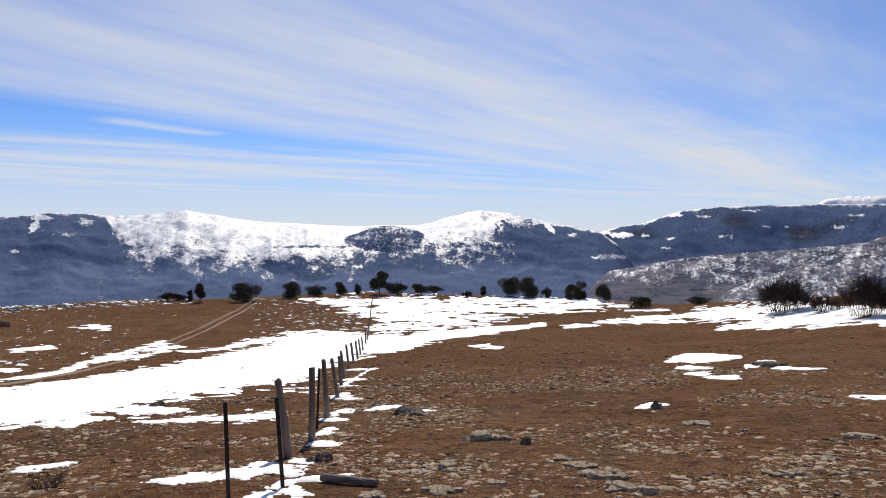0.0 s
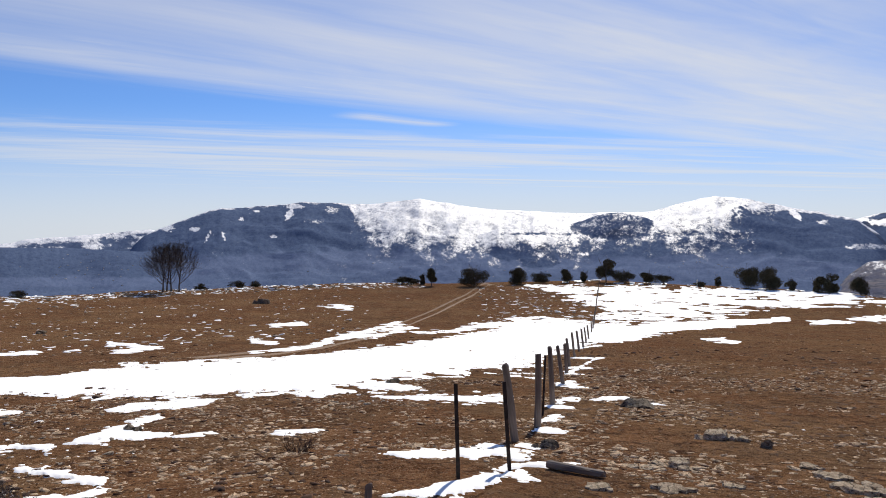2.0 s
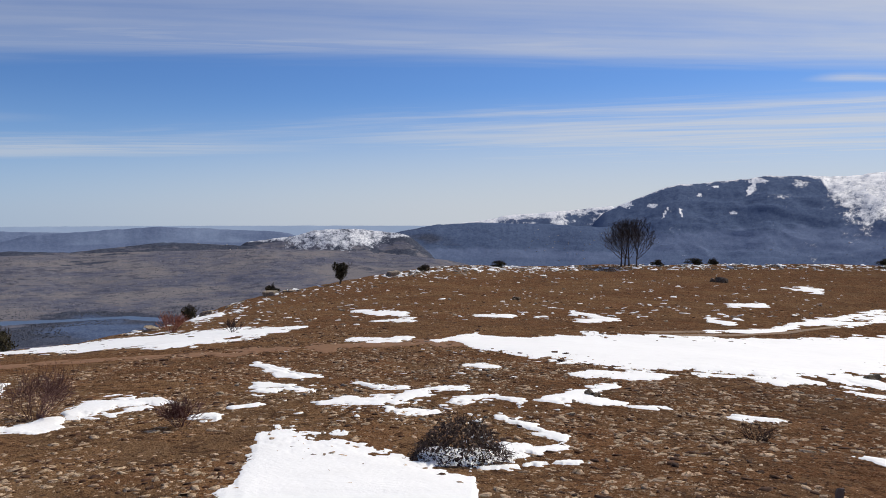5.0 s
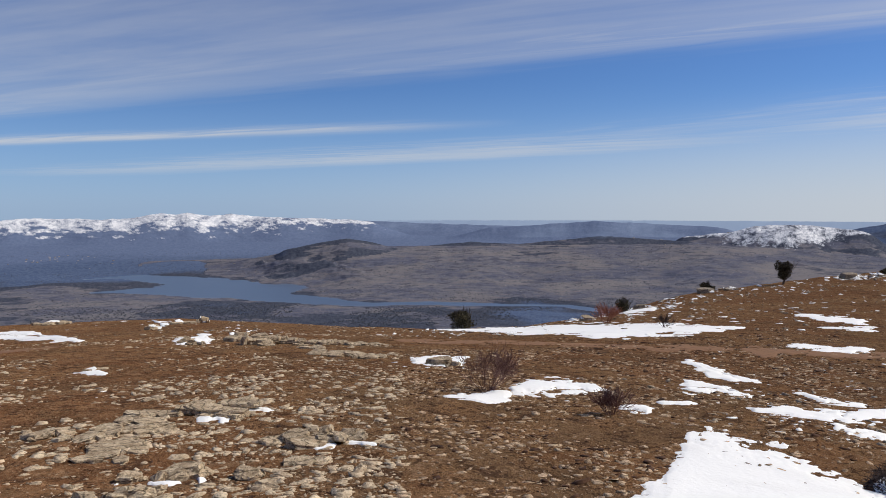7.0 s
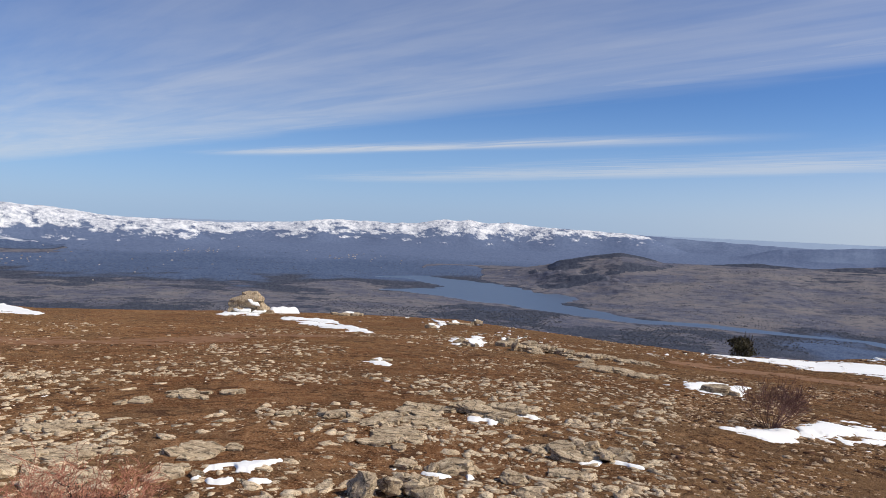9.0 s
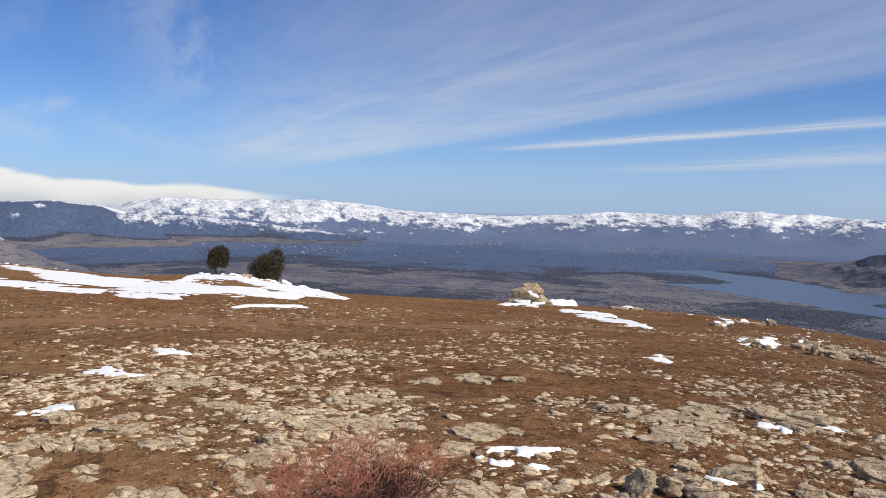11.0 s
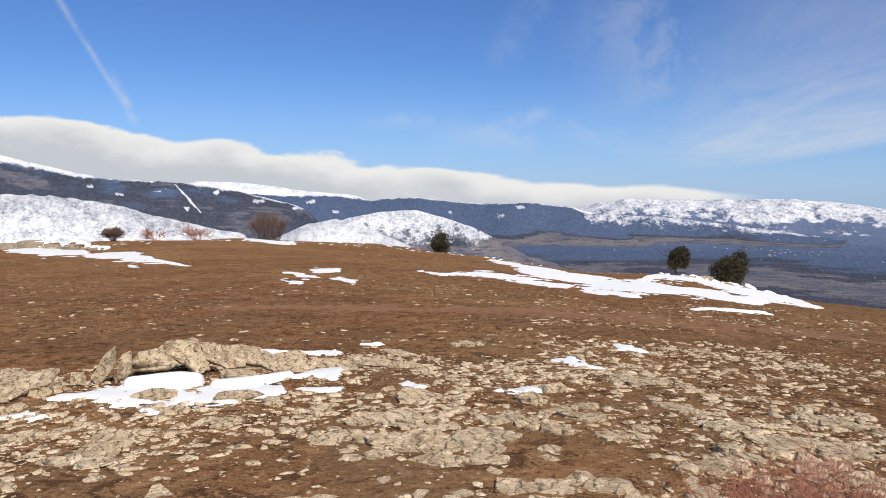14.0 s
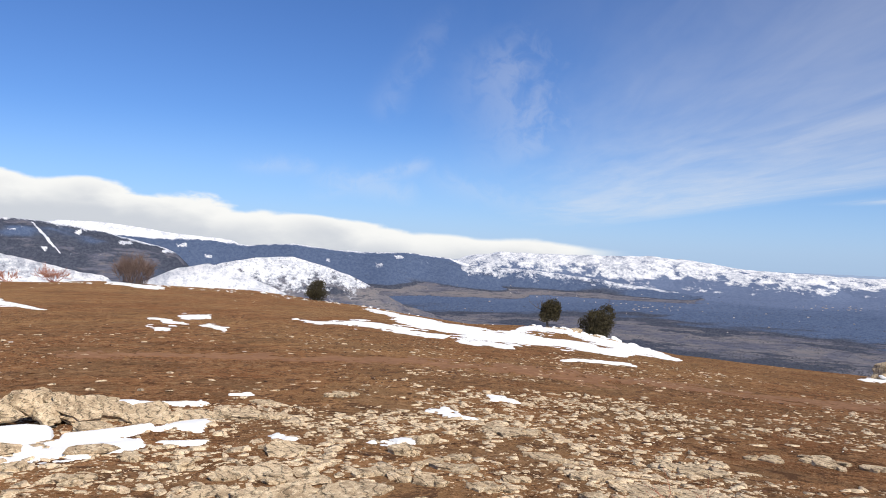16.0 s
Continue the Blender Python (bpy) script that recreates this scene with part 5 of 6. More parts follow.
slabs(97.0, 9.9, [(-0.35, 0.1, 0.05, 0.42, 0.26, 0.07, 5, 5, 6), (0.25, 0.2, 0.08, 0.40, 0.24, 0.06, -4, 6, -8), (0.05, -0.15, 0.0, 0.38, 0.22, 0.06, 3, 3, 12), (-0.8, -0.1, 0.0, 0.35, 0.24, 0.06, 5, 2, -5)],
      76, "low ledge of layered schist with snow under its edge")
slabs(92.6, 23.2, [(-0.8, 0, 0.10, 0.5, 0.4, 0.12, 8, 4, 6), (-0.3, 0.5, 0.14, 0.4, 0.3, 0.10, -6, 6, 20), (0.2, 0.2, 0.08, 0.45, 0.36, 0.10, -6, 4, -8), (0.9, 0.0, 0.05, 0.5, 0.36, 0.08, 6, 2, 10), (1.5, 0.4, 0.04, 0.4, 0.3, 0.08, -4, 3, 30), (2.1, 0.1, 0.02, 0.5, 0.4, 0.07, 3, 2, 0),
                   (-1.2, -0.2, 0.14, 0.12, 0.25, 0.26, 22, 0, 0), (-0.5, -0.5, 0.03, 0.35, 0.25, 0.08, 5, 5, -15), (0.4, -0.5, 0.02, 0.3, 0.2, 0.06, 4, 2, 12), (2.8, 0.0, 0.02, 0.4, 0.3, 0.06, 3, 3, 8)],
      77, "ledge of grey schist with snow in its steps")


# boulders under snow beneath the two oaks on the brow
for n, (az, r, wide, high) in enumerate([(138.9, 83, 1.7, 0.7), (137.4, 82, 2.2, 0.9), (136.2, 80, 1.9, 1.0), (135.2, 78.5, 2.1, 0.8), (133.6, 76, 2.4, 0.9), (132.2, 74, 2.0, 0.6), (130.9, 71, 1.7, 0.5), (134.4, 75, 1.4, 0.7), (136.8, 78.5, 1.5, 0.6), (114.7, 50.4, 1.5, 0.6)]):
    rock(az, r, wide, 0.55 * high, 870 + n, None, "grey schist boulder half under snow on the brow", capped=3)


# loose stones: thin angular plates of schist strewn over the turf
def stone_mesh(seed, plain=False):
    rng = random.Random(seed)
    pts, sides, wide = [], 4 if plain else rng.randint(5, 6), rng.uniform(0.4, 0.85)
    for i in range(sides):
        a, rad = 2 * math.pi * (i + rng.uniform(-0.35, 0.35)) / sides, rng.uniform(0.27, 0.52)
        for z, k in ((-0.5, 1.0), (rng.uniform(0.3, 0.5), rng.uniform(0.75, 0.95))):
            pts.append((rad * k * math.cos(a), rad * k * wide * math.sin(a), z))
    bm = hull(pts)
    bmesh.ops.delete(bm, geom=[f for f in bm.faces if f.normal.z < -0.7], context="FACES_ONLY")
    bmesh.ops.triangulate(bm, faces=bm.faces[:])
    me = bpy.data.meshes.new("stone")
    bm.to_mesh(me)
    bm.free()
    me.materials.append(SCHIST)
    return me


STONES = [stone_mesh(900 + i) for i in range(16)]
PEBBLES = [stone_mesh(930 + i, True) for i in range(8)]


def strew(rng, az0, az1, r0, r1, count, small, big, patchy, power=1.0):
    """Places in plan, thicker in patches: x, y, size."""
    out = []
    while len(out) < count:
        az, r = rng.uniform(az0, az1), r0 + (r1 - r0) * rng.random() ** power
        p = heading(az) * r
        if patchy and value_noise(p.x / 1.7, p.y / 1.7, 12) + 0.6 * value_noise(p.x / 5, p.y / 5, 13) < rng.uniform(-1, 1) * (1 - patchy) + 0.15 * patchy:
            continue
        out.append((p.x, p.y, small * (big / small) ** (rng.random() ** 1.8)))
    return out


def stone_matrix(rng, x, y, size, flat):
    high = size * rng.uniform(0.5, 1.2) * flat
    return Matrix.LocRotScale((x, y, height(x, y) + high * 0.12), Euler((rng.gauss(0, 0.10), rng.gauss(0, 0.10), rng.uniform(0, 6.3))), (size, size, high))


def pile(name, meshes, spots, rng, flat, mat):
    """Many pieces in one mesh."""
    g = np.random.default_rng(rng.randrange(10 ** 6))
    at = np.array(spots)
    n = len(at)
    ground_z = land(at[:, 0], at[:, 1])
    high = at[:, 2] * g.uniform(0.5, 1.2, n) * flat
    turn, nod, lean = g.uniform(0, 6.3, n), g.normal(0, 0.13, n), g.normal(0, 0.13, n)
    kind = g.integers(0, len(meshes), n)
    verts, faces, base = [], [], 0
    for i, me in enumerate(meshes):
        v = np.empty(len(me.vertices) * 3)
        me.vertices.foreach_get("co", v)
        v = v.reshape(-1, 3)
        f = np.array([p.vertices[:] for p in me.polygons])
        w = np.where(kind == i)[0]
        x, y, z = (v[None, :, j] * q[w, None] for j, q in enumerate((at[:, 2], at[:, 2], high)))
        z = z + x * nod[w, None] + y * lean[w, None]
        c, s = np.cos(turn[w, None]), np.sin(turn[w, None])
        co = np.stack([at[w, 0, None] + c * x - s * y, at[w, 1, None] + s * x + c * y, z + (ground_z + high * 0.12)[w, None]], 2)
        verts.append(co.reshape(-1, 3))
        faces.append((f[None] + (base + np.arange(len(w)) * len(v))[:, None, None]).reshape(-1, 3))
        base += len(w) * len(v)
    co, faces = np.concatenate(verts), np.concatenate(faces)
    me = bpy.data.meshes.new(name)
    me.vertices.add(len(co))
    me.vertices.foreach_set("co", co.astype(np.float32).ravel())
    me.loops.add(faces.size)
    me.loops.foreach_set("vertex_index", faces.astype(np.int32).ravel())
    me.polygons.add(len(faces))
    me.polygons.foreach_set("loop_start", np.arange(0, faces.size, 3, dtype=np.int32))
    me.update(calc_edges=True)
    me.materials.append(mat)
    return new(name, me)


rng = random.Random(31)
loose = strew(rng, 84, 190, 2.4, 14, 7600, 0.035, 0.34, 0.35, 0.9) + strew(rng, 84, 190, 10, 32, 4800, 0.04, 0.26, 0.45, 0.8)
loose += strew(rng, -34, 84, 6, 13, 3600, 0.03, 0.24, 0.35, 0.8) + strew(rng, -34, 84, 11, 24, 2200, 0.04, 0.28, 0.7, 0.8) + strew(rng, -34, 84, 20, 70, 1500, 0.08, 0.36, 0.8, 0.85) + strew(rng, 40, 190, 30, 100, 900, 0.12, 0.5, 0.7)
loose += strew(rng, 86, 190, 4.6, 11, 90, 0.25, 0.42, 0.5, 0.8)
loose += strew(rng, -32, 8, 6.5, 12, 900, 0.05, 0.30, 0.4) + strew(rng, 84, 190, 2.2, 11, 8600, 0.014, 0.10, 0.3) + strew(rng, -34, 84, 2.5, 14, 7600, 0.014, 0.09, 0.25) + strew(rng, 30, 86, 6, 22, 5500, 0.03, 0.20, 0.5, 0.8) + strew(rng, 30, 90, 16, 60, 1800, 0.08, 0.32, 0.6)
loose += strew(rng, 84, 190, 9, 30, 6500, 0.05, 0.34, 0.35, 0.9) + strew(rng, -34, 84, 9, 30, 2600, 0.05, 0.28, 0.5, 0.9)
loose += strew(rng, 84, 190, 3.8, 8.5, 1500, 0.03, 0.24, 0.3) + strew(rng, -34, 20, 10, 34, 2600, 0.06, 0.36, 0.55, 0.9)
loose += strew(rng, -34, 34, 9, 32, 3000, 0.07, 0.32, 0.5, 0.85)
loose += strew(rng, 150, 192, 3.6, 7.4, 1100, 0.035, 0.26, 0.12) + strew(rng, 150, 192, 3.7, 8.0, 620, 0.04, 0.34, 0.0)
loose += strew(rng, 190, 326, 2.4, 30, 2600, 0.03, 0.25, 0.4, 0.7)
loose += strew(rng, 62, 88, 2.4, 9, 420, 0.03, 0.22, 0.45) + strew(rng, 30, 64, 2.4, 8, 260, 0.03, 0.18, 0.5) + strew(rng, 188, 390, 1.4, 6.5, 700, 0.03, 0.20, 0.5)
south = random.Random(4)
kept = []
for x, y, size in loose:
    r, az = plan(x, y)
    bare = 0.86 if 148 < az < 200 and r > 11.5 else 0.55 if 118 < az <= 148 and r > 17 else 0.0
    if south.random() >= bare:
        kept.append((x, y, size))
loose = kept
near = sorted((i for i in range(len(loose)) if -34 < plan(loose[i][0], loose[i][1])[1] < 190 and math.hypot(*loose[i][:2]) > 4), key=lambda i: math.hypot(*loose[i][:2]) - 8 * loose[i][2])[:300]
chosen = set(near)
rest = [s for i, s in enumerate(loose) if i not in chosen]
# stones towards the sun take the copy tinted against blue shade
for thin, flat in ((True, 0.095), (False, 0.10)):
    some = [s for s in rest if (plan(s[0], s[1])[1] < 84) == thin]
    for kinds, small in ((STONES, False), (PEBBLES, True)):
        sized = [q for q in some if (q[2] < 0.08 + 0.0055 * math.hypot(q[0], q[1])) == small]
        tagged(pile("strewn_stones", kinds, sized, rng, flat, TURFSTONE if thin else SCHIST), "small chips of pale schist on the turf" if small else "pale flat schist stones strewn over the turf", "stones", kind="stuff")

# stones and snow along the brow of the hill and in speckled ground
crumbs, clods = [], []
for az0, az1, s0, s1, count, small, big in [
        (18, 54, 0.93, 0.995, 900, 0.35, 1.5), (18, 54, 0.8, 0.95, 90, 0.25, 0.8), (2, 14, 0.55, 0.97, 520, 0.3, 1.2), (-14, 3, 0.93, 1.0, 170, 0.3, 0.9), (54, 72, 0.8, 1.0, 260, 0.2, 1.0)] + [
        (40, 52, 0.9, 1.0, 60, 0.3, 1.0), (22, 44, 0.35, 0.85, 320, 0.25, 0.9),
        (44, 68, 0.35, 0.9, 320, 0.2, 0.7), (92, 116, 0.8, 1.0, 40, 0.15, 0.5), (146, 174, 0.88, 1.0, 190, 0.3, 1.1), (176, 190, 0.85, 1.0, 80, 0.3, 1.0), (86, 190, 0.08, 0.3, 60, 0.06, 0.2), (66, 86, 0.6, 1.0, 130, 0.12, 0.5), (38, 62, 0.09, 0.25, 260, 0.06, 0.3), (-30, 4, 0.08, 0.3, 26, 0.06, 0.25), (132, 146, 0.85, 1.0, 60, 0.3, 0.8)]:
    for i in range(count):
        az = rng.uniform(az0, az1)
        reach = float(brow(az)[0])
        r = reach * rng.uniform(s0, s1)
        p = heading(az) * r
        (clods if rng.random() < 0.62 else crumbs).append((p.x, p.y, small * (big / small) ** (rng.random() ** 1.6)))
# broken rock and snow lying together: azimuth, distance, spread, count, smallest, biggest
for az, r, spread, count, small, big in ((61.6, 14.6, 0.7, 60, 0.05, 0.28), (53.0, 11.4, 0.6, 60, 0.04, 0.25), (47.0, 11.4, 0.6, 60, 0.04, 0.25), (82.0, 16.5, 0.5, 40, 0.05, 0.3), (47.2, 17.5, 0.6, 40, 0.06, 0.3),
                                           (44.0, 112.0, 5.0, 60, 0.3, 1.4), (97.0, 32.0, 1.5, 60, 0.1, 0.5), (51.0, 105.0, 3.0, 50, 0.3, 1.2), (-19.5, 33.0, 1.6, 40, 0.1, 0.5), (21.0, 18.0, 0.8, 40, 0.06, 0.3)):
    c = heading(az) * r
    for i in range(count):
        x, y = c.x + rng.gauss(0, spread), c.y + rng.gauss(0, spread)
        (clods if rng.random() < 0.5 else crumbs).append((x, y, small * (big / small) ** (rng.random() ** 1.6)))
for far, flat in ((False, 0.09), (True, 0.055)):
    some = [(x, y, s * (1.5 if far else 1.0)) for x, y, s in clods if (math.hypot(x, y) > 40) == far]
    tagged(pile("snow_flecks", STONES, some, rng, flat, SNOW), "small flecks of old snow between stones", "snow", kind="stuff")
tagged(pile("brow_stones", STONES, crumbs, rng, 0.22, BROWROCK), "grey stones along the brow of the hill", "stones", kind="stuff")


# dead bracken lying in dark clumps
BRACKEN = plain_material("dead_bracken", (0.040, 0.020, 0.012), (0.135, 0.066, 0.036), 14.0, 0.95)
litter = strew(rng, -34, 84, 6, 30, 6600, 0.04, 0.24, 0.7, 0.8) + strew(rng, -34, 84, 20, 90, 3200, 0.12, 0.5, 0.8, 0.8) + strew(rng, 84, 190, 5, 40, 4200, 0.03, 0.18, 0.6, 0.8)
tagged(pile("dead_bracken", PEBBLES, litter, rng, 0.16, BRACKEN), "dark brown clumps of dead bracken on the turf", "bracken", kind="stuff")


# tussocks of dead grass that roughen the turf
def tussocks(az0, az1, r0, r1, count, small, big, seed):
    g = np.random.default_rng(seed)
    az, r = np.radians(g.uniform(az0, az1, count)), r0 + (r1 - r0) * g.random(count) ** 0.8
    x, y = -np.sin(az) * r, np.cos(az) * r
    keep = value_noise(x / 0.8, y / 0.8, 21) + 0.6 * value_noise(x / 4, y / 4, 22) > g.uniform(-0.9, 0.5, count)
    x, y = x[keep], y[keep]
    n = len(x)
    w = small * (big / small) ** g.random(n)
    ang = (np.arange(4) * math.pi / 2)[None, :] + g.uniform(0, 6.28, n)[:, None]
    rad = w[:, None] * g.uniform(0.5, 1.4, (n, 4))
    z = land(x, y)
    ring = np.stack([x[:, None] + np.cos(ang) * rad, y[:, None] + np.sin(ang) * rad, z[:, None] + g.uniform(-0.02, 0.10, (n, 4)) * w[:, None]], 2)
    top = np.stack([x + g.normal(0, 0.3, n) * w, y + g.normal(0, 0.3, n) * w, z + w * g.uniform(0.15, 0.5 if r1 < 20 else 0.3, n)], 1)
    verts = np.concatenate([ring, top[:, None, :]], 1).reshape(-1, 3)
    b = (np.arange(n) * 5)[:, None]
    faces = np.concatenate([np.concatenate([b + i, b + (i + 1) % 4, b + 4], 1) for i in range(4)])
    ob = mesh_object("dead_grass", verts.tolist(), faces.tolist(), TUSSOCK)
    return tagged(ob, "low tussocks of dead brown grass on the hilltop", "grass", kind="stuff")


TUSSOCK = plain_material("dead_grass", (0.098, 0.048, 0.023), (0.25, 0.138, 0.067), 12.0, 0.95)
tussocks(-60, 215, 2.0, 11, 56000, 0.007, 0.024, 3)
tussocks(-34, 190, 8, 19, 36000, 0.012, 0.04, 1)
tussocks(-34, 190, 14, 45, 26000, 0.035, 0.11, 2)

# ---------------------------------------------------------------- the old fence: wooden posts and iron stakes
def post_mesh(rng, tall, wide, thick):
    bm = bmesh.new()
    rings, steps = [], 9
    for i in range(steps):
        t = i / (steps - 1)
        k = 1 - 0.18 * t
        ring = []
        for j in range(8):
            a = 2 * math.pi * (j + 0.5) / 8
            c, s = math.cos(a), math.sin(a)
            x = wide / 2 * k * math.copysign(abs(c) ** 0.6, c) * rng.uniform(0.9, 1.08)
            y = thick / 2 * k * math.copysign(abs(s) ** 0.6, s) * rng.uniform(0.9, 1.08)
            z = -0.15 + (tall + 0.15) * t + (rng.uniform(-0.03, 0.03) if i == steps - 1 else 0)
            ring.append(bm.verts.new((x + 0.012 * math.sin(3 * t + wide * 40), y, z)))
        rings.append(ring)
    for a, b in zip(rings, rings[1:]):
        for j in range(8):
            bm.faces.new((a[j], a[(j + 1) % 8], b[(j + 1) % 8], b[j]))
    bm.faces.new(rings[-1])
    bm.faces.new(rings[0][::-1])
    return bm


def stake_mesh(tall, size):
    """An iron angle bar."""
    bm = bmesh.new()
    t = size * 0.16
    prof = [(0, 0), (size, 0), (size, t), (t, t), (t, size), (0, size)]
    lo, hi = [[bm.verts.new((x - size / 2, y - size / 2, z)) for x, y in prof] for z in (-0.2, tall)]
    for i in range(6):
        bm.faces.new((lo[i], lo[(i + 1) % 6], hi[(i + 1) % 6], hi[i]))
    bm.faces.new(hi)
    bm.faces.new(lo[::-1])
    return bm


MARKER = plain_material("old_whitewash", (0.55, 0.52, 0.47), (0.78, 0.76, 0.71), 3.0)
rng = random.Random(5)
# azimuth, distance, height, lean of the top to the side in degrees, wooden
for az, r, tall, lean, wooden in [
        (15.15, 8.5, 1.06, -2, 0), (11.35, 9.2, 1.08, -4, 0), (10.95, 11.7, 1.17, -9, 1), (9.32, 13.4, 1.25, -1, 1), (8.99, 15.3, 1.20, 2, 0), (8.29, 17.4, 1.30, -4, 1), (7.55, 22.9, 1.14, -10, 1),
        (7.3, 27.5, 1.05, -6, 1), (7.1, 30.5, 1.10, -8, 1), (6.77, 35, 1.10, -8, 1)] + [
        (6.44, 40, 1.05, -9, 1), (6.15, 44, 1.08, -8, 1), (5.94, 50, 1.03, -9, 1), (5.77, 55, 1.0, -8, 1), (5.58, 63, 0.95, -4, 1), (5.48, 69, 1.1, -2, 1),
        (5.42, 75, 1.1, 2, 1), (5.40, 81, 1.1, 0, 1), (5.38, 87, 1.1, 3, 1), (5.34, 93, 1.1, 0, 1), (5.31, 99, 1.2, 2, 1), (5.28, 106, 1.2, 1, 1), (5.25, 113, 1.2, 2, 1), (5.2, 121, 1.2, 0, 1), (5.15, 130, 1.2, 1, 1), (5.1, 140, 1.2, 1, 1), (21.7, 6.5, 0.34, 0, 1)]:
    thick = (0.13 if r < 20 else 0.12) if r > 7 else 0.07
    bm = post_mesh(rng, tall, thick, thick * 0.75) if wooden else stake_mesh(tall, 0.042)
    ob = part("fence_post" if wooden else "fence_stake", bm, OLDWOOD if wooden else RUST, None)
    ob.matrix_world = Matrix.Translation(spot(az, r)) @ Matrix.Rotation(radians(az), 4, "Z") @ Matrix.Rotation(radians(lean), 4, "Y") @ Matrix.Rotation(rng.uniform(-0.3, 0.3), 4, "Z")
    tagged(ob, ("grey weathered wooden fence post standing in a wireless row" if tall > 0.5 else "short sawn-off stump of a wooden fence post") if wooden else "thin rusted iron angle-bar fence stake", "fence post", "old fence posts")
for az, r, far_end in ((11.3, 9.15, 9.6), (10.5, 11.5, 9.4), (9.1, 13.2, 7.6), (8.1, 17.2, 7.0), (7.4, 22.6, 6.4), (7.0, 27.2, 6.1), (6.8, 30.2, 5.9), (6.5, 34.6, 5.6)):
    snow((az, r - 0.15, 0.16 + 0.004 * r), ((az + far_end) / 2, r - 0.25, 0.24 + 0.006 * r), (far_end, r - 0.4, 0.12 + 0.004 * r))
a, b = spot(7.7, 9.4, 0.06), spot(3.9, 9.0, 0.04)
beam = part("fallen_post", post_mesh(rng, (b - a).length - 0.12, 0.12, 0.09), OLDWOOD, None)
beam.matrix_world = Matrix.Translation(a) @ (b - a).to_track_quat("Z", "Y").to_matrix().to_4x4()
tagged(beam, "fallen wooden fence post lying in melting snow", "fence post", "old fence posts")


marker = part("boundary_marker", post_mesh(rng, 1.2, 0.32, 0.32), MARKER, None)
marker.matrix_world = Matrix.Translation(spot(-1.7, 147))
tagged(marker, "small whitewashed boundary pillar on the snowy brow", "marker")


# ---------------------------------------------------------------- trees and shrubs
class Twigs:
    """Thin tapering tubes gathered into one mesh."""

    def __init__(self, sides=3):
        self.v, self.f, self.sides = [], [], sides

    def tube(self, p, q, r0, r1):
        d = (q - p).normalized()
        u = d.orthogonal().normalized()
        w = d.cross(u)
        base = len(self.v)
        for c, r in ((p, r0), (q, r1)):
            for i in range(self.sides):
                a = 2 * math.pi * i / self.sides
                self.v.append((c + (u * math.cos(a) + w * math.sin(a)) * r)[:])
        for i in range(self.sides):
            j = (i + 1) % self.sides
            self.f.append((base + i, base + j, base + self.sides + j, base + self.sides + i))

    def grow(self, rng, p, d, length, rad, levels, kids, spread, lift=0.15, bend=0.25, thin=0.0025):
        """A crooked branch that forks."""
        steps = 3
        for i in range(steps):
            d = (d + Vector((rng.gauss(0, bend), rng.gauss(0, bend), rng.gauss(lift, bend * 0.6)))).normalized()
            q = p + d * (length / steps)
            r1 = max(rad * 0.78, thin)
            self.tube(p, q, rad, r1)
            if levels > 0 and (i > 0 or levels < 2):
                for _ in range(kids):
                    e = (d + Vector((rng.gauss(0, spread), rng.gauss(0, spread), rng.gauss(0.1, spread * 0.7)))).normalized()
                    self.grow(rng, q, e, length * rng.uniform(0.5, 0.75), max(r1 * 0.6, thin), levels - 1, kids, spread, lift, bend, thin)
            p, rad = q, r1

    def build(self, name, mat, parent=None, label=""):
        return mesh_object(name, self.v, self.f, mat, parent, label)


def oak(az, r, high, wide, seed, low=False, trunk=False, label="dark evergreen holm oak with a dense rounded crown"):
    rng = random.Random(seed)
    thing = new("holm_oak" if not low else "holm_oak_bush")
    thing.location = spot(az, r, -0.05)
    high, wide = 1.2 * high, 1.25 * wide
    foot = 0.16 * high if trunk else 0.03 * high
    tw = Twigs(4)
    stems = 3 if low else 1
    for i in range(stems):
        tw.grow(rng, Vector((rng.uniform(-0.1, 0.1) * wide * (i > 0), 0, 0)), Vector((rng.gauss(0, 0.15), rng.gauss(0, 0.15), 1)), 0.62 * high, 0.035 * high + 0.03, 2, 2, 0.7, 0.2, 0.2, 0.012)
    tw.build("trunk", BARK, thing)
    lumps = []
    for i in range(11):
        a, t = rng.uniform(0, 6.28), rng.random() ** 0.6
        z = foot + (high - foot) * rng.uniform(0.22 if trunk else 0.12, 0.80)
        lumps.append((Vector((math.cos(a) * t * wide * 0.30, math.sin(a) * t * wide * 0.30, z)), wide * rng.uniform(0.19, 0.27), (high - foot) * rng.uniform(0.20, 0.29)))
    verts, faces = [], []
    n = int(1000 + 420 * min(high * wide, 14))
    for i in range(n):
        c, rw, rh = lumps[rng.randrange(len(lumps))]
        d = Vector((rng.gauss(0, 1), rng.gauss(0, 1), rng.gauss(0, 1))).normalized() * rng.uniform(0.45, 1.05)
        p = c + Vector((d.x * rw, d.y * rw, d.z * rh))
        s = rng.uniform(0.05, 0.11) * (0.6 + 0.16 * high)
        u = Vector((rng.gauss(0, 1), rng.gauss(0, 1), rng.gauss(0, 0.7))).normalized()
        v = u.orthogonal().normalized()
        v.rotate(Matrix.Rotation(rng.uniform(0, 6.28), 3, u))
        w = u.cross(v) * 0.6
        base = len(verts)
        verts += [(p + v * s)[:], (p + w * s + u * s * 0.2)[:], (p - v * s)[:], (p - w * s + u * s * 0.2)[:]]
        faces.append((base, base + 1, base + 2, base + 3))
    mesh_object("crown", verts, faces, LEAF, thing)
    return tagged(thing, label, "tree" if not low else "bush", "holm oaks on the brow")


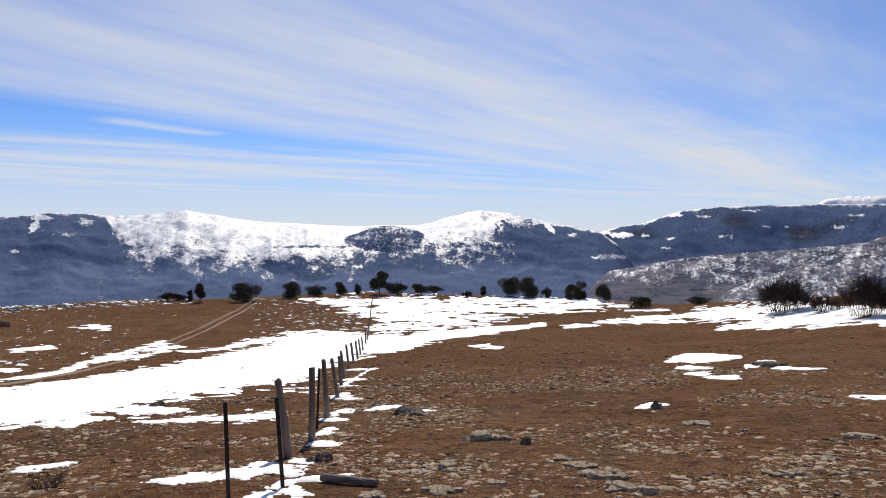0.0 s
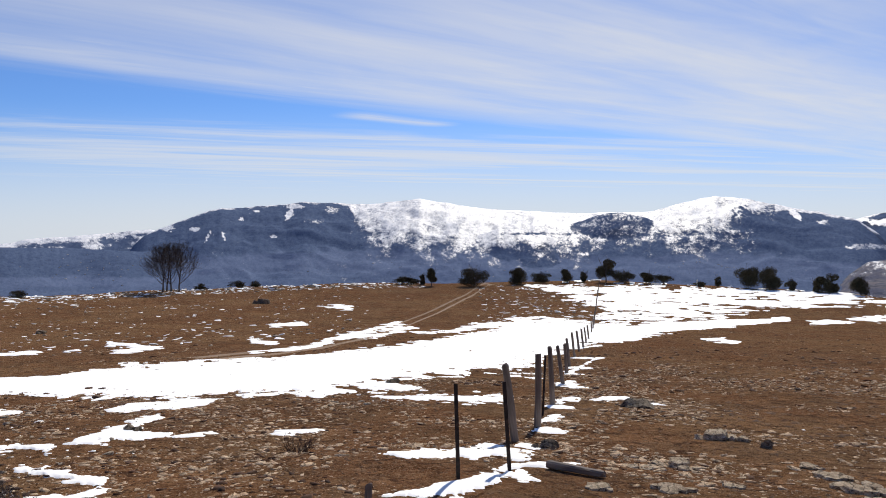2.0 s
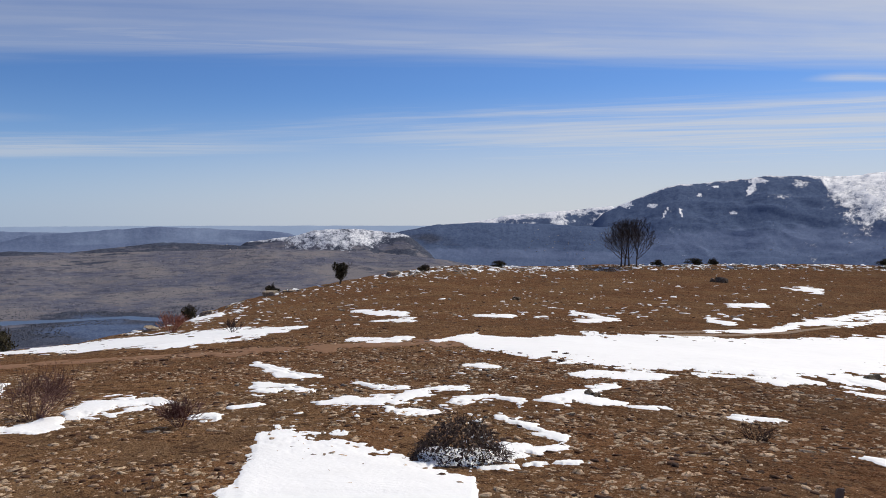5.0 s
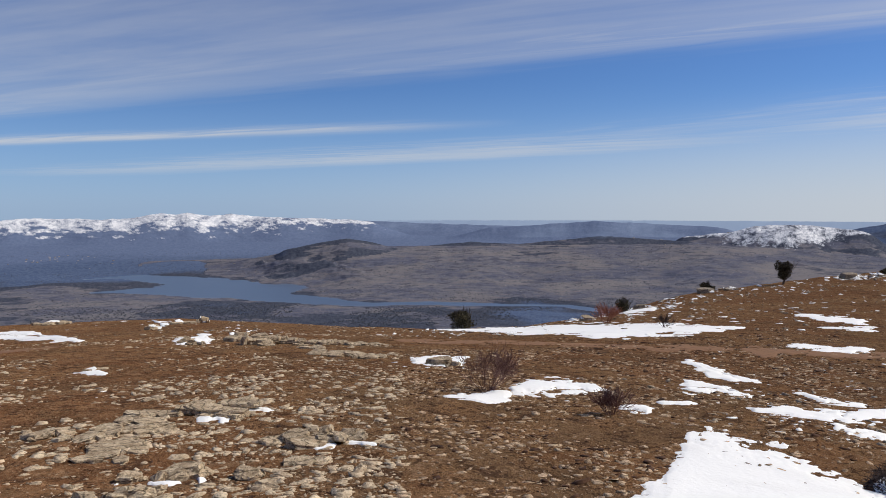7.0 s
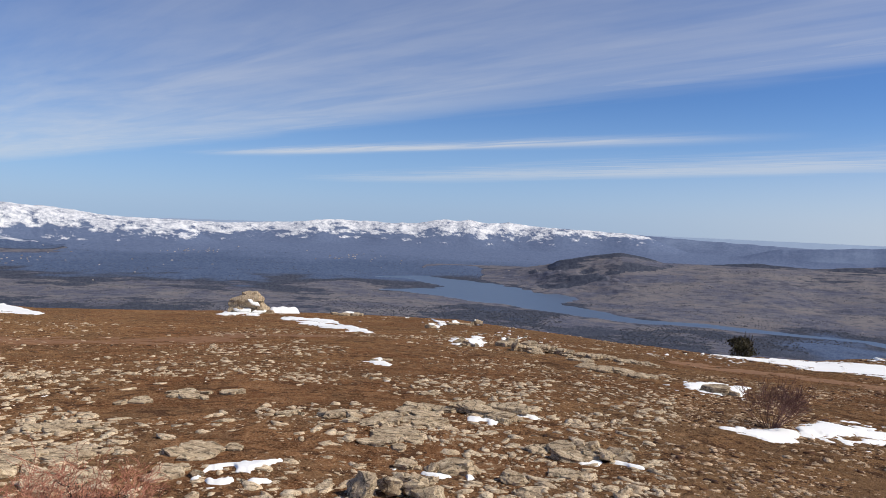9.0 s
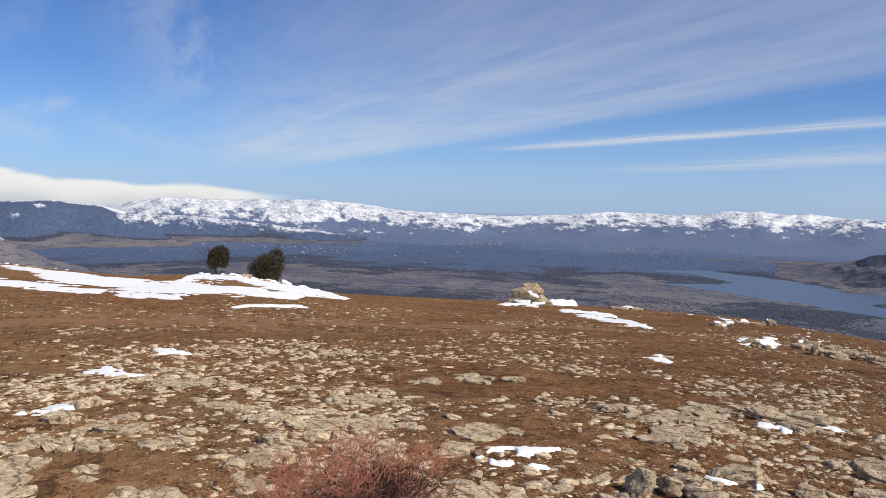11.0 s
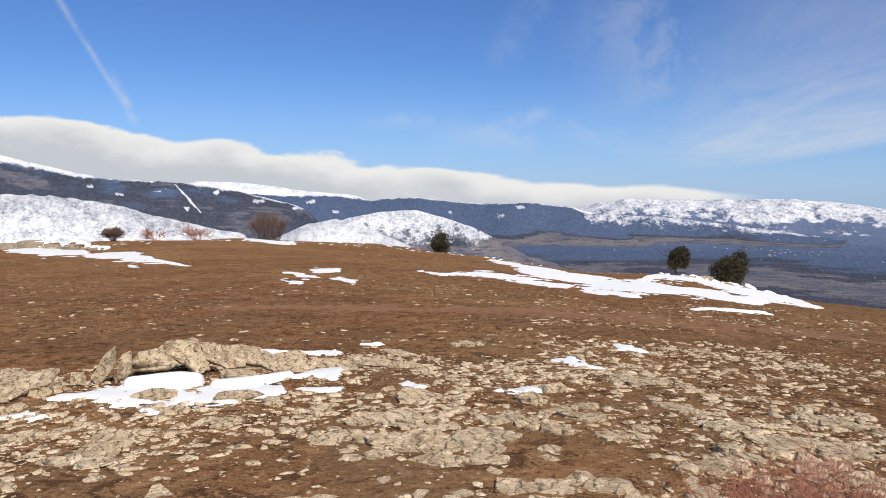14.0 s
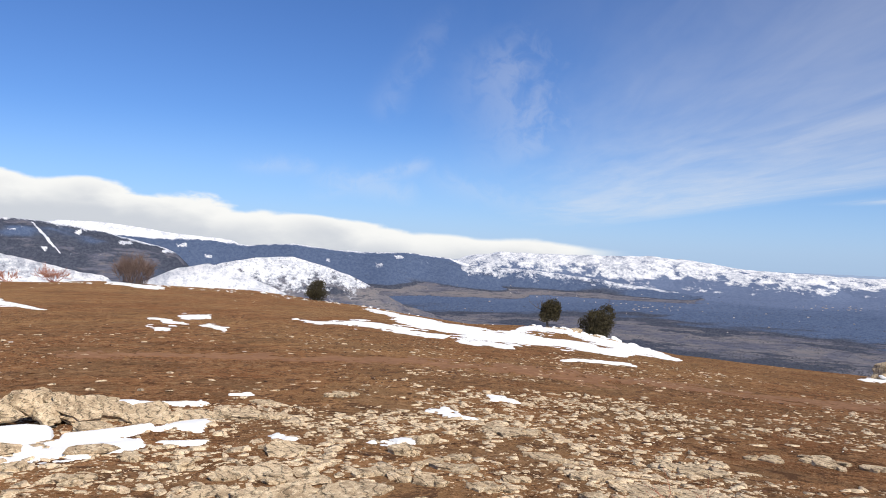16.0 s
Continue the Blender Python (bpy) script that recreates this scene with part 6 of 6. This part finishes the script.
for n, (az, r, high, wide) in enumerate([(17.4, 141, 2.7, 2.2), (11.1, 146, 2.6, 3.3), (7.4, 148, 2.1, 2.6), (4.6, 148, 3.7, 3.2), (-5.1, 145, 3.2, 4.3), (-6.4, 143, 3.2, 3.8), (-9.4, 138, 2.2, 1.9), (-10.1, 137, 2.6, 2.4), (-11.9, 134, 2.4, 2.7),
                                         (57.2, 98, 2.35, 1.65), (138.1, 86, 2.95, 2.5), (134.5, 81.5, 3.15, 3.6), (155.3, 105, 2.35, 3.4), (-3.1, 148, 1.5, 1.3)]):
    oak(az, r, high, wide, 50 + n, trunk=az in (4.6, 57.2, 138.1, 17.4))
for n, (az, r, high, wide) in enumerate([(14.3, 141, 2.8, 4.6), (9.3, 148, 1.7, 3.5), (6.2, 148, 1.7, 1.5), (3.4, 148, 2.0, 3.7), (1.6, 148, 1.8, 3.1), (0.5, 148, 1.5, 2.8), (-7.7, 141, 1.6, 1.9), (-14.5, 118, 1.6, 3.2), (-18.5, 120, 0.9, 3.2), (19.6, 144, 1.2, 3.2), (18.9, 144, 1.1, 3.0), (18.1, 143, 1.6, 1.0), (79.6, 46, 1.0, 1.5),
                                         (61.9, 91, 0.9, 1.8), (67.8, 71, 1.0, 1.3), (-1.9, 147, 0.8, 2.2), (45.5, 118, 0.8, 2.4), (31.5, 136, 0.9, 2.6), (34.0, 132, 0.8, 2.0), (30.2, 137, 0.8, 2.0), (51.0, 110, 0.8, 1.6)]):
    oak(az, r, high, wide, 90 + n, True, False, "low dark evergreen holm oak bush on the brow")


HEATHTWIG = plain_material("purple_brown_twigs", (0.12, 0.060, 0.050), (0.27, 0.155, 0.13), 6.0, 0.9)


# lighter than TWIG: the tone of twigs lit from the front
THICKTWIG = plain_material("grey_brown_twigs", (0.10, 0.066, 0.055), (0.20, 0.14, 0.12), 6.0, 0.9)


def shrub(az, r, high, wide, seed, stems, mat, levels=2, kids=2, name="bare_shrub", label="leafless brown twiggy shrub", rad=0.012, thin=0.0025, flare=1.0, root=0.12):
    rng = random.Random(seed)
    thing = new(name)
    thing.location = spot(az, r, -0.02)
    tw = Twigs(3)
    for i in range(stems):
        a, t = rng.uniform(0, 6.28), rng.random() ** 0.5
        out = Vector((math.cos(a), math.sin(a), 0))
        d = (out * t * flare * wide / (2 * high) + Vector((0, 0, 1))).normalized()
        tw.grow(rng, out * t * wide * root, d, 0.62 * math.hypot(high, t * wide * 0.5) if root < 0.2 else 0.56 * high * (1 - 0.5 * t * t), rad, levels, kids, 0.45, 0.05, 0.20, thin)
        if r < 16:
            tw.build("stem", mat, thing)
            tw = Twigs(3)
    if tw.v:
        tw.build("thicket", mat, thing)
    return tagged(thing, label, "shrub")


# the dark twig colour carries the shade of these backlit thickets
shrub(-24.0, 93, 3.8, 6.0, 11, 100, TWIG, 2, 3, "bare_thicket", "leafless brown thicket standing in snow", 0.020, 0.010, 0.8, 0.30)
shrub(-26.6, 88, 1.6, 3.4, 12, 60, TWIG, 2, 2, "bare_thicket", "low leafless brown thicket standing in snow", 0.03, 0.013, 0.5, 0.40)
shrub(-28.9, 76, 3.7, 4.0, 13, 70, TWIG, 2, 3, "bare_thicket", "leafless brown thicket standing in snow", 0.018, 0.009, 0.8, 0.30)
shrub(-31.5, 74, 2.6, 4.0, 25, 80, TWIG, 2, 2, "bare_thicket", "leafless brown thicket standing in snow", 0.03, 0.012, 0.5, 0.36)
shrub(77.7, 12.3, 0.58, 0.86, 14, 30, HEATHTWIG, 2, 2, label="leafless purple-brown twiggy shrub beside snow", rad=0.005, thin=0.0019, flare=1.7)
shrub(68.4, 10.5, 0.30, 0.42, 15, 18, HEATHTWIG, 2, 3, label="small leafless twiggy shrub beside snow", rad=0.005, thin=0.0018, flare=1.6)
shrub(69.0, 45.8, 0.8, 1.5, 16, 24, REDTWIG, 2, 2, label="low reddish leafless shrub by a snow strip", rad=0.012, thin=0.007)
shrub(64.9, 36, 0.55, 0.5, 17, 12, TWIG, 2, 2, label="small leafless shrub standing in snow", rad=0.010, thin=0.005)
shrub(167.8, 107, 4.2, 5.2, 18, 90, THICKTWIG, 2, 2, "bare_thicket", "rounded leafless grey-brown thicket on the brow", 0.035, 0.013, 0.6, 0.30)
shrub(172.7, 105, 1.1, 3.8, 19, 20, REDTWIG, 2, 2, label="low rust-red leafless shrub on the brow", rad=0.03, thin=0.014)
shrub(175.4, 103, 1.0, 3.0, 20, 16, REDTWIG, 2, 2, label="low rust-red leafless shrub on the brow", rad=0.03, thin=0.014)
shrub(178.2, 101, 1.25, 1.9, 21, 70, THICKTWIG, 2, 3, label="small dense brown bush on the brow", rad=0.02, thin=0.012)


BRIARTWIG = plain_material("red_briar_twigs", (0.32, 0.115, 0.075), (0.60, 0.29, 0.19), 6.0, 0.9)


def briar(az, r, high, wide, seed, stems, mat, label, core=0.0):
    """A low tangle of fine crooked twigs springing from a wide foot."""
    rng = random.Random(seed)
    thing = new("red_bush")
    thing.location = spot(az, r, -0.02)
    for i in range(stems):
        a, t = rng.uniform(0, 6.28), rng.random() ** 0.6
        foot = Vector((math.cos(a) * t * wide * 0.34, math.sin(a) * t * wide * 0.24, 0))
        out = Vector((math.cos(a) * t * 0.9 + rng.gauss(0, 0.35), math.sin(a) * t * 0.7 + rng.gauss(0, 0.35), 1.0 - core)).normalized()
        tw = Twigs(3)
        tw.grow(rng, foot, out, high * (0.62 - 0.22 * t) * rng.uniform(0.7, 1.15), 0.0036, 2, 2, 0.62, 0.02, 0.36, 0.0015)
        tw.build("stem", mat, thing)
    return tagged(thing, label, "shrub")


briar(128.6, 5.05, 0.58, 2.0, 22, 84, BRIARTWIG, "low spreading leafless bush of reddish twigs")
briar(126.0, 4.85, 0.42, 1.2, 23, 80, TWIG, "dark thorny twigs under a reddish bush", 0.3)
shrub(27.0, 11.0, 0.16, 0.6, 24, 30, TWIG, 1, 2, label="low dry heather-like shrub", rad=0.005, thin=0.002)


def bare_tree(az, r, high, wide, seed):
    rng = random.Random(seed)
    thing = new("bare_tree")
    thing.location = spot(az, r, -0.3)
    thing.rotation_euler.z = radians(az)
    for x, k in ((-0.19, 0.95), (-0.10, 1.0), (0.02, 0.98), (0.21, 1.0)):
        tw = Twigs(5)
        p, rad = Vector((x * wide * 0.85, rng.uniform(-0.4, 0.4), 0)), 0.17
        d = Vector((x * 0.10, 0, 1)).normalized()
        for i in range(9):
            d = (d + Vector((rng.gauss(0, 0.04), rng.gauss(0, 0.04), 0.12))).normalized()
            q = p + d * high * k / 9.6
            tw.tube(p, q, rad, rad * 0.82)
            if i > 0:
                for _ in range(5):
                    a = rng.uniform(0, 6.28)
                    e = Vector((math.cos(a) * 0.75 + x * 1.2, math.sin(a) * 0.75, 0.75)).normalized()
                    tw.grow(rng, q, e, high * (0.47 - 0.036 * i), max(rad * 0.26, 0.018), 2, 2, 0.42, 0.10, 0.14, 0.0075)
            p, rad = q, rad * 0.82
        tw.build("trunk", BARK, thing)
    return tagged(thing, "tall leafless tree with several slender grey trunks", "tree")


bare_tree(36.0, 128, 6.6, 7.0, 41)


BRUSH = plain_material("dead_brushwood", (0.040, 0.026, 0.021), (0.150, 0.105, 0.085), 9.0, 0.9)


def brush_heap(az, r, high, wide, seed):
    """A dome of dead branches with snow caught in it."""
    rng = random.Random(seed)
    thing = new("brush_heap")
    thing.location = spot(az, r, -0.03)
    verts, faces, white, wfaces = [], [], [], []
    mound = hull(slab_points(rng, 40, wide * 0.30, wide * 0.24, high * 0.17))
    put_bm(mound, Matrix.Translation((-0.06 * wide, -0.12 * wide, high * 0.02)))
    part("snow_core", mound, SNOW, thing, "snow lying inside the heap", True)
    for i in range(1900):
        a, t = rng.uniform(0, 6.28), rng.random() ** 0.5
        p = Vector((math.cos(a) * t * wide * 0.44, math.sin(a) * t * wide * 0.40, high * (1 - t ** 2.2) * rng.uniform(0.15, 0.88)))
        s = rng.uniform(0.010, 0.026)
        u, v = Vector((rng.gauss(0, 1), rng.gauss(0, 1), rng.gauss(0, 1))).normalized(), Vector((rng.gauss(0, 1), rng.gauss(0, 1), rng.gauss(0, 1))).normalized()
        snowy = p.x > 0.02 * wide and rng.random() < 0.13
        vs, fs = (white, wfaces) if snowy else (verts, faces)
        base = len(vs)
        vs += [(p + u * s)[:], (p + v * s)[:], (p - u * s)[:], (p - v * s)[:]]
        fs.append((base, base + 1, base + 2, base + 3))
    tagged(mesh_object("dead_leaf_litter", verts, faces, BRUSH, thing, "dark tangle of dead leaves"), kind="stuff")
    tagged(mesh_object("caught_snow", white, wfaces, SNOW, thing, "crumbs of snow caught in the branches"), kind="stuff")
    tw = Twigs(3)
    for i in range(520):
        a, t = rng.uniform(0, 6.28), rng.random() ** 0.5
        p = Vector((math.cos(a) * t * wide * 0.46, math.sin(a) * t * wide * 0.42, max(0.02, high * (1 - t ** 1.8) * rng.uniform(0.55, 0.92))))
        d = (Vector((math.cos(a) * t, math.sin(a) * t, 0.7 - 0.3 * t)) + Vector((rng.gauss(0, 0.6), rng.gauss(0, 0.6), rng.gauss(0, 0.4)))).normalized()
        tw.grow(rng, p, d, rng.uniform(0.05, 0.11) * wide * 0.6, 0.005, 1, 1, 0.7, -0.12, 0.4, 0.002)
        if i < 120:
            tw.build("dead_branch", BRUSH, thing)
            tw = Twigs(3)
    tagged(tw.build("brushwood", BRUSH, thing), kind="stuff")
    return tagged(thing, "dome of dark dead brushwood with snow round it", "brush heap")


brush_heap(48.0, 8.3, 0.58, 1.35, 44)

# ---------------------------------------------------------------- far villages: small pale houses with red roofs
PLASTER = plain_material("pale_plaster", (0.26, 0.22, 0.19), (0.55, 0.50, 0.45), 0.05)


def village(name, az0, az1, r0, r1, count, seed, label):
    rng = random.Random(seed)
    verts, faces = [], []
    for i in range(count):
        az, r = rng.gauss((az0 + az1) / 2, (az1 - az0) / 4), rng.gauss((r0 + r1) / 2, (r1 - r0) / 4)
        p = heading(az) * r
        g = float(ground(np.array([p.x]), np.array([p.y]))[0][0])
        w, d, h = rng.uniform(1.0, 2.8), rng.uniform(0.9, 1.6), rng.uniform(0.5, 1.2)
        m = Matrix.Translation((p.x, p.y, g - 1)) @ Matrix.Rotation(radians(az) + rng.gauss(0, 0.4), 4, "Z")
        base = len(verts)
        pts = [(x * w, y * d, z) for z in (0, h + 1) for x, y in ((-1, -1), (1, -1), (1, 1), (-1, 1))] + [(-w, 0, h + 1 + 0.7 * d), (w, 0, h + 1 + 0.7 * d)]
        verts += [(m @ Vector(q))[:] for q in pts]
        faces += [tuple(base + k for k in f) for f in ((0, 1, 5, 4), (1, 2, 6, 5), (2, 3, 7, 6), (3, 0, 4, 7), (4, 5, 9, 8), (6, 7, 8, 9), (5, 6, 9), (7, 4, 8))]
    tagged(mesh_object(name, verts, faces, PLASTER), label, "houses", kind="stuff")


village("village", 128, 134, 2050, 2350, 26, 1, "far village of small pale houses in the valley")
village("village", 117, 121, 2500, 2750, 24, 2, "far village of small pale houses in the valley")
village("village", 104, 112, 2300, 2700, 22, 3, "far village of small pale houses near the water")
village("village", 38, 44, 2200, 2600, 30, 4, "far village of small pale houses in the valley")
village("village", -6, 0, 2300, 2500, 18, 5, "far village of small pale houses at the foot of the range")
village("village", 60, 66, 1900, 2300, 14, 6, "far hamlet of pale houses")
village("scattered_houses", 100, 165, 1700, 2900, 50, 7, "pale houses scattered over the far valley")
village("scattered_houses", -10, 50, 1800, 2600, 26, 8, "pale houses scattered over the far valley")

# ---------------------------------------------------------------- far woods: clumps of holm oak and pine strewn over the valley
def far_woods(az0, az1, r0, r1, count, seed, label, lush=-0.10, big=2.2):
    rng = random.Random(seed)
    az, r = np.array([rng.uniform(az0, az1) for _ in range(count)]), np.array([r0 * (r1 / r0) ** rng.random() for _ in range(count)])
    x, y = -np.sin(np.radians(az)) * r, np.cos(np.radians(az)) * r
    keep = (fractal(x / 110, y / 110, 4, 15) > lush) & (water_depth(x, y) < -12)
    x, y = x[keep], y[keep]
    z = ground(x, y)[0]
    ring = [(math.cos(a), math.sin(a)) for a in np.arange(5) * 2 * math.pi / 5]
    verts, faces = [], []
    for px, py, pz in zip(x, y, z):
        w, h, base = rng.uniform(0.6, big), rng.uniform(0.5, 1.3), len(verts)
        verts += [(px + c * w * rng.uniform(0.6, 1.1), py + s * w * rng.uniform(0.6, 1.1), pz + h * rng.uniform(0.0, 0.4)) for c, s in ring] + [(px, py, pz + h)]
        faces += [(base + i, base + (i + 1) % 5, base + 5) for i in range(5)]
    tagged(mesh_object("far_woods", verts, faces, FARLEAF), label, "woods", kind="stuff")


# oak foliage shifted to blue-grey: distance haze put into its colour
FARLEAF = plain_material("far_hazed_foliage", (0.048, 0.054, 0.072), (0.088, 0.094, 0.112), 0.2)
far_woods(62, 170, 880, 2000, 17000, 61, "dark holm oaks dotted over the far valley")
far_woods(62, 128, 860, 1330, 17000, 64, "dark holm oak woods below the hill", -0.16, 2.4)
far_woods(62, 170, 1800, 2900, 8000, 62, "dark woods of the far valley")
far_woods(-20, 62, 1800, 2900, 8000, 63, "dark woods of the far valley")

# ---------------------------------------------------------------- the nearest stones, piece by piece
rng = random.Random(77)
for i in near:
    x, y, size = loose[i]
    ob = new("stone", STONES[i % len(STONES)])
    ob.parent = hill
    ob.matrix_world = stone_matrix(rng, x, y, size, 0.08)
